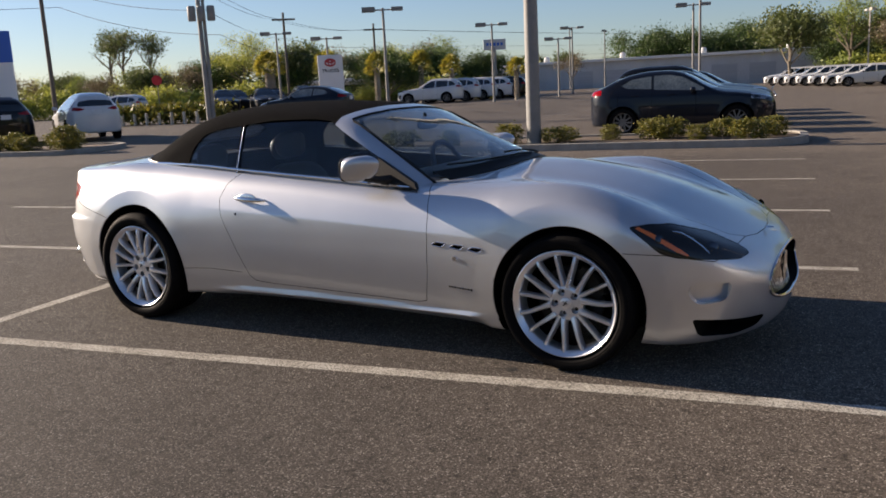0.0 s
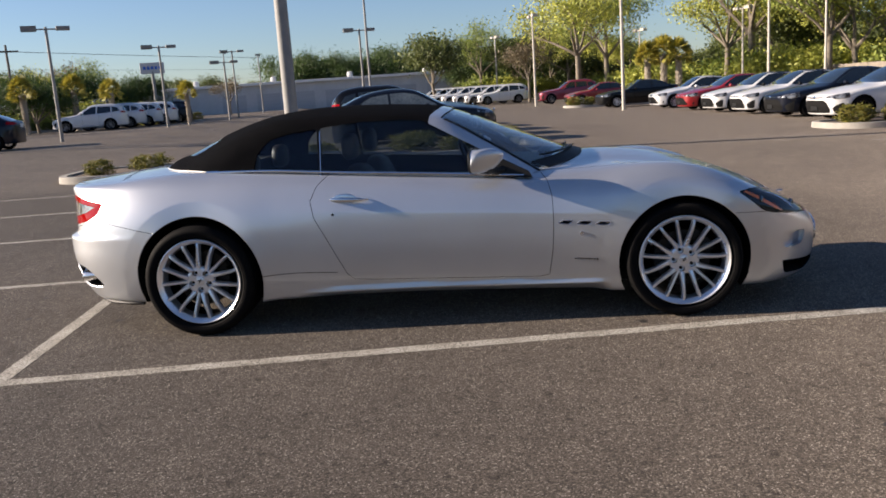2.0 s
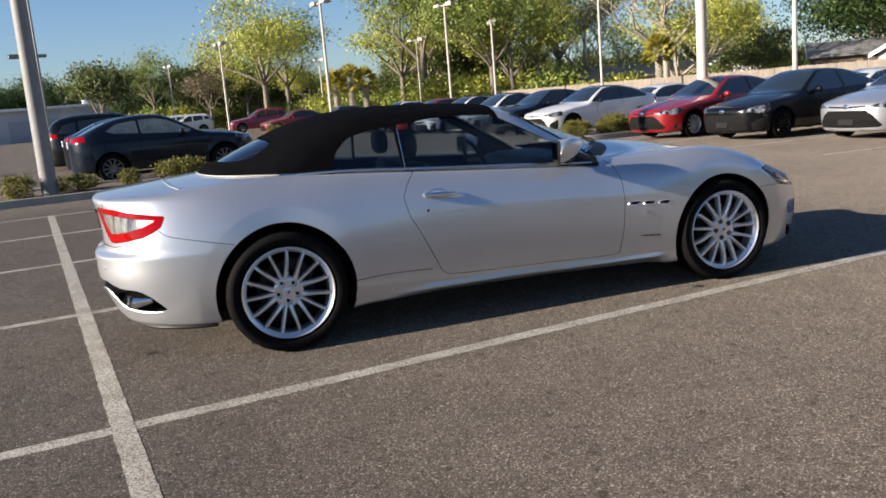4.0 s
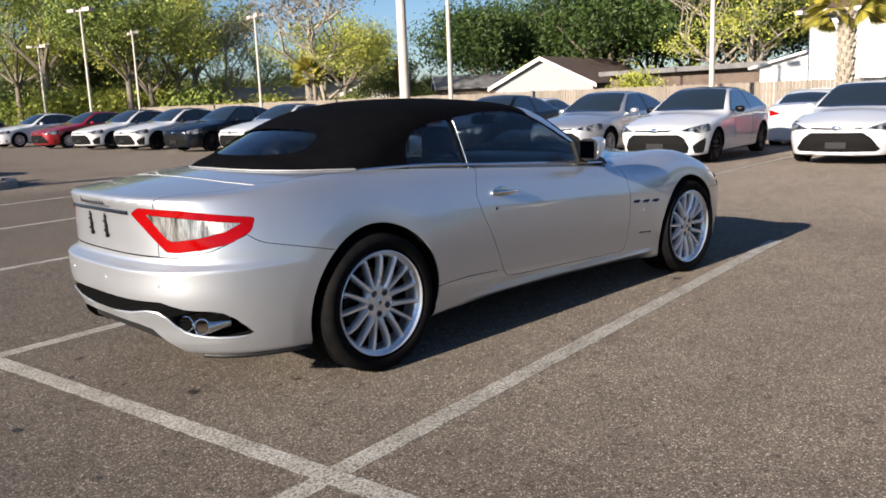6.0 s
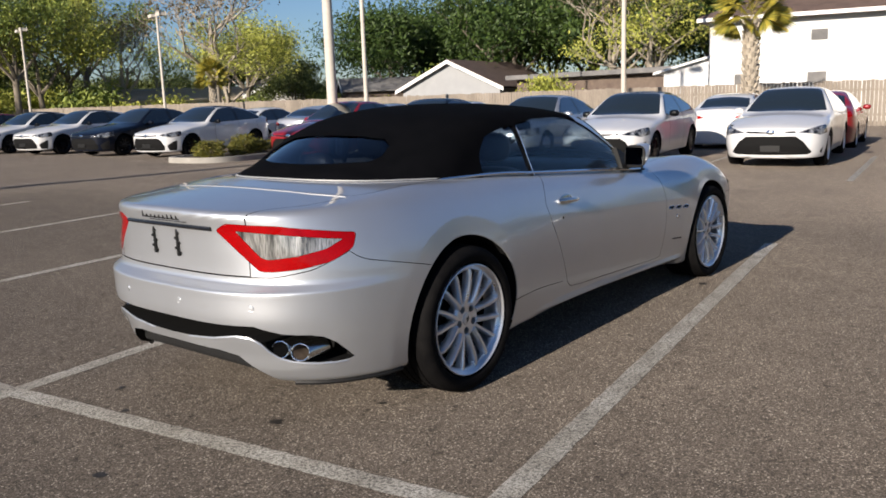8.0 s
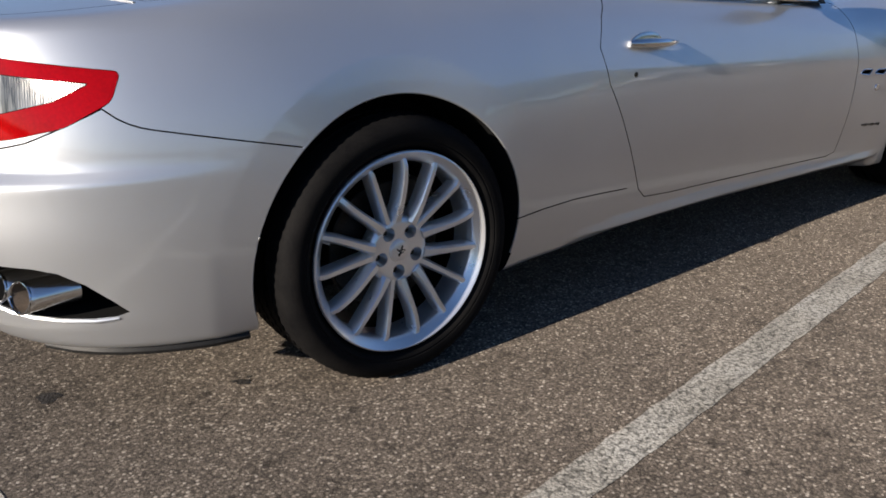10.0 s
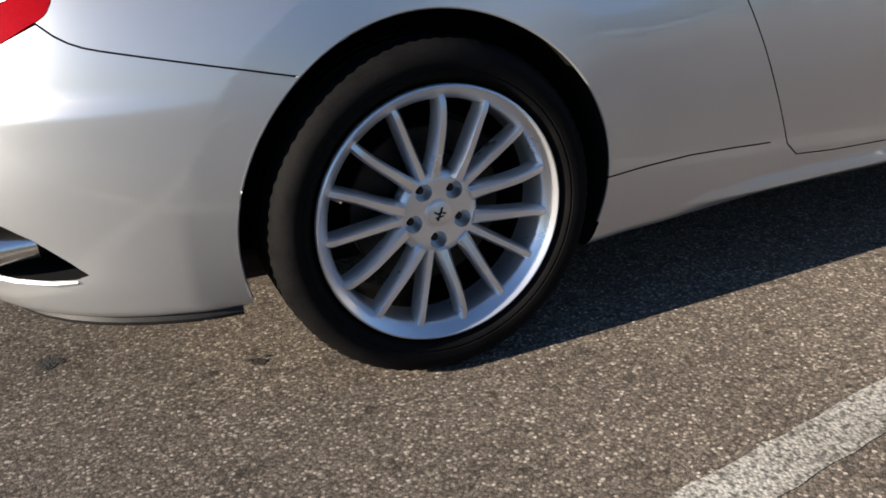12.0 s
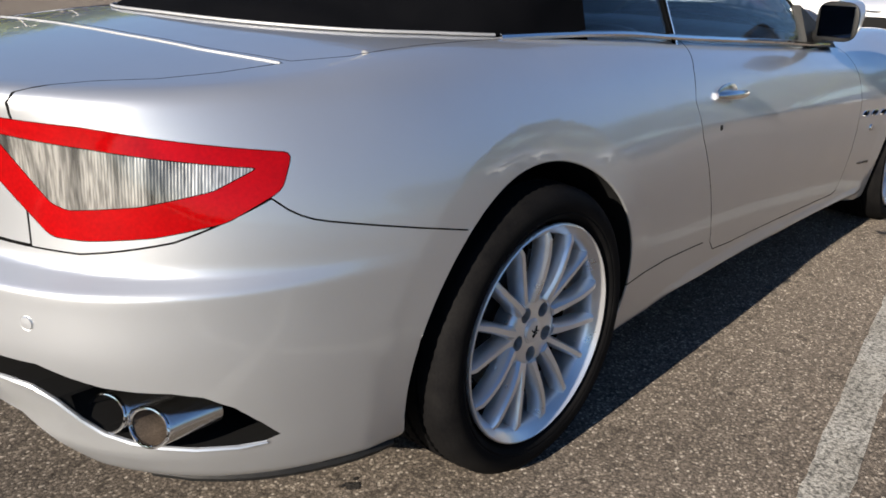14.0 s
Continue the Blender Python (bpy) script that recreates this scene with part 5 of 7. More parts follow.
def car_shape(K):
    top_c = curve1(K["top"])
    H = K["half"]
    belt = K["screen_z"] + 0.02

    def f(x, y, z):
        a = np.abs(y)
        w = H - 0.05 * (np.maximum(0.55 - z, 0) / 0.35) ** 2 - 0.02 * (np.maximum(z - 0.65, 0) / 0.3) ** 2 - 0.47 * np.maximum(z - belt + 0.06, 0) ** 1.2
        w = np.maximum(w, 0.1)
        r1, r2 = np.sqrt(x**2 + (z - K["wheel"]) ** 2), np.sqrt((x - K["axle"]) ** 2 + (z - K["wheel"]) ** 2)
        w = w + 0.012 * (np.exp(-((r1 - 0.38) / 0.08) ** 2) + np.exp(-((r2 - 0.38) / 0.08) ** 2))
        tail = K["tail"] + 0.1 * np.maximum(0.5 - z, 0) + 0.05 * np.maximum(z - 0.8, 0)
        nose = K["nose"] - 0.25 * np.maximum(0.4 - z, 0) - 0.06 * np.maximum(z - 0.6, 0)
        ur = np.maximum(-0.1 - x, 0) / (-0.1 - tail)
        uf = np.maximum(x - K["axle"] - 0.1, 0) / (nose - K["axle"] - 0.1)
        n = 3.2
        side = w * (((a / w) ** n + ur**n + uf**n) ** (1 / n) - 1)
        top = top_c(x) - 0.055 * (a / 0.7) ** 2
        return smax(smax(side, z - top, 0.075), K["low"] - z, 0.04)
    return f


def mini_wheel(r, dark=False):
    """A tyre with a ten-spoke rim, facing -y."""
    bm = bmesh.new()
    lathe(bm, [(r * 0.66, 0.0), (r * 0.68, -0.02), (r * 0.85, -0.03), (r * 0.96, -0.015), (r, 0.02), (r, 0.19), (r * 0.9, 0.21), (r * 0.66, 0.19)], 32)
    tyre = smooth(recalc(bm), 50)
    rim = bmesh.new()
    lathe(rim, [(r * 0.62, 0.05), (r * 0.64, -0.01), (r * 0.68, -0.022), (r * 0.7, -0.01), (r * 0.66, 0.1)], 32)
    lathe(rim, [(0.001, -0.012), (r * 0.16, -0.01), (r * 0.2, 0.01)], 16)
    for k in range(10):
        a = 2 * math.pi * k / 10
        m = pose(0, 0, 0, 0, math.degrees(a), 0)
        box(rim, (r * 0.1, -0.012, -0.018), (r * 0.66, 0.02, 0.018), 0.0, m)
    return tyre, smooth(recalc(rim), 40)


def make_parked(kind, sporty=False):
    """One car, nose towards +x, rear axle at the origin: painted parts carry the paint in slot 0."""
    K = KINDS[kind]
    f = car_shape(K)
    g = {"ob": thing("parked_" + kind, "", kind)}
    res = (8, 28, 30) if kind == "suv" else (10, 36, 38)
    me = closed_mesh("body", shell_points(f, (-0.3, K["axle"] + 0.15), 0.75, *res, 0.9, 0.55))
    W = K["wheel"]
    me = boolean(me, joined([disc_cutter(x, W, W + 0.055, s * 0.55, s * 1.2, 40) for x in (0, K["axle"]) for s in (-1, 1)]), "DIFFERENCE")
    N = K["nose"]
    up = 0.0 if kind == "sedan" else 0.2 if kind == "crossover" else 0.28

    def take(name, cutter, material, split=False, label=""):
        nonlocal me
        piece = boolean(me, cutter, "INTERSECT")
        me = boolean(me, cutter, "DIFFERENCE")
        for p in split_sides(piece) if split else [piece]:
            dress(p, f, material, black_inside, 0.02)
            part(name, p, None, g["ob"], label)

    sym = lambda h: h + [(p, -q) for p, q in h[-2:0:-1]]  # noqa: E731
    for o in K["panes"]:
        take("side_window", both_sides(rounded(o, 0.03, 2), 0.3, 1.2), pale_window if kind == "crossover" else dark_window, True)
    take("windscreen", prism(sym(K["screen"]), top_view, K["screen_z"] - 0.02, 2.0), dark_window)
    take("rear_window", prism(sym(K["back"]), top_view, K["screen_z"] + 0.12, 2.0), dark_window)
    if "pillar" in K:
        take("door_pillar", both_sides(K["pillar"], 0.3, 1.2), gloss_black, True)
        take("roof_panel", prism(sym(K["roof"]), top_view, 1.2, 2.0), paints["white"])
    if sporty:
        grille_half = [(0, 0.575 + up), (-0.45, 0.575 + up), (-0.56, 0.5 + up), (-0.63, 0.34 + up), (-0.6, 0.23 + up * 0.4), (0, 0.22 + up * 0.4)]
        vent = rounded([(-0.7, 0.22 + up * 0.4), (-0.68, 0.36 + up), (-0.84, 0.5 + up), (-0.95, 0.5 + up), (-0.95, 0.22 + up * 0.4)], 0.02, 2)
    else:
        grille_half = [(0, 0.575 + up), (-0.42, 0.575 + up), (-0.55, 0.48 + up), (-0.68, 0.29 + up * 0.4), (-0.62, 0.25 + up * 0.4), (0, 0.24 + up * 0.4)]
        vent = rounded([(-0.8, 0.26 + up * 0.4), (-0.79, 0.3 + up), (-0.86, 0.42 + up), (-0.9, 0.4 + up), (-0.87, 0.27 + up * 0.4)], 0.01, 2)
    gl = grille_half + [(-p, q) for p, q in grille_half[-2:0:-1]]
    take("grille", prism(gl, rear_view, N - 0.22, N + 0.3), black_inside, label="black mesh grille")
    take("bumper_vent", joined([prism(vent, rear_view, N - 0.4, N + 0.3), prism([(-p, q) for p, q in vent[::-1]], rear_view, N - 0.4, N + 0.3)]), black_trim, True)
    bar = [(0, 0.655 + up), (-0.42, 0.665 + up), (-0.42, 0.635 + up), (0, 0.62 + up)]
    take("nose_bar", prism(bar + [(-p, q) for p, q in bar[2:0:-1]], rear_view, N - 0.25, N + 0.3), gloss_black)
    lamp = rounded([(-0.43, 0.64 + up), (-0.62, 0.7 + up), (-0.8, 0.755 + up), (-0.95, 0.775 + up), (-0.95, 0.66 + up), (-0.8, 0.585 + up), (-0.7, 0.62 + up)], 0.02, 2)
    take("headlamp", joined([prism(lamp, rear_view, N - 0.55, N + 0.3), prism([(-p, q) for p, q in lamp[::-1]], rear_view, N - 0.55, N + 0.3)]), head_lens, True)
    tl = rounded([(-0.36, 0.86 + up), (-0.6, 0.935 + up), (-0.96, 0.965 + up), (-0.96, 0.84 + up), (-0.62, 0.8 + up)], 0.02, 2)
    take("tail_lamp", joined([prism(tl, rear_view, -1.5, K["tail"] + 0.35), prism([(-p, q) for p, q in tl[::-1]], rear_view, -1.5, K["tail"] + 0.35)]), red_lens, True)
    grooves = [prism([(x - 0.004, 0.35), (x + 0.004, 0.35), (x + 0.004, 1.05), (x - 0.004, 1.05)], side_view, s * 0.82, s * 1.2) for x in (-0.12, 0.69, 1.72) for s in (-1, 1)]
    me = boolean(me, joined(grooves), "DIFFERENCE")
    dress(me, f, paints["white"], black_inside, 0.014)
    part("body", me, None, g["ob"])
    ob = g["ob"]
    for s in (-1, 1):
        bm = superball(bmesh.new(), (1.66, s * (K["half"] + 0.06), K["screen_z"] + 0.08), (0.07, 0.1, 0.065), 0.75, 14, 10)
        part("door_mirror", smooth(recalc(bm), 60), paints["white"], ob)
        for x in (0.2, 1.05):
            bm = bmesh.new()
            tube(bm, [(x, s * (K["half"] - 0.005), 0.86 + up * 0.6), (x + 0.1, s * (K["half"] + 0.012), 0.865 + up * 0.6), (x + 0.2, s * (K["half"] - 0.005), 0.865 + up * 0.6)], 0.012, 6)
            part("door_handle", recalc(bm), paints["white"], ob)
        for x in (0, K["axle"]):
            tyre, rim = mini_wheel(W)
            t = part("wheel", tyre, rubber, ob)
            t.matrix_basis = pose(x, s * (K["half"] - 0.035), W, 0, 0, 0 if s < 0 else 180)
            part("rim", rim, gloss_black if sporty else alloy if kind == "sedan" else dull_rim, t)
    bm = superball(bmesh.new(), (N - 0.015, 0, 0.64 + up), (0.02, 0.085, 0.055), 1.0, 16, 8)
    part("emblem", smooth(recalc(bm)), chrome, ob)
    bm = bmesh.new()
    box(bm, (N - 0.02, -0.17, 0.3 + up * 0.7), (N + 0.005, 0.17, 0.41 + up * 0.7), 0.005)
    part("plate_holder", bm, black_trim, ob)
    bm = bmesh.new()
    for k in range(4):
        z = 0.29 + up * 0.6 + 0.06 * k
        tube(bm, [(N - 0.085, -0.5, z), (N - 0.02, -0.2, z), (N - 0.005, 0, z), (N - 0.02, 0.2, z), (N - 0.085, 0.5, z)], 0.005, 6)
    part("grille_bars", recalc(bm), black_trim, ob)
    bm = bmesh.new()
    box(bm, (K["tail"] - 0.012, -0.16, 0.68 + up), (K["tail"] + 0.02, 0.16, 0.84 + up), 0.004)
    part("rear_plate", bm, plate_white, ob)
    return ob


def paint_car(ob, key, label, group, mirrors=None):
    for o in ob.children:
        if o.name.split(".")[0] in ("body", "roof_panel", "door_mirror", "door_handle"):
            o.material_slots[0].link = "OBJECT"
            o.material_slots[0].material = paints[mirrors] if mirrors and o.name.startswith(("door_mirror", "roof_panel")) else paints[key]
    return tagged(ob, label, "car", group)


proto = {"le": make_parked("sedan"), "se": make_parked("sedan", True), "crossover": make_parked("crossover"), "suv": make_parked("suv")}
NOSE = {"le": 3.62, "se": 3.62, "crossover": 3.5, "suv": 3.72}
WORDS = {"le": "compact sedan", "se": "sporty compact sedan", "crossover": "small crossover", "suv": "large sport utility vehicle"}
first = set()


def park(kind, key, u, v, turn, group, where, mirrors=None):
    """turn: 180 puts the nose towards -u; u is where the nose stands."""
    n = NOSE[kind]
    m = lot_pose(u, v, turn) @ Matrix.Translation((-n, 0, 0))
    if kind in first:
        ob = copy_thing(proto[kind], m)
    else:
        ob = proto[kind]
        ob.matrix_basis = m
        first.add(kind)
    return paint_car(ob, key, f"{key} {WORDS[kind]} parked {where}", group, mirrors)


ROW = "row of parked sedans"
for kind, key, u, v, mir in (("le", "white", 12.5, -0.1, None), ("se", "white", 11.9, 2.95, "black"), ("le", "silver", 13.0, 5.75, None), ("se", "black", 12.5, 8.5, None), ("le", "red", 12.6, 11.3, None),
                             ("se", "white", 13.0, 17.0, "black"), ("se", "navy", 13.2, 20.2, None), ("se", "white", 13.5, 23.7, "black"), ("se", "white", 13.6, 26.8, "black"), ("le", "red", 13.8, 30.4, None), ("le", "white", 14.0, 35.0, None),
                             ("le", "black", 12.8, 41.0, None), ("le", "red", 13.0, 50.5, None)):
    park(kind, key, u, v, 180 + random.uniform(-1.2, 1.2), ROW, "nose-out in a bay", mir)
for kind, key, u, v, mir in (("se", "white", 12.3, -5.9, "black"), ("le", "black", 12.6, -8.7, None), ("le", "silver", 12.4, -11.5, None), ("se", "white", 12.5, -14.3, None)):
    park(kind, key, u, v, 180, ROW, "nose-out in a bay", mir)
BACK = "second row of parked cars"
for kind, key, v in (("le", "red", -0.1), ("le", "white", 2.1), ("se", "silver", 4.9), ("le", "navy", 7.7), ("le", "white", 10.5), ("se", "silver", 13.4), ("le", "silver", 16.2), ("le", "white", 19.0), ("se", "red", 21.8), ("le", "silver", 24.8), ("le", "white", 27.8)):
    park(kind, key, 22.9, v, 0, BACK, "tail-on behind the first row")
for kind, key, v, where in (("crossover", "grey", 16.6, "beside a planted island"), ("crossover", "black", 19.4, "beside another dark crossover"), ("suv", "black", 22.3, "in a row"), ("crossover", "grey", 25.2, "in a row"), ("le", "black", 28.0, "in a row")):
    park(kind, key, 3.95, v, 0, "row of dark crossovers", where)
# across the lane, on the far left of the walk
def park_at(kind, key, x, y, heading, group, where):
    """x, y: the car's middle; heading in the world."""
    h = radians(heading)
    x, y = x + 2.3 * math.cos(h), y + 2.3 * math.sin(h)
    park(kind, key, x * GC + y * GS, -x * GS + y * GC, heading - 8.4, group, where)


park_at("crossover", "grey", -20.1, 26.7, 194, "cars across the lane", "alone across the lane")
park_at("suv", "white", -23.6, 17.2, 152, "cars across the lane", "beside a planted island")
park_at("suv", "black", -25.0, 14.6, 152, "cars across the lane", "beside a white one")
for k in range(5):
    park_at("suv", "white" if k < 4 else "black", -26.3 + 0.05 * k, 48.6 + 2.75 * k, 198, "row of white utility vehicles", "beside a lamp pole")
for k in range(6):
    park_at("suv", ("black", "grey", "black", "black", "grey", "navy")[k], -38.5 + 2.15 * (k % 3) - 3.4 * (k // 3), 40.5 + 1.9 * (k % 3) + 5.0 * (k // 3), 318, "row of dark utility vehicles", "behind a low hedge")
park_at("suv", "white", -47.5, 38.5, 200, "distant pickups", "far across the lane")
park_at("suv", "silver", -53.5, 41.5, 200, "distant pickups", "far across the lane")
for k in range(7):
    park("suv", "white", 9.0 - 0.9 * k, 70.0 + 3.0 * k, 180, "distant row of utility vehicles", "in a far row")
park("suv", "maroon", 12.8, 60.0, 180, ROW, "nose-out in a bay")


# ---- planted islands, poles, signs ----
concrete = varied(mat("kerb_concrete", (0.4, 0.38, 0.34), 0.85), (0.21, 0.195, 0.17), (0.36, 0.34, 0.3), 3, bump=0.3, bump_scale=60)
mulch = varied(mat("brown_mulch", (0.1, 0.07, 0.045), 0.95), (0.05, 0.035, 0.022), (0.17, 0.12, 0.08), 9, bump=0.8, bump_scale=40)
pole_grey = varied(mat("pole_paint", (0.24, 0.24, 0.23), 0.6), (0.18, 0.18, 0.175), (0.27, 0.265, 0.25), 4, fine=40)
pole_white = varied(mat("pale_pole", (0.5, 0.46, 0.4), 0.7), (0.42, 0.385, 0.33), (0.55, 0.51, 0.44), 4, fine=40)
wood_pole = varied(mat("weathered_pole_wood", (0.13, 0.11, 0.09), 0.9), (0.09, 0.075, 0.06), (0.19, 0.165, 0.14), 6, stretch=(1, 1, 0.1), bump=0.3)
wire_black = mat("cable_black", (0.015, 0.015, 0.015), 0.6)


def island(name, outline, label):
    """A raised kerb ring round a bed of mulch; outline in lot coordinates."""
    o = rounded(outline, 1.1, 6)
    isl = thing(name, label, "planted island", kind="structure")
    for nm, out, inn, h, m in (("kerb", o, grow(o, -0.17), 0.14, concrete), ("bed", grow(o, -0.15), None, 0.1, mulch)):
        bm = bmesh.new()
        a = [bm.verts.new(lot(u, v, -0.02)) for u, v in out]
        b = [bm.verts.new(lot(u, v, h)) for u, v in grow(out, -0.02)]
        n = len(a)
        if inn:
            c = [bm.verts.new(lot(u, v, h)) for u, v in inn]
            d = [bm.verts.new(lot(u, v, h - 0.06)) for u, v in inn]
        for i in range(n):
            j = (i + 1) % n
            bm.faces.new((a[i], a[j], b[j], b[i]))
            if inn:
                bm.faces.new((b[i], b[j], c[j], c[i]))
                bm.faces.new((c[i], c[j], d[j], d[i]))
        if not inn:
            bm.faces.new(b)
        part(nm, smooth(recalc(bm), 30), m, isl)
    return isl


island("island_near", [(-6.2, 11.9), (4.5, 11.9), (4.6, 14.8), (-6.2, 14.8)], "raised kerbed island with mulch and shrubs")
island("island_row", [(11.6, 12.9), (17.5, 12.9), (17.5, 15.1), (11.6, 15.1)], "raised kerbed island with mulch and shrubs")
island("island_left", [(-21.5, 13.2), (-14.7, 13.2), (-14.7, 16.2), (-21.5, 16.2)], "raised kerbed island with mulch and shrubs")
island("island_far", [(-30.0, 61.5), (-14.0, 64.0), (-14.5, 66.0), (-30.0, 64.0)], "long kerbed island in the distance")
island("island_end", [(11.8, 44.0), (17.0, 44.0), (17.0, 46.4), (11.8, 46.4)], "kerbed island with dry grass")


# foliage -----------------------------------------------------------------
def leaf_mat(name, lo, hi):
    m = mat(name, hi, 0.6, Subsurface_Weight=0.0)
    n, l = m.node_tree.nodes, m.node_tree.links
    geo = n.new("ShaderNodeNewGeometry")
    ramp = n.new("ShaderNodeValToRGB")
    ramp.color_ramp.elements[0].color, ramp.color_ramp.elements[1].color = (*lo, 1), (*hi, 1)
    l.new(geo.outputs["Random Per Island"], ramp.inputs[0])
    l.new(ramp.outputs[0], bsdf(m).inputs["Base Color"])
    tr = n.new("ShaderNodeBsdfTranslucent")
    l.new(ramp.outputs[0], tr.inputs[0])
    mx = n.new("ShaderNodeMixShader")
    mx.inputs[0].default_value = 0.27
    out = n["Material Output"]
    l.new(bsdf(m).outputs[0], mx.inputs[1])
    l.new(tr.outputs[0], mx.inputs[2])
    l.new(mx.outputs[0], out.inputs["Surface"])
    return m


leaf_shrub = leaf_mat("shrub_leaf", (0.05, 0.075, 0.012), (0.24, 0.2, 0.03))
leaf_oak = leaf_mat("oak_leaf", (0.013, 0.034, 0.006), (0.082, 0.135, 0.023))
leaf_spring = leaf_mat("spring_leaf", (0.19, 0.225, 0.04), (0.56, 0.56, 0.105))
leaf_fresh = leaf_mat("fresh_green_leaf", (0.075, 0.12, 0.022), (0.33, 0.38, 0.075))
leaf_dark = leaf_mat("dark_leaf", (0.04, 0.06, 0.016), (0.17, 0.2, 0.055))
leaf_palm = leaf_mat("palm_frond", (0.13, 0.15, 0.025), (0.52, 0.42, 0.06))
leaf_dry = leaf_mat("dry_twig_leaf", (0.1, 0.075, 0.04), (0.2, 0.16, 0.09))
bark = varied(mat("bark", (0.16, 0.13, 0.1), 0.9), (0.09, 0.075, 0.055), (0.26, 0.22, 0.17), 5, stretch=(1, 1, 0.25), bump=0.6, bump_scale=30)
bark_pale = varied(mat("pale_bark", (0.34, 0.29, 0.23), 0.9), (0.24, 0.2, 0.155), (0.44, 0.39, 0.31), 4, stretch=(1, 1, 0.3), bump=0.5, bump_scale=25)


def leaves_mesh(spots, size, seed, per=10, spread=0.5, flat=0.6, corners=4):
    """Many small leaves of three or four corners in clumps round the spots."""
    rng = np.random.default_rng(seed)
    S = np.array(spots)
    n = len(S) * per
    c = np.repeat(S, per, 0) + rng.normal(0, 1, (n, 3)) * np.array([spread, spread, spread * flat])
    a = rng.normal(0, 1, (n, 3))
    a /= np.linalg.norm(a, axis=1)[:, None]
    b = np.cross(a, rng.normal(0, 1, (n, 3)))
    b /= np.linalg.norm(b, axis=1)[:, None]
    s = size * rng.uniform(0.6, 1.4, (n, 1))
    if corners == 4:
        q = np.stack([c - a * s, c - b * s * 0.45, c + a * s, c + b * s * 0.45], 1).reshape(-1, 3)
    else:
        q = np.stack([c - a * s - b * s * 0.3, c - a * s * 0.2 + b * s * 0.6, c + a * s], 1).reshape(-1, 3)
    k = corners
    me = bpy.data.meshes.new("leaves")
    me.vertices.add(k * n)
    me.vertices.foreach_set("co", q.ravel())
    me.loops.add(k * n)
    me.loops.foreach_set("vertex_index", np.arange(k * n))
    me.polygons.add(n)
    me.polygons.foreach_set("loop_start", np.arange(0, k * n, k))
    me.polygons.foreach_set("loop_total", np.full(n, k))
    me.update()
    me.validate()
    return me


def make_shrub(seed, r=0.4, h=0.7):
    rng = random.Random(seed)
    ob = thing("shrub", "", "shrub")
    bm = bmesh.new()
    spots = []
    for k in range(9):
        a = rng.uniform(0, 6.28)
        e = Vector((math.cos(a) * r * rng.uniform(0.3, 0.9), math.sin(a) * r * rng.uniform(0.3, 0.9), h * rng.uniform(0.55, 1.0)))
        tube(bm, [(0, 0, -0.03), e * 0.5, e], [0.014, 0.01, 0.004], 5)
    for k in range(120):
        a, z = rng.uniform(0, 6.28), rng.uniform(0.08, 1.0)
        rr = r * math.sqrt(max(0.05, 1 - abs(z * 1.6 - 0.75) ** 2.2)) * rng.uniform(0.45, 1.05)
        spots.append((math.cos(a) * rr, math.sin(a) * rr, z * h))
    part("stems", recalc(bm), bark, ob)
    part("foliage", leaves_mesh(spots, 0.038, seed, 17, 0.055, 0.9), leaf_shrub, ob)
    return ob


shrubs = [make_shrub(11), make_shrub(12, 0.46, 0.62), make_shrub(13, 0.34, 0.78)]
used = set()


def plant(protos, k, m, label, category, group):
    p = protos[k % len(protos)]
    if p.name in used:
        ob = copy_thing(p, m)
        ob.scale = m.to_scale()
    else:
        ob = p
        used.add(p.name)
        ob.matrix_basis = m
    return tagged(ob, label, category, group)


def shrub_at(u, v, k, s=1.0, z=0.1):
    m = Matrix.Translation(lot(u, v, z)) @ pose(0, 0, 0, 0, 0, k * 77) @ Matrix.Diagonal((s * 1.08, s * 1.08, s * (0.62 + 0.07 * (k % 4)), 1))
    plant(shrubs, k, m, "low yellow-green shrub in the mulch of an island", "shrub", "island shrubs")


k = 0
for u in (-5.3, -4.2, -3.0, -1.6, -0.55, 0.55, 1.4, 1.75, 2.4, 2.9, 3.5, 3.95):
    shrub_at(u, 13.2 + 0.45 * math.sin(u * 5), k, 0.72 + 0.15 * math.sin(k * 2.1))
    k += 1
for u in (12.3, 12.7, 13.3, 13.9, 14.5, 15.0, 15.6):
    shrub_at(u, 14.0 + 0.3 * math.sin(u * 7), k, 0.8 + 0.15 * math.sin(k * 1.7))
    k += 1
for u in (-20.8, -20.0, -19.2, -18.5, -17.8, -17.0, -16.2, -15.5):
    shrub_at(u, 14.3 + 0.4 * math.sin(u * 3), k, 1.0 + 0.2 * math.sin(k * 1.3))
    k += 1
for i in range(16):
    shrub_at(-29 + 0.95 * i, 62.6 + 0.17 * i, k, 1.1)
    k += 1
for u in (12.5, 13.4, 14.2):
    shrub_at(u, 45.2, k, 1.0)
    k += 1


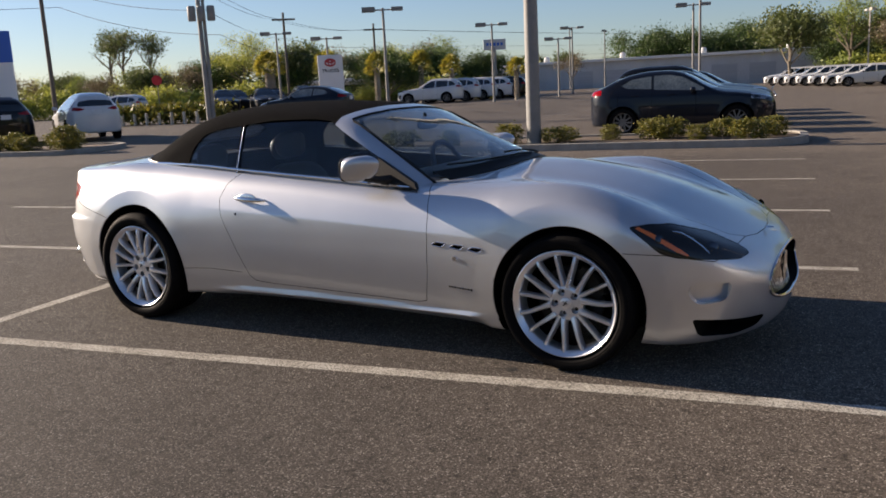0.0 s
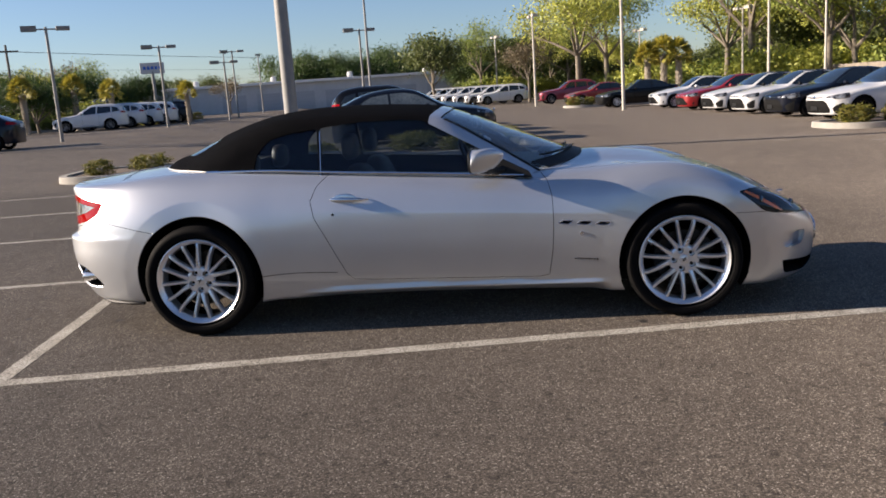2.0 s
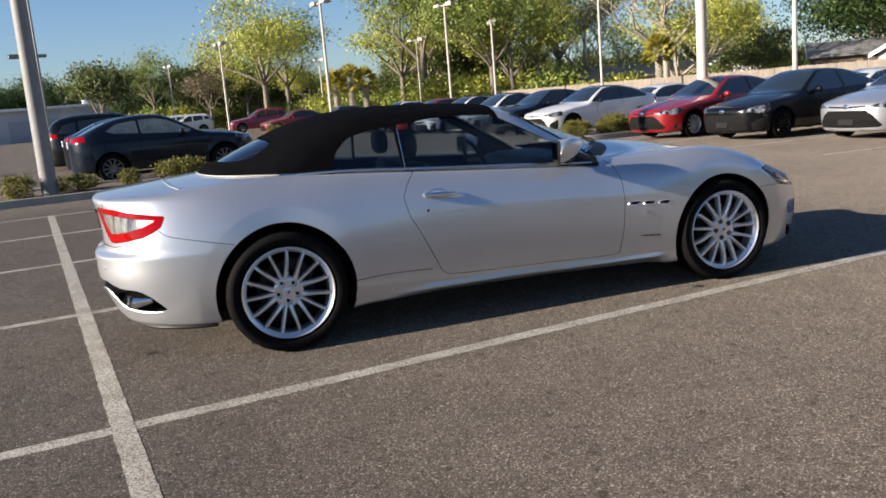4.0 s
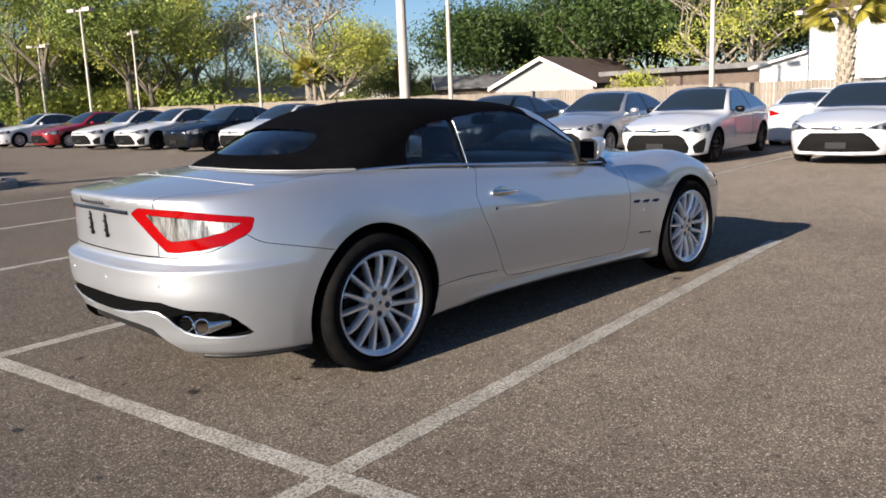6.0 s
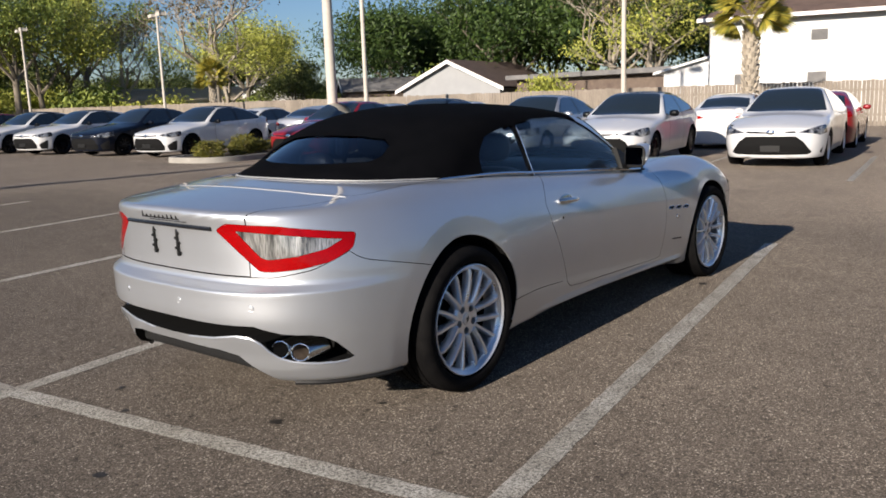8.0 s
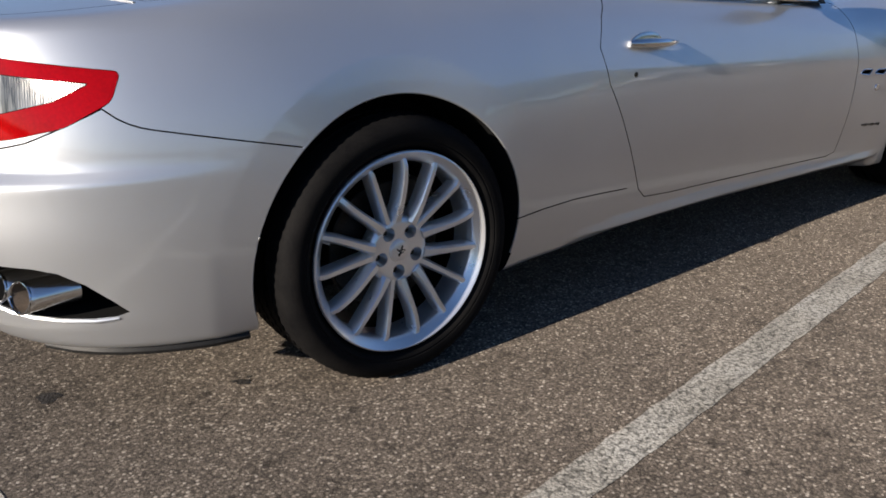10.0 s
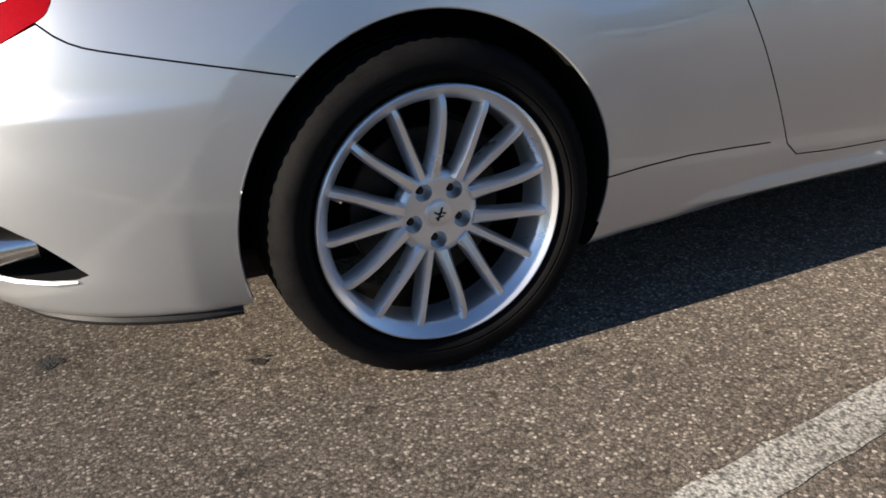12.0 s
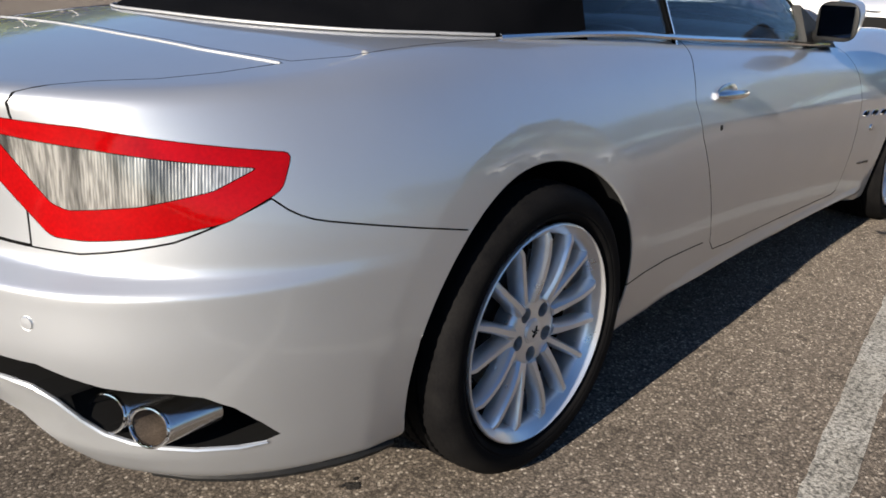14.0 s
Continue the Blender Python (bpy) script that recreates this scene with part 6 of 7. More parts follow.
# light poles -------------------------------------------------------------
def light_pole(x, y, h, heads=2, r=0.1, material=None, turn=0.0, base=False, lean=0.0):
    ob = thing("light_pole", "tall car park light pole with flat box heads", "light pole", pose(x, y, ground_at(x, y), 0, 0, turn), "car park light poles")
    bm = bmesh.new()
    tube(bm, [(0, 0, 0), (0.2 * lean, 0, h * 0.5), (0.4 * lean, 0, h)], [r, r * 0.85, r * 0.7], 12)
    part("shaft", smooth(recalc(bm)), material or pole_grey, ob)
    if base:
        bm = bmesh.new()
        lathe(bm, [(0.001, 0.65), (0.26, 0.65), (0.29, 0.6), (0.29, 0.0)], 20, "z")
        part("footing", smooth(recalc(bm)), concrete, ob)
    bm = bmesh.new()
    tube(bm, [(0.4 * lean, -0.45 if heads > 1 else 0, h - 0.1), (0.4 * lean, 0.45, h - 0.1)], 0.035, 8)
    part("cross_arm", recalc(bm), material or pole_grey, ob)
    for k in range(heads):
        s = 1 if k == 0 else -1
        bm = bmesh.new()
        box(bm, (-0.18, s * 0.42 - 0.0, h - 0.16), (0.18, s * 0.42 + s * 0.58, h + 0.02), 0.03)
        recalc(bm)
        part("lamp_head", bm, material or pole_grey, ob)
    return ob


light_pole(-2.9, 12.55, 11.5, 2, 0.16, pole_grey, 30, False)
light_pole(13.3, 13.95, 11.5, 2, 0.15, pole_white, 20, False)
light_pole(25.0, 24.0, 11.0, 2, 0.11, pole_white, 30, False)
light_pole(29.05, 13.1, 10.0, 2, 0.11, pole_white, 30, False)
for x, y, h, turn in ((-18.8, 31.4, 5.15, -58), (-19.4, 45.0, 4.95, -60), (-19.2, 56.0, 4.35, -62), (-22.1, 66.8, 5.75, -60), (-7.6, 48.7, 5.7, -70), (-32.7, 39.8, 5.2, -50), (-29.5, 41.0, 4.7, -50), (-7.0, 47.8, 9.5, -70), (-28.8, 84.1, 6.8, 10), (-26.8, 90.0, 6.6, 10), (7.4, 36.5, 6.6, 10), (3.6, 54.5, 6.3, 10), (13.7, 73.3, 6.0, 20), (19.7, 61.5, 6.5, 20), (21.8, 50.1, 6.6, -15), (23.6, 38.1, 6.6, -15), (0.4, 84.7, 6.8, 20), (17.4, 47.0, 7.5, 15)):
    light_pole(x, y, h, 2, 0.085, pole_grey if x < 0 else pole_white, turn)


# ---- trees, houses, fence, far buildings ----
def grow_limb(bm, tips, rng, p, d, length, r, depth, spread):
    """A limb that forks; its tips are gathered for the leaves."""
    steps, path, rad = 4, [p.copy()], [r]
    for i in range(steps):
        d = (d + Vector((rng.gauss(0, 0.13), rng.gauss(0, 0.13), rng.gauss(0.03, 0.08)))).normalized()
        p = p + d * (length / steps)
        path.append(p.copy())
        rad.append(r * (1 - 0.38 * (i + 1) / steps))
    tube(bm, path, rad, 5 if depth > 2 else 3, caps=False)
    if depth <= 2:
        tips.append(tuple(p))
        tips.append(tuple(path[2]))
    if depth == 0:
        return
    for k in range(3 if depth > 2 else rng.choice((2, 3))):
        a = rng.uniform(0, 6.28)
        side = Vector((math.cos(a), math.sin(a), rng.uniform(-0.15, 0.45)))
        nd = (d * (1 - spread) + side * spread).normalized()
        grow_limb(bm, tips, rng, path[rng.choice((3, 4))], nd, length * rng.uniform(0.6, 0.82), rad[-1] * 0.72, depth - 1, spread)


def make_tree(name, seed, h, leaf, per, size, clump, trunk_bark, depth=4, spread=0.55, trunk=0.3, label_leaf=""):
    rng = random.Random(seed)
    ob = thing(name, "", "tree")
    bm, tips = bmesh.new(), []
    r0 = h * 0.022
    base = Vector((0, 0, -0.3))
    top = Vector((rng.uniform(-0.3, 0.3), rng.uniform(-0.3, 0.3), h * trunk))
    tube(bm, [base, base.lerp(top, 0.5), top], [r0 * 1.35, r0, r0 * 0.9], 9, caps=False)
    for k in range(4):
        a = 6.28 * k / 4 + rng.uniform(-0.5, 0.5)
        grow_limb(bm, tips, rng, top * rng.uniform(0.8, 1.0), Vector((math.cos(a) * 0.75, math.sin(a) * 0.75, rng.uniform(0.6, 1.1))).normalized(), h * 0.27, r0 * 0.6, depth - 1, spread)
    grow_limb(bm, tips, rng, top, Vector((0, 0, 1)), h * 0.3, r0 * 0.7, depth - 1, spread)
    part("trunk", smooth(recalc(bm), 60), trunk_bark, ob)
    if leaf:
        part("crown", leaves_mesh(tips, size, seed, per, clump, 0.7, 3), leaf, ob)
    return ob


def make_palm(seed, h=4.15):
    rng = random.Random(seed)
    ob = thing("palm_tree", "", "palm tree")
    bm = bmesh.new()
    path = [(0.03 * math.sin(i), 0.03 * math.cos(i * 1.3), h * i / 9 - 0.2 * (i == 0)) for i in range(10)]
    tube(bm, path, [0.26, 0.24, 0.22, 0.22, 0.23, 0.24, 0.25, 0.25, 0.24, 0.16], 12)
    # old leaf bases criss-cross the trunk
    for i in range(130):
        a, z = i * 2.4, 0.3 + (h - 0.5) * i / 130
        m = Matrix.Translation((0.23 * math.cos(a), 0.23 * math.sin(a), z)) @ pose(0, 0, 0, 0, 0, math.degrees(a)) @ pose(0, 0, 0, 0, 28, 0)
        box(bm, (-0.02, -0.05, -0.02), (0.05, 0.05, 0.16), 0.0, m)
    part("trunk", recalc(bm), bark_pale, ob)
    bm = bmesh.new()
    for k in range(46):
        a = k * 2.4 + rng.uniform(-0.2, 0.2)
        el = radians(82 - 108 * (k / 46))
        d = Vector((math.cos(a) * math.cos(el), math.sin(a) * math.cos(el), math.sin(el)))
        side = d.cross(Vector((0, 0, 1))).normalized()
        side = Matrix.Rotation(rng.uniform(-1.1, 1.1), 3, d) @ side
        p0 = Vector((0, 0, h - 0.05 + 0.4 * (1 - k / 46)))
        L = rng.uniform(1.2, 1.5)
        c = p0 + d * L * 0.55
        for j in range(23):
            t = (j - 11) / 11
            dd = (d * math.cos(t * 1.25) + side * math.sin(t * 1.25) + Vector((0, 0, -0.12))).normalized()
            ln = 0.62 * L * (1 - 0.25 * abs(t))
            w = dd.cross(d).cross(dd)
            w = (side if w.length < 1e-4 else w.normalized()) * 0.032
            tip = c + dd * ln + Vector((0, 0, -0.14 * ln))
            v = [bm.verts.new(q) for q in (c - w, c + dd * ln * 0.5 - w * 1.2, tip, c + dd * ln * 0.5 + w * 1.2, c + w)]
            bm.faces.new(v)
        s = side * 0.012
        v = [bm.verts.new(q) for q in (p0 - s, p0 + s, c + s * 0.6, c - s * 0.6)]
        bm.faces.new(v)
    part("fronds", bm, leaf_palm, ob)
    return ob


oaks = [make_tree("oak_tree", 31, 12, leaf_oak, 70, 0.16, 0.95, bark, 4, 0.6, 0.14), make_tree("oak_tree", 32, 12, leaf_oak, 70, 0.16, 1.0, bark, 4, 0.6, 0.18)]
thickets = [make_tree("thicket", 33, 4.5, leaf_fresh, 44, 0.18, 0.7, bark, 3, 0.65, 0.06), make_tree("thicket", 34, 4.2, leaf_spring, 40, 0.17, 0.7, bark, 3, 0.65, 0.06)]
belts = [make_tree("belt_tree", 35, 9, leaf_dark, 9, 0.5, 1.0, bark, 3, 0.6, 0.15)]
springs = [make_tree("spring_tree", 41, 11, leaf_spring, 26, 0.13, 0.6, bark, 4, 0.5, 0.35), make_tree("spring_tree", 42, 11, leaf_spring, 32, 0.13, 0.65, bark, 4, 0.6, 0.3), make_tree("spring_tree", 43, 11, leaf_fresh, 30, 0.14, 0.7, bark, 4, 0.45, 0.4)]
darks = [make_tree("dark_tree", 51, 9, leaf_dark, 26, 0.21, 0.75, bark, 4, 0.55, 0.25), make_tree("dark_tree", 52, 9, leaf_dark, 26, 0.21, 0.8, bark, 4, 0.5, 0.3)]
bares = [make_tree("bare_tree", 61, 11, leaf_dry, 2, 0.12, 0.5, bark_pale, 5, 0.5, 0.28), make_tree("bare_tree", 62, 10, leaf_spring, 4, 0.13, 0.5, bark_pale, 5, 0.6, 0.2)]
pines = [make_tree("pine_tree", 71, 12, leaf_dark, 30, 0.16, 0.4, bark, 3, 0.6, 0.62)]
saplings = [make_tree("small_tree", 81, 6, leaf_dry, 7, 0.12, 0.45, bark, 4, 0.4, 0.35)]
palms = [make_palm(91)]
LABELS = {"thicket": "leafy undergrowth of young trees along the fence", "belt_tree": "dark broad tree added out of view round the car park, for reflections", "oak_tree": "broad dense green oak beyond the fence", "spring_tree": "tall airy tree with fresh yellow-green leaves", "dark_tree": "dark green tree in the far belt", "bare_tree": "pale-barked tree with nearly bare limbs", "pine_tree": "tall dark pine with clumped crown", "small_tree": "small thin tree with sparse brownish leaves", "palm_tree": "palm tree with yellowing fan fronds"}


def tree(protos, x, y, s, k, sz=None):
    name = protos[0].name.split(".")[0]
    m = Matrix.Translation((x, y, ground_at(x, y))) @ pose(0, 0, 0, 0, 0, (k * 67) % 360) @ Matrix.Diagonal((s, s, sz or s, 1))
    plant(protos, k, m, LABELS[name], "palm tree" if name == "palm_tree" else "tree", name.replace("_", " ") + "s")


def polar(az, d):
    return d * math.cos(radians(az)), -4 + d * math.sin(radians(az))


rng = random.Random(5)
k = 0
# belt behind the fence
for az in np.arange(28, 44.2, 2.7):
    d = 78 + rng.uniform(-5, 8)
    tree(oaks, *polar(az, d), 1.2 + rng.uniform(-0.1, 0.2), k)
    k += 1
for az in np.arange(2, 28, 4.2):
    tree(oaks if k % 3 else springs, *polar(az, 72 + rng.uniform(-4, 8)), 1.15 + rng.uniform(-0.1, 0.15), k)
    k += 1
for az in np.arange(51.2, 85, 1.55):
    d = 76 + rng.uniform(-9, 12)
    if 55.5 < az < 63.5 or 75.8 < az < 80.4:
        continue
    tree(springs if k % 7 else darks, *polar(az, d), (0.72 if az < 56 else 1.08 if az < 76 else 0.84) + rng.uniform(-0.2, 0.2), k)
    k += 1
for az in np.arange(44.5, 90, 1.9):
    tree(darks, *polar(az, 100 + rng.uniform(-6, 8)), 0.5 if az < 51 else 0.62 if 55 < az < 64 else 0.55 if 75 < az < 81 else 0.85 + rng.uniform(-0.15, 0.2), k)
    k += 1
for az, d, s in ((56.6, 62, 1.2), (56.0, 64, 0.95), (29.5, 62, 1.1), (27.2, 60, 1.05), (62, 74, 0.95), (59.5, 80, 0.9), (72.5, 84, 1.0)):
    tree(bares, *polar(az, d), s, k)
    k += 1
for az in (82, 85, 88.5, 91, 94):
    tree(darks if k % 2 else springs, *polar(az, 96 + rng.uniform(-8, 6)), 0.74 + rng.uniform(-0.08, 0.15), k)
    k += 1
for az in np.arange(20, 92, 1.7):
    tree(thickets, *polar(az, 70 + rng.uniform(-4, 14) + (18 if az > 82 else 0)), (0.62 if 45 < az < 64 else 0.75 if az > 75 else 1.0) + rng.uniform(-0.15, 0.3), k)
    k += 1
for az in np.arange(113, 152, 1.7):
    tree(thickets[1:], *polar(az, 74 + rng.uniform(-6, 10)), 0.62 + rng.uniform(-0.15, 0.25), k)
    k += 1
# a far ring out of view, added to be mirrored in the paint
for az in np.arange(153, 361, 3.0):
    tree(belts, *polar(az, 118 + rng.uniform(-8, 16)), 0.95 + rng.uniform(-0.2, 0.25), k)
    k += 1
for az in np.arange(80.5, 92, 1.9):
    tree(oaks, *polar(az, 112 + rng.uniform(-4, 6)), 0.62 + rng.uniform(-0.08, 0.1), k)
    k += 1
# the belt goes on unseen beyond the row of cars, darkening the flank's reflection
for az in np.arange(-62, 1, 4.5):
    tree(darks, *polar(az, 60 + rng.uniform(-5, 5)), 1.35 + rng.uniform(-0.15, 0.2), k)
    k += 1
# the far woods close the horizon under the crowns
wood_spots = []
for az in np.arange(18, 206, 0.16):
    high = 2.6 + 1.1 * math.sin(az * 0.9) + 0.8 * math.sin(az * 2.3 + 1) + 0.5 * math.sin(az * 5.1)
    if az > 108:
        high = 3.6 + 0.9 * high * 0.6
    d = 150 + 8 * math.sin(az * 0.7) if az > 90 else 122 + 5 * math.sin(az * 0.7)
    for z in np.arange(0.3, max(1.4, high), 0.75):
        wood_spots.append((*polar(az + rng.uniform(-0.1, 0.1), d + rng.uniform(-2, 2)), z - 0.4))
woods = thing("far_woods", "dark green undergrowth along the horizon", "undergrowth", kind="stuff")
part("foliage", leaves_mesh(wood_spots, 0.55, 77, 7, 0.6, 0.8, 3), leaf_dark, woods)
# behind the long shed, lower to the left
for az in np.arange(91, 105, 1.6):
    tree(oaks if k % 2 else darks, *polar(az, 132 + rng.uniform(-4, 8)), 0.85 + rng.uniform(-0.1, 0.12), k)
    k += 1
for az in np.arange(104, 118, 2.6):
    tree(darks, *polar(az, 165 + rng.uniform(-10, 15)), 0.75 + rng.uniform(-0.1, 0.12), k)
    k += 1
for az in np.arange(117, 153, 1.3):
    tree((springs, saplings, springs, darks)[k % 4], *polar(az, 82 + rng.uniform(-8, 14)), ((0.56, 0.95, 0.58, 0.68)[k % 4] + rng.uniform(-0.06, 0.1)) * (0.68 if az > 132 else 0.9), k)
    k += 1
for x, y, s in ((-32.2, 52.5, 0.44), (-35.0, 64.0, 0.5), (-30.5, 66.0, 0.48), (-39.0, 61.0, 0.5), (-47.0, 58.0, 0.5), (-53.0, 54.0, 0.48)):
    tree(oaks, x, y, s, k)
    k += 1
for x, y, s in ((-90, 76, 0.8), (-95, 78, 0.84), (-86, 77, 0.76)):
    tree(pines, x, y, s, k)
    k += 1
tree(thickets[1:], 38.5, 22.6, 0.62, k, 0.98)
k += 1
for x, y, s in ((3.6, 76.0, 1.0), (-30.0, 88.0, 0.7)):
    tree(saplings, x, y, s, k)
    k += 1
for x, y, s in ((28.2, 7.6, 1.0), (32.1, 45.4, 0.85), (13.9, 56.4, 0.74), (12.9, 56.7, 0.78), (11.8, 57.0, 0.72), (-25.9, 51.3, 0.6), (-19.5, 48.8, 0.5), (-31.0, 49.0, 0.68), (-33.5, 46.5, 0.72), (-36.5, 50.0, 0.75), (-29.5, 53.0, 0.7), (-39.0, 46.0, 0.78), (-42.0, 50.0, 0.8)):
    tree(palms, x, y, s, k)
    k += 1

# wooden fence -------------------------------------------------------------
fence_wood = varied(mat("fence_wood", (0.26, 0.22, 0.175), 0.9), (0.16, 0.135, 0.108), (0.3, 0.255, 0.205), 2.2, stretch=(1, 1, 0.15), fine=30, bump=0.3, bump_scale=40)
fence = thing("wooden_fence", "weathered upright-board wooden fence along the car park", "fence", kind="structure")
for j in range(43):
    bm = bmesh.new()
    for i in range(16):
        v = -24 + 2.42 * j + 0.15 * i
        z0 = ground_z(34.4)
        top = 1.83 + rng.uniform(-0.025, 0.025)
        p = lot(34.4 + rng.uniform(-0.008, 0.008), v, 0) * 1.0
        m = Matrix.Translation((p.x, p.y, z0)) @ pose(0, 0, 0, 0, 0, 8.4)
        box(bm, (-0.01, -0.068, -0.02), (0.01, 0.068, top), 0.0, m)
    for zr in (0.4, 1.4):
        p = lot(34.44, -24 + 2.42 * j + 1.13, 0)
        box(bm, (-0.02, -1.21, zr), (0.02, 1.21, zr + 0.09), 0.0, Matrix.Translation((p.x, p.y, z0)) @ pose(0, 0, 0, 0, 0, 8.4))
    part("fence_panel", bm, fence_wood, fence)

# houses -------------------------------------------------------------------
white_wall = varied(mat("white_render", (0.75, 0.74, 0.71), 0.85), (0.62, 0.62, 0.6), (0.72, 0.72, 0.7), 1.2, fine=30, bump=0.1, bump_scale=60)
grey_white_wall = varied(mat("greyed_render", (0.5, 0.5, 0.49), 0.85), (0.27, 0.275, 0.278), (0.33, 0.335, 0.338), 1.2, fine=30, bump=0.1, bump_scale=60)
brown_roof = varied(mat("brown_shingle", (0.12, 0.075, 0.055), 0.9), (0.07, 0.046, 0.038), (0.14, 0.095, 0.075), 1.5, fine=22, bump=0.5, bump_scale=18, stretch=(1, 1, 2))
grey_roof = varied(mat("grey_shingle", (0.16, 0.16, 0.16), 0.9), (0.1, 0.1, 0.1), (0.23, 0.22, 0.21), 1.5, fine=22, bump=0.4, bump_scale=18)
tan_roof = varied(mat("tan_roof", (0.4, 0.33, 0.24), 0.9), (0.33, 0.27, 0.19), (0.48, 0.4, 0.3), 1.0, fine=14)
brown_wall = varied(mat("brown_boards", (0.12, 0.09, 0.07), 0.9), (0.085, 0.06, 0.05), (0.17, 0.13, 0.1), 2, fine=20)
white_trim = mat("white_trim", (0.75, 0.74, 0.71), 0.6)


def gable_house(label, x, y, heading, wide, deep, eave, peak, wall, roof, base=-0.5):
    """The gable end faces -x of its own axes; heading turns it."""
    ob = thing("house", label, "house", pose(x, y, 0, 0, 0, heading))
    bm = bmesh.new()
    h = wide / 2
    sec = [(-h, base), (h, base), (h, eave), (0, peak), (-h, eave)]
    a = [bm.verts.new((0, p, q)) for p, q in sec]
    b = [bm.verts.new((deep, p, q)) for p, q in sec]
    bm.faces.new(a)
    bm.faces.new(b[::-1])
    for i in range(5):
        bm.faces.new((a[i], b[i], b[(i + 1) % 5], a[(i + 1) % 5]))
    part("wall", recalc(bm), wall, ob)
    slope = (peak - eave) / h
    for s in (-1, 1):
        bm = bmesh.new()
        o = 0.45
        pts = [(0, peak + 0.05), (s * (h + o), eave - o * slope + 0.05)]
        vs = []
        for dz in (0.0, 0.16):
            for xx in (-0.4, deep + 0.4):
                for p, q in pts:
                    vs.append(bm.verts.new((xx, p, q + dz)))
        for f in ((0, 1, 3, 2), (4, 6, 7, 5), (0, 4, 5, 1), (2, 3, 7, 6), (1, 5, 7, 3), (0, 2, 6, 4)):
            bm.faces.new([vs[i] for i in f])
        part("roof", recalc(bm), roof, ob)
        bm = bmesh.new()
        vs = []
        for dz in (-0.16, 0.12):
            for xx in (-0.46, -0.41):
                for p, q in pts:
                    vs.append(bm.verts.new((xx, p, q + dz)))
        for f in ((0, 1, 3, 2), (4, 6, 7, 5), (0, 4, 5, 1), (2, 3, 7, 6), (1, 5, 7, 3), (0, 2, 6, 4)):
            bm.faces.new([vs[i] for i in f])
        part("barge_board", recalc(bm), white_trim, ob)
    return ob


gable_house("white rendered bungalow with brown shingle roof behind the fence", 47.8, 37.2, 12, 8.3, 13, 1.9, 3.85, grey_white_wall, brown_roof)
gable_house("small white house with dark grey roof among trees", 45.0, 54.2, 60, 5.0, 9, 2.0, 3.1, white_wall, grey_roof)
gable_house("low house with grey roof half hidden by trees", 49.0, 50.0, -40, 6.0, 12, 2.0, 2.9, brown_wall, grey_roof)
gable_house("low house with tan roof behind the fence", 34.0, 64.0, -25, 7.0, 12, 1.7, 2.6, white_wall, tan_roof)

shed_ob = thing("low_building", "long low brown building with flat grey roof", "building", pose(48.5, 31.5, 0, 0, 0, 0))
d = Vector((44.6 - 48.5, 17.5 - 31.5, 0))
turn = math.degrees(math.atan2(d.y, d.x))
bm = bmesh.new()
box(bm, (0, 0, -0.5), (d.length, 5.0, 2.3), 0.0, pose(0, 0, 0, 0, 0, turn))
part("wall", bm, brown_wall, shed_ob)
bm = bmesh.new()
box(bm, (-0.5, -0.7, 2.3), (d.length + 0.4, 5.5, 2.62), 0.03, pose(0, 0, 0, 0, 0, turn))
part("roof", bm, grey_roof, shed_ob)
villa = thing("white_building", "white two-storey building with brown shingle roof", "building", pose(38.9, 13.4, 0, 0, 0, 0))
turn = math.degrees(math.atan2(-26.0, 5.6))
rot = pose(0, 0, 0, 0, 0, turn)
bm = bmesh.new()
box(bm, (0, 0, -0.5), (27, 12, 4.5), 0.0, rot)
part("wall", bm, white_wall, villa)
bm = bmesh.new()
ring_lo = [(-0.5, -0.6, 4.5), (27.5, -0.6, 4.5), (27.5, 12.6, 4.5), (-0.5, 12.6, 4.5)]
ring_md = [(x, y, 4.72) for x, y, z in ring_lo]
ring_hi = [(5.5, 6.0, 7.4), (21.5, 6.0, 7.4)]
A = [bm.verts.new(rot @ Vector(p)) for p in ring_lo]
B = [bm.verts.new(rot @ Vector(p)) for p in ring_md]
C = [bm.verts.new(rot @ Vector(p)) for p in ring_hi]
bm.faces.new(A[::-1])
for i in range(4):
    bm.faces.new((A[i], A[(i + 1) % 4], B[(i + 1) % 4], B[i]))
bm.faces.new((B[0], B[1], C[1], C[0]))
bm.faces.new((B[1], B[2], C[1]))
bm.faces.new((B[2], B[3], C[0], C[1]))
bm.faces.new((B[3], B[0], C[0]))
part("roof", recalc(bm), brown_roof, villa)
bm = bmesh.new()
box(bm, (-0.52, -0.66, 4.5), (27.52, -0.6, 4.68), 0.0, rot)
part("fascia", bm, white_trim, villa)
for x0, z0, w in ((4.7, 3.38, 0.72), (4.6, 1.4, 0.82), (1.26, 1.42, 0.5), (10.5, 3.38, 0.72)):
    wv = bmesh.new()
    box(wv, (x0, -0.03, z0), (x0 + w, 0.05, z0 + 0.5), 0.0, rot)
    lou = part("louvre", wv, grey_roof, villa, "grey louvred vent")
    for i in range(4):
        sb = bmesh.new()
        box(sb, (x0 + 0.03, -0.06, z0 + 0.05 + 0.11 * i), (x0 + w - 0.03, -0.03, z0 + 0.12 + 0.11 * i), 0.0, rot)
        part("slat", sb, grey_roof, lou)
bm = bmesh.new()
v8 = [rot @ Vector(p) for p in ((-2.3, 0.3, -0.5), (0, 0.3, -0.5), (0, 0.3, 2.75), (-2.3, 0.3, 2.15), (-2.3, 6, -0.5), (0, 6, -0.5), (0, 6, 2.75), (-2.3, 6, 2.15))]
vv = [bm.verts.new(p) for p in v8]
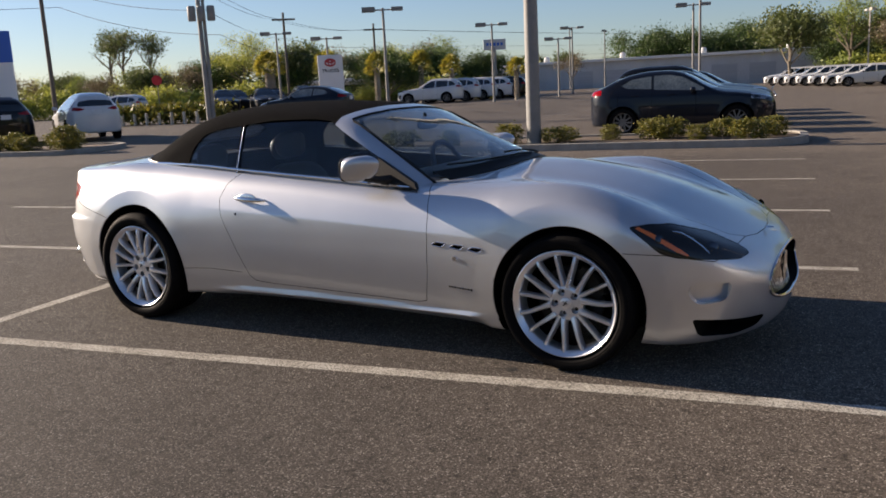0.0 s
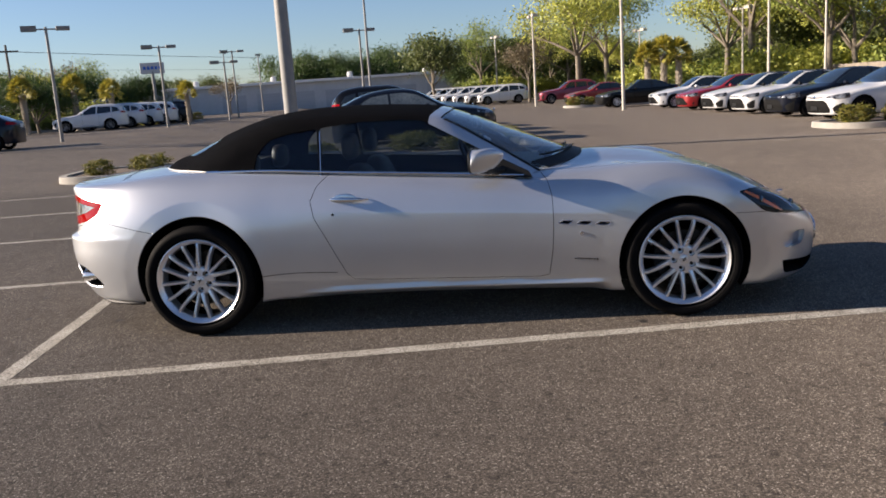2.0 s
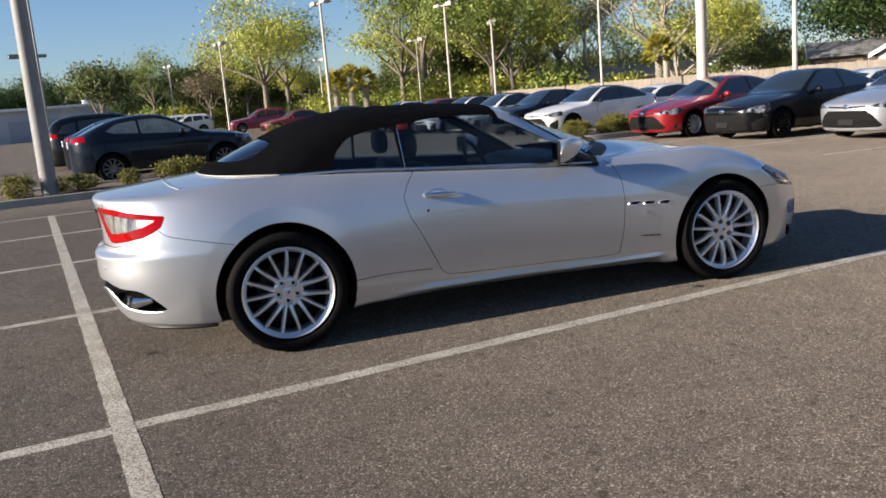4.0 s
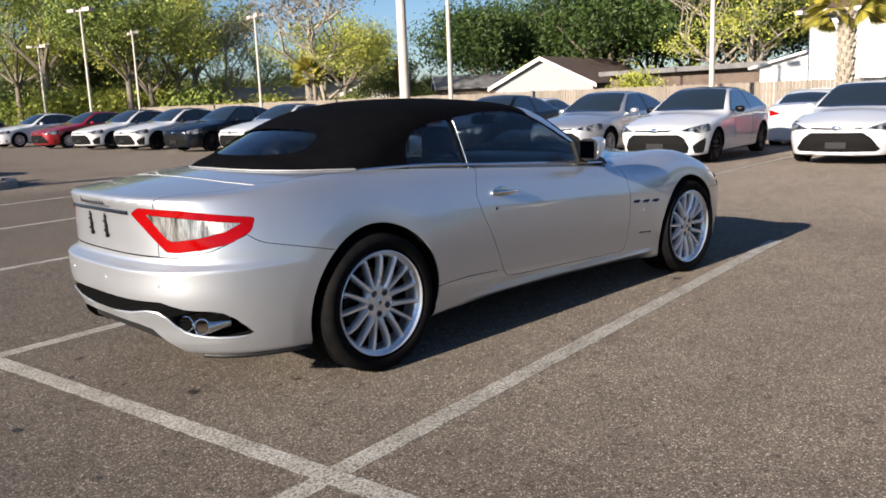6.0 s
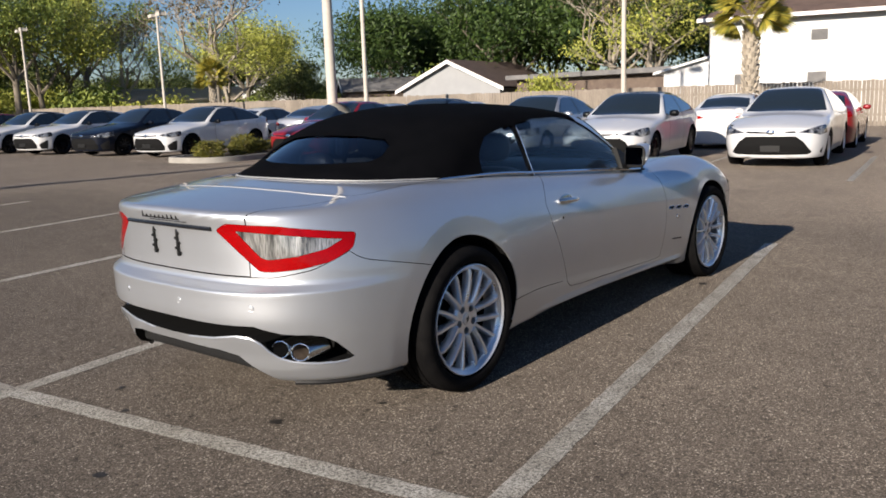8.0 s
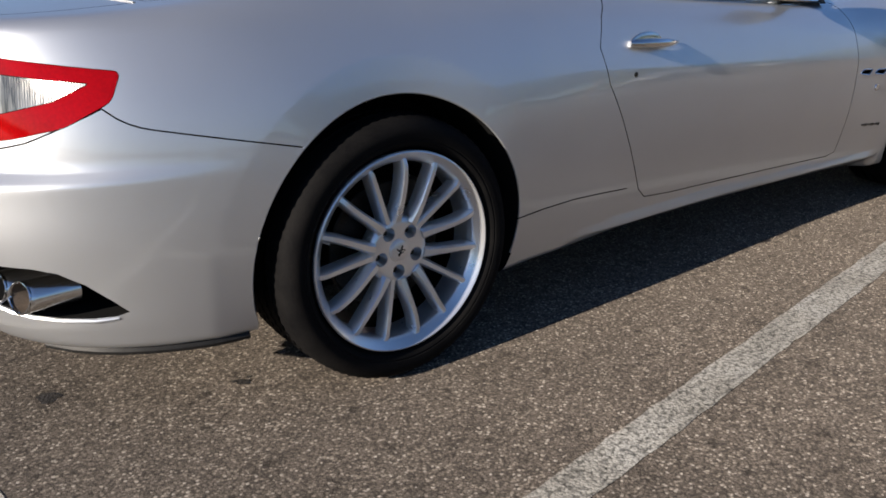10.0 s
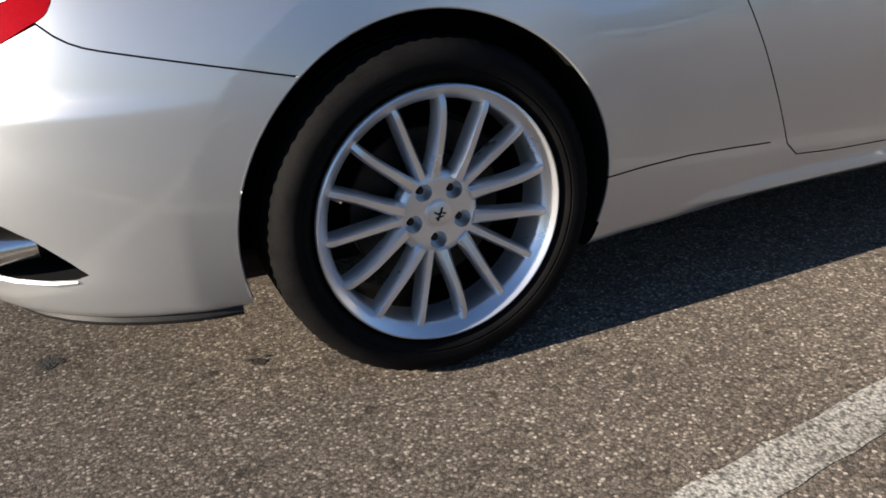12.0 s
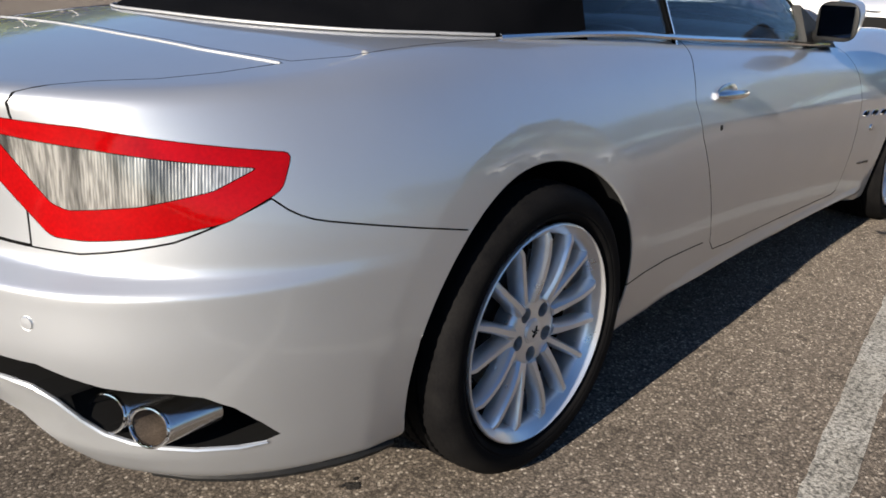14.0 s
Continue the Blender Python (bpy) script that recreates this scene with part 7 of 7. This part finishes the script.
for f in ((0, 1, 2, 3), (7, 6, 5, 4), (0, 4, 5, 1), (1, 5, 6, 2), (2, 6, 7, 3), (3, 7, 4, 0)):
    bm.faces.new([vv[i] for i in f])
part("lean_to", recalc(bm), white_wall, villa)
bm = bmesh.new()
v8 = [rot @ Vector(p) for p in ((-2.8, 0.0, 2.05), (0.1, 0.0, 2.8), (0.1, 0.0, 2.92), (-2.8, 0.0, 2.17), (-2.8, 6, 2.05), (0.1, 6, 2.8), (0.1, 6, 2.92), (-2.8, 6, 2.17))]
vv = [bm.verts.new(p) for p in v8]
for f in ((0, 1, 2, 3), (7, 6, 5, 4), (0, 4, 5, 1), (1, 5, 6, 2), (2, 6, 7, 3), (3, 7, 4, 0)):
    bm.faces.new([vv[i] for i in f])
part("lean_to_roof", recalc(bm), white_trim, villa)

# long white shed in the distance -------------------------------------------
metal_wall = varied(mat("pale_metal_wall", (0.5, 0.51, 0.52), 0.6), (0.42, 0.43, 0.44), (0.56, 0.57, 0.58), 0.6, fine=9, stretch=(1, 1, 0.2))
shed_door = varied(mat("shutter_door", (0.38, 0.39, 0.41), 0.6), (0.33, 0.34, 0.36), (0.44, 0.45, 0.47), 1.0, stretch=(0.1, 0.1, 6))
ware = thing("warehouse", "long pale metal warehouse with shutter doors", "building", pose(-50.0, 105.5, 0, 0, 0, 9.5))
bm = bmesh.new()
box(bm, (0, 0, -0.5), (55.5, 20, 3.9))
part("wall", bm, metal_wall, ware)
bm = bmesh.new()
box(bm, (-0.5, -0.6, 3.9), (56, 20.5, 4.25), 0.04)
part("roof", bm, white_trim, ware)
for i in range(9):
    bm = bmesh.new()
    box(bm, (12.5 + 4.7 * i, -0.08, 0.0), (15.7 + 4.7 * i, 0.05, 2.7))
    part("shutter_door", bm, shed_door, ware)
for i in range(5):
    bm = bmesh.new()
    lathe(bm, [(0.001, 5.2), (0.35, 5.1), (0.45, 4.7), (0.35, 4.2)], 12, "z", Matrix.Translation((8 + 11 * i, 6, 0)))
    part("roof_vent", recalc(bm), metal_wall, ware)
low = thing("showroom", "low pale showroom with dark glass front", "building", pose(-74.0, 96.0, 0, 0, 0, 14))
bm = bmesh.new()
box(bm, (0, 0, -0.3), (30, 12, 3.0))
part("wall", bm, metal_wall, low)
bm = bmesh.new()
box(bm, (-0.6, -1.2, 3.0), (30.6, 12.4, 3.5), 0.05)
part("roof", bm, white_trim, low)
for i in range(7):
    bm = bmesh.new()
    box(bm, (1.0 + 4.1 * i, -0.05, 0.4), (4.6 + 4.1 * i, 0.06, 2.6))
    part("window", bm, dark_window, low)

# signs and lines -----------------------------------------------------------
sign_white = mat("sign_white", (0.75, 0.75, 0.75), 0.4)
sign_blue = mat("sign_blue", (0.02, 0.12, 0.5), 0.4)
sign_red = mat("sign_red", (0.5, 0.01, 0.02), 0.4)


def pylon(label, x, y, turn, wide, h, deep=0.5):
    ob = thing("pylon_sign", label, "sign", pose(x, y, 0, 0, 0, turn))
    bm = bmesh.new()
    box(bm, (-wide / 2, -deep / 2, -0.1), (wide / 2, deep / 2, h), 0.06)
    part("panel", bm, sign_white, ob)
    return ob


py1 = pylon("white pylon sign with red emblem and black lettering", -28.6, 40.0, 36, 1.6, 3.85)
for rx, rz in ((0.32, 0.22), (0.115, 0.21), (0.23, 0.08)):
    bm = bmesh.new()
    zc = 3.38 + (0.09 if rx == 0.23 else 0)
    pts = [(rx * math.cos(a), -0.27, zc + rz * math.sin(a)) for a in np.linspace(0, 2 * math.pi, 25)]
    tube(bm, pts, 0.045, 6, caps=False)
    part("emblem", recalc(bm), sign_red, py1)
words = bpy.data.curves.new("words", "FONT")
words.body, words.size, words.align_x, words.extrude = "TRUCKS", 0.29, "CENTER", 0.012
word_ob = new("words", words)
word_me = bpy.data.meshes.new_from_object(word_ob.evaluated_get(bpy.context.evaluated_depsgraph_get()))
bpy.data.objects.remove(word_ob)
word_me.transform(Matrix.Translation((0, -0.262, 2.78)) @ pose(0, 0, 0, 90, 0, 0))
part("lettering", word_me, gloss_black, py1, "black capitals")
py2 = pylon("tall blue and white pylon sign", -26.9, 15.2, 58, 2.6, 4.36)
bm = bmesh.new()
box(bm, (-1.31, -0.275, 3.2), (1.31, 0.275, 4.38), 0.03)
part("blue_panel", bm, sign_blue, py2)
bm = bmesh.new()
box(bm, (0.1, -0.3, 3.6), (0.3, -0.27, 4.2))
box(bm, (0.45, -0.3, 3.6), (0.65, -0.27, 4.2))
part("lettering_bars", bm, sign_white, py2)
ob = thing("panel_sign", "wide blue-grey panel sign on a pole", "sign", pose(-27.2, 61.7, 0, 0, 0, 25))
bm = bmesh.new()
tube(bm, [(0, 0, -0.1), (0, 0, 4.6)], 0.12, 8)
part("pole", recalc(bm), pole_grey, ob)
bm = bmesh.new()
box(bm, (-0.95, -0.1, 4.4), (0.95, 0.1, 5.3), 0.05)
part("panel", bm, metal_wall, ob)
bm = bmesh.new()
for i in range(5):
    box(bm, (-0.7 + 0.3 * i, -0.12, 4.75), (-0.5 + 0.3 * i, -0.1, 5.0))
part("lettering_bars", bm, sign_blue, ob)
ob = thing("stop_sign", "red octagonal stop sign on a thin post", "sign", pose(-47.3, 42.6, ground_at(-47.3, 42.6), 0, 0, 48))
bm = bmesh.new()
tube(bm, [(0, 0, -0.1), (0, 0, 2.75)], 0.04, 6)
part("post", recalc(bm), pole_grey, ob)
part("plate", prism([(0.4 * math.cos(radians(22.5 + 45 * i)), 2.75 + 0.4 * math.sin(radians(22.5 + 45 * i))) for i in range(8)], side_view, -0.06, -0.03), sign_red, ob)
hedge = thing("hedge", "low clipped green hedge along the far lane", "hedge", pose(0, 0, 0))
spots = []
for i in range(420):
    t = rng.random()
    spots.append((-34.5 + 8.0 * t + rng.gauss(0, 0.25), 26.6 + 1.2 * t + rng.gauss(0, 0.25), 0.62 + rng.uniform(0.05, 0.4)))
part("foliage", leaves_mesh(spots, 0.12, 3, 12, 0.25, 0.8), leaf_shrub, hedge)
for i in range(9):
    ob = thing("bollard", "short pale wooden post beside the lane", "bollard", pose(-33.8 + 0.8 * i, 26.0 + 0.1 * i, ground_at(-33.8 + 0.8 * i, 26.0 + 0.1 * i)), "lane posts")
    bm = bmesh.new()
    box(bm, (-0.06, -0.06, -0.05), (0.06, 0.06, 0.62), 0.01)
    part("post", bm, pole_white, ob)


def utility_pole(x, y, h, label, arms=1, drums=0):
    ob = thing("utility_pole", label, "utility pole", pose(x, y, 0, 0, 0, 40), "utility poles")
    bm = bmesh.new()
    tube(bm, [(0, 0, -0.2), (0, 0, h)], [0.13, 0.09], 10)
    if drums:
        tube(bm, [(0.2, 0, -0.2), (0.2, 0, h)], [0.09, 0.07], 10)
    part("pole", smooth(recalc(bm)), wood_pole if not drums else pole_grey, ob)
    for i in range(arms):
        bm = bmesh.new()
        box(bm, (-0.9, -0.06, h - 0.6 - 1.5 * i), (0.9 + 0.3 * (drums > 0), 0.06, h - 0.46 - 1.5 * i))
        part("cross_arm", bm, wood_pole, ob)
    for i in range(drums):
        bm = bmesh.new()
        lathe(bm, [(0.001, h - 2.75), (0.15, h - 2.75), (0.18, h - 2.8), (0.18, h - 3.35), (0.15, h - 3.4), (0.001, h - 3.4)], 14, "z", Matrix.Translation((-0.3 + 0.42 * i, -0.28, 0)))
        part("transformer", smooth(recalc(bm)), pole_grey, ob)
    return ob


utility_pole(-24.0, 24.2, 8.3, "twin grey utility pole with three transformer drums", 2, 3)
utility_pole(-35.9, 25.0, 9.8, "tall weathered wooden utility pole")
utility_pole(-39.6, 49.1, 7.9, "weathered wooden utility pole")
utility_pole(-39.0, 61.0, 7.5, "weathered wooden utility pole")
stations = [(-70, 12, 11.5), (-35.9, 25.0, 9.2), (-24.0, 24.2, 6.9), (-39.6, 49.1, 7.4), (-39.0, 61.0, 7.0), (-20, 170, 9)]
for lane in range(4):
    for (x0, y0, z0), (x1, y1, z1) in zip(stations, stations[1:]):
        ob = thing("overhead_cable", "thin black overhead cable between utility poles", "cable", None, "overhead cables")
        bm = bmesh.new()
        off = (-0.8 + 0.55 * lane) * 0.7
        dz = (0.0, 0.0, -1.5, -2.6)[lane]
        tube(bm, [(x0 + (x1 - x0) * t + off, y0 + (y1 - y0) * t + off, z0 + (z1 - z0) * t + dz - 1.5 * t * (1 - t)) for t in np.linspace(0, 1, 13)], 0.012, 5)
        part("strand", recalc(bm), wire_black, ob)

# marks on the asphalt --------------------------------------------------------
stain = varied(mat("oil_stain", (0.018, 0.016, 0.014), 0.7), (0.012, 0.011, 0.01), (0.035, 0.03, 0.026), 30, fine=200, bump=0.4, bump_scale=140)


def blot(x, y, r, seed, stretch=1.0):
    g = random.Random(seed)
    bm = bmesh.new()
    for j in range(4):
        cx, cy = x + g.gauss(0, r * 0.6) * (j > 0), y + g.gauss(0, r * 0.4) * (j > 0)
        rr = r * (1.0 if j == 0 else g.uniform(0.15, 0.4))
        vs = [bm.verts.new((cx + rr * g.uniform(0.55, 1.2) * math.cos(a) * stretch, cy + rr * g.uniform(0.55, 1.2) * math.sin(a), 0.0015 + 0.0003 * j)) for a in np.linspace(0, 2 * math.pi, 15)[:-1]]
        bm.faces.new(vs)
    ob = part("oil_spot", recalc(bm), stain, None)
    tagged(ob, "small dark oil spot on the asphalt", "stain", "oil spots", "structure")


for i, (x, y, r) in enumerate(((-0.805, -0.401, 0.05), (-0.369, -0.642, 0.032), (-1.55, -0.25, 0.05), (2.68, -0.95, 0.06), (1.72, -0.86, 0.035), (1.6, -0.84, 0.03), (-1.12, 0.3, 0.035), (-0.95, 0.62, 0.03), (-1.5, -1.0, 0.025), (-1.8, 0.4, 0.04), (3.4, -2.55, 0.05), (1.0, -0.79, 0.02))):
    blot(x, y, r * 0.62, 100 + i)
for pts in ([(2.6, 12.4), (4.3, 12.55), (6.0, 12.72), (7.6, 12.7), (9.0, 12.85), (10.2, 13.2)],):
    bm = bmesh.new()
    rows = []
    for i in range(len(pts) - 1):
        for t in np.linspace(0, 1, 9)[: 9 if i == len(pts) - 2 else 8]:
            x, y = (np.array(pts[i]) * (1 - t) + np.array(pts[i + 1]) * t) + np.array([rng.gauss(0, 0.015), rng.gauss(0, 0.015)])
            w = rng.uniform(0.006, 0.016)
            zz = ground_at(x, y) + 0.003
            rows.append((bm.verts.new((x, y - w, zz)), bm.verts.new((x, y + w, zz))) if abs(pts[0][0] - pts[-1][0]) > 2 else (bm.verts.new((x - w, y, zz)), bm.verts.new((x + w, y, zz))))
    for a, b in zip(rows, rows[1:]):
        bm.faces.new((a[0], a[1], b[1], b[0]))
    ob = part("asphalt_crack", recalc(bm), stain, None)
    tagged(ob, "thin tarred crack across the asphalt", "crack", "asphalt cracks", "structure")
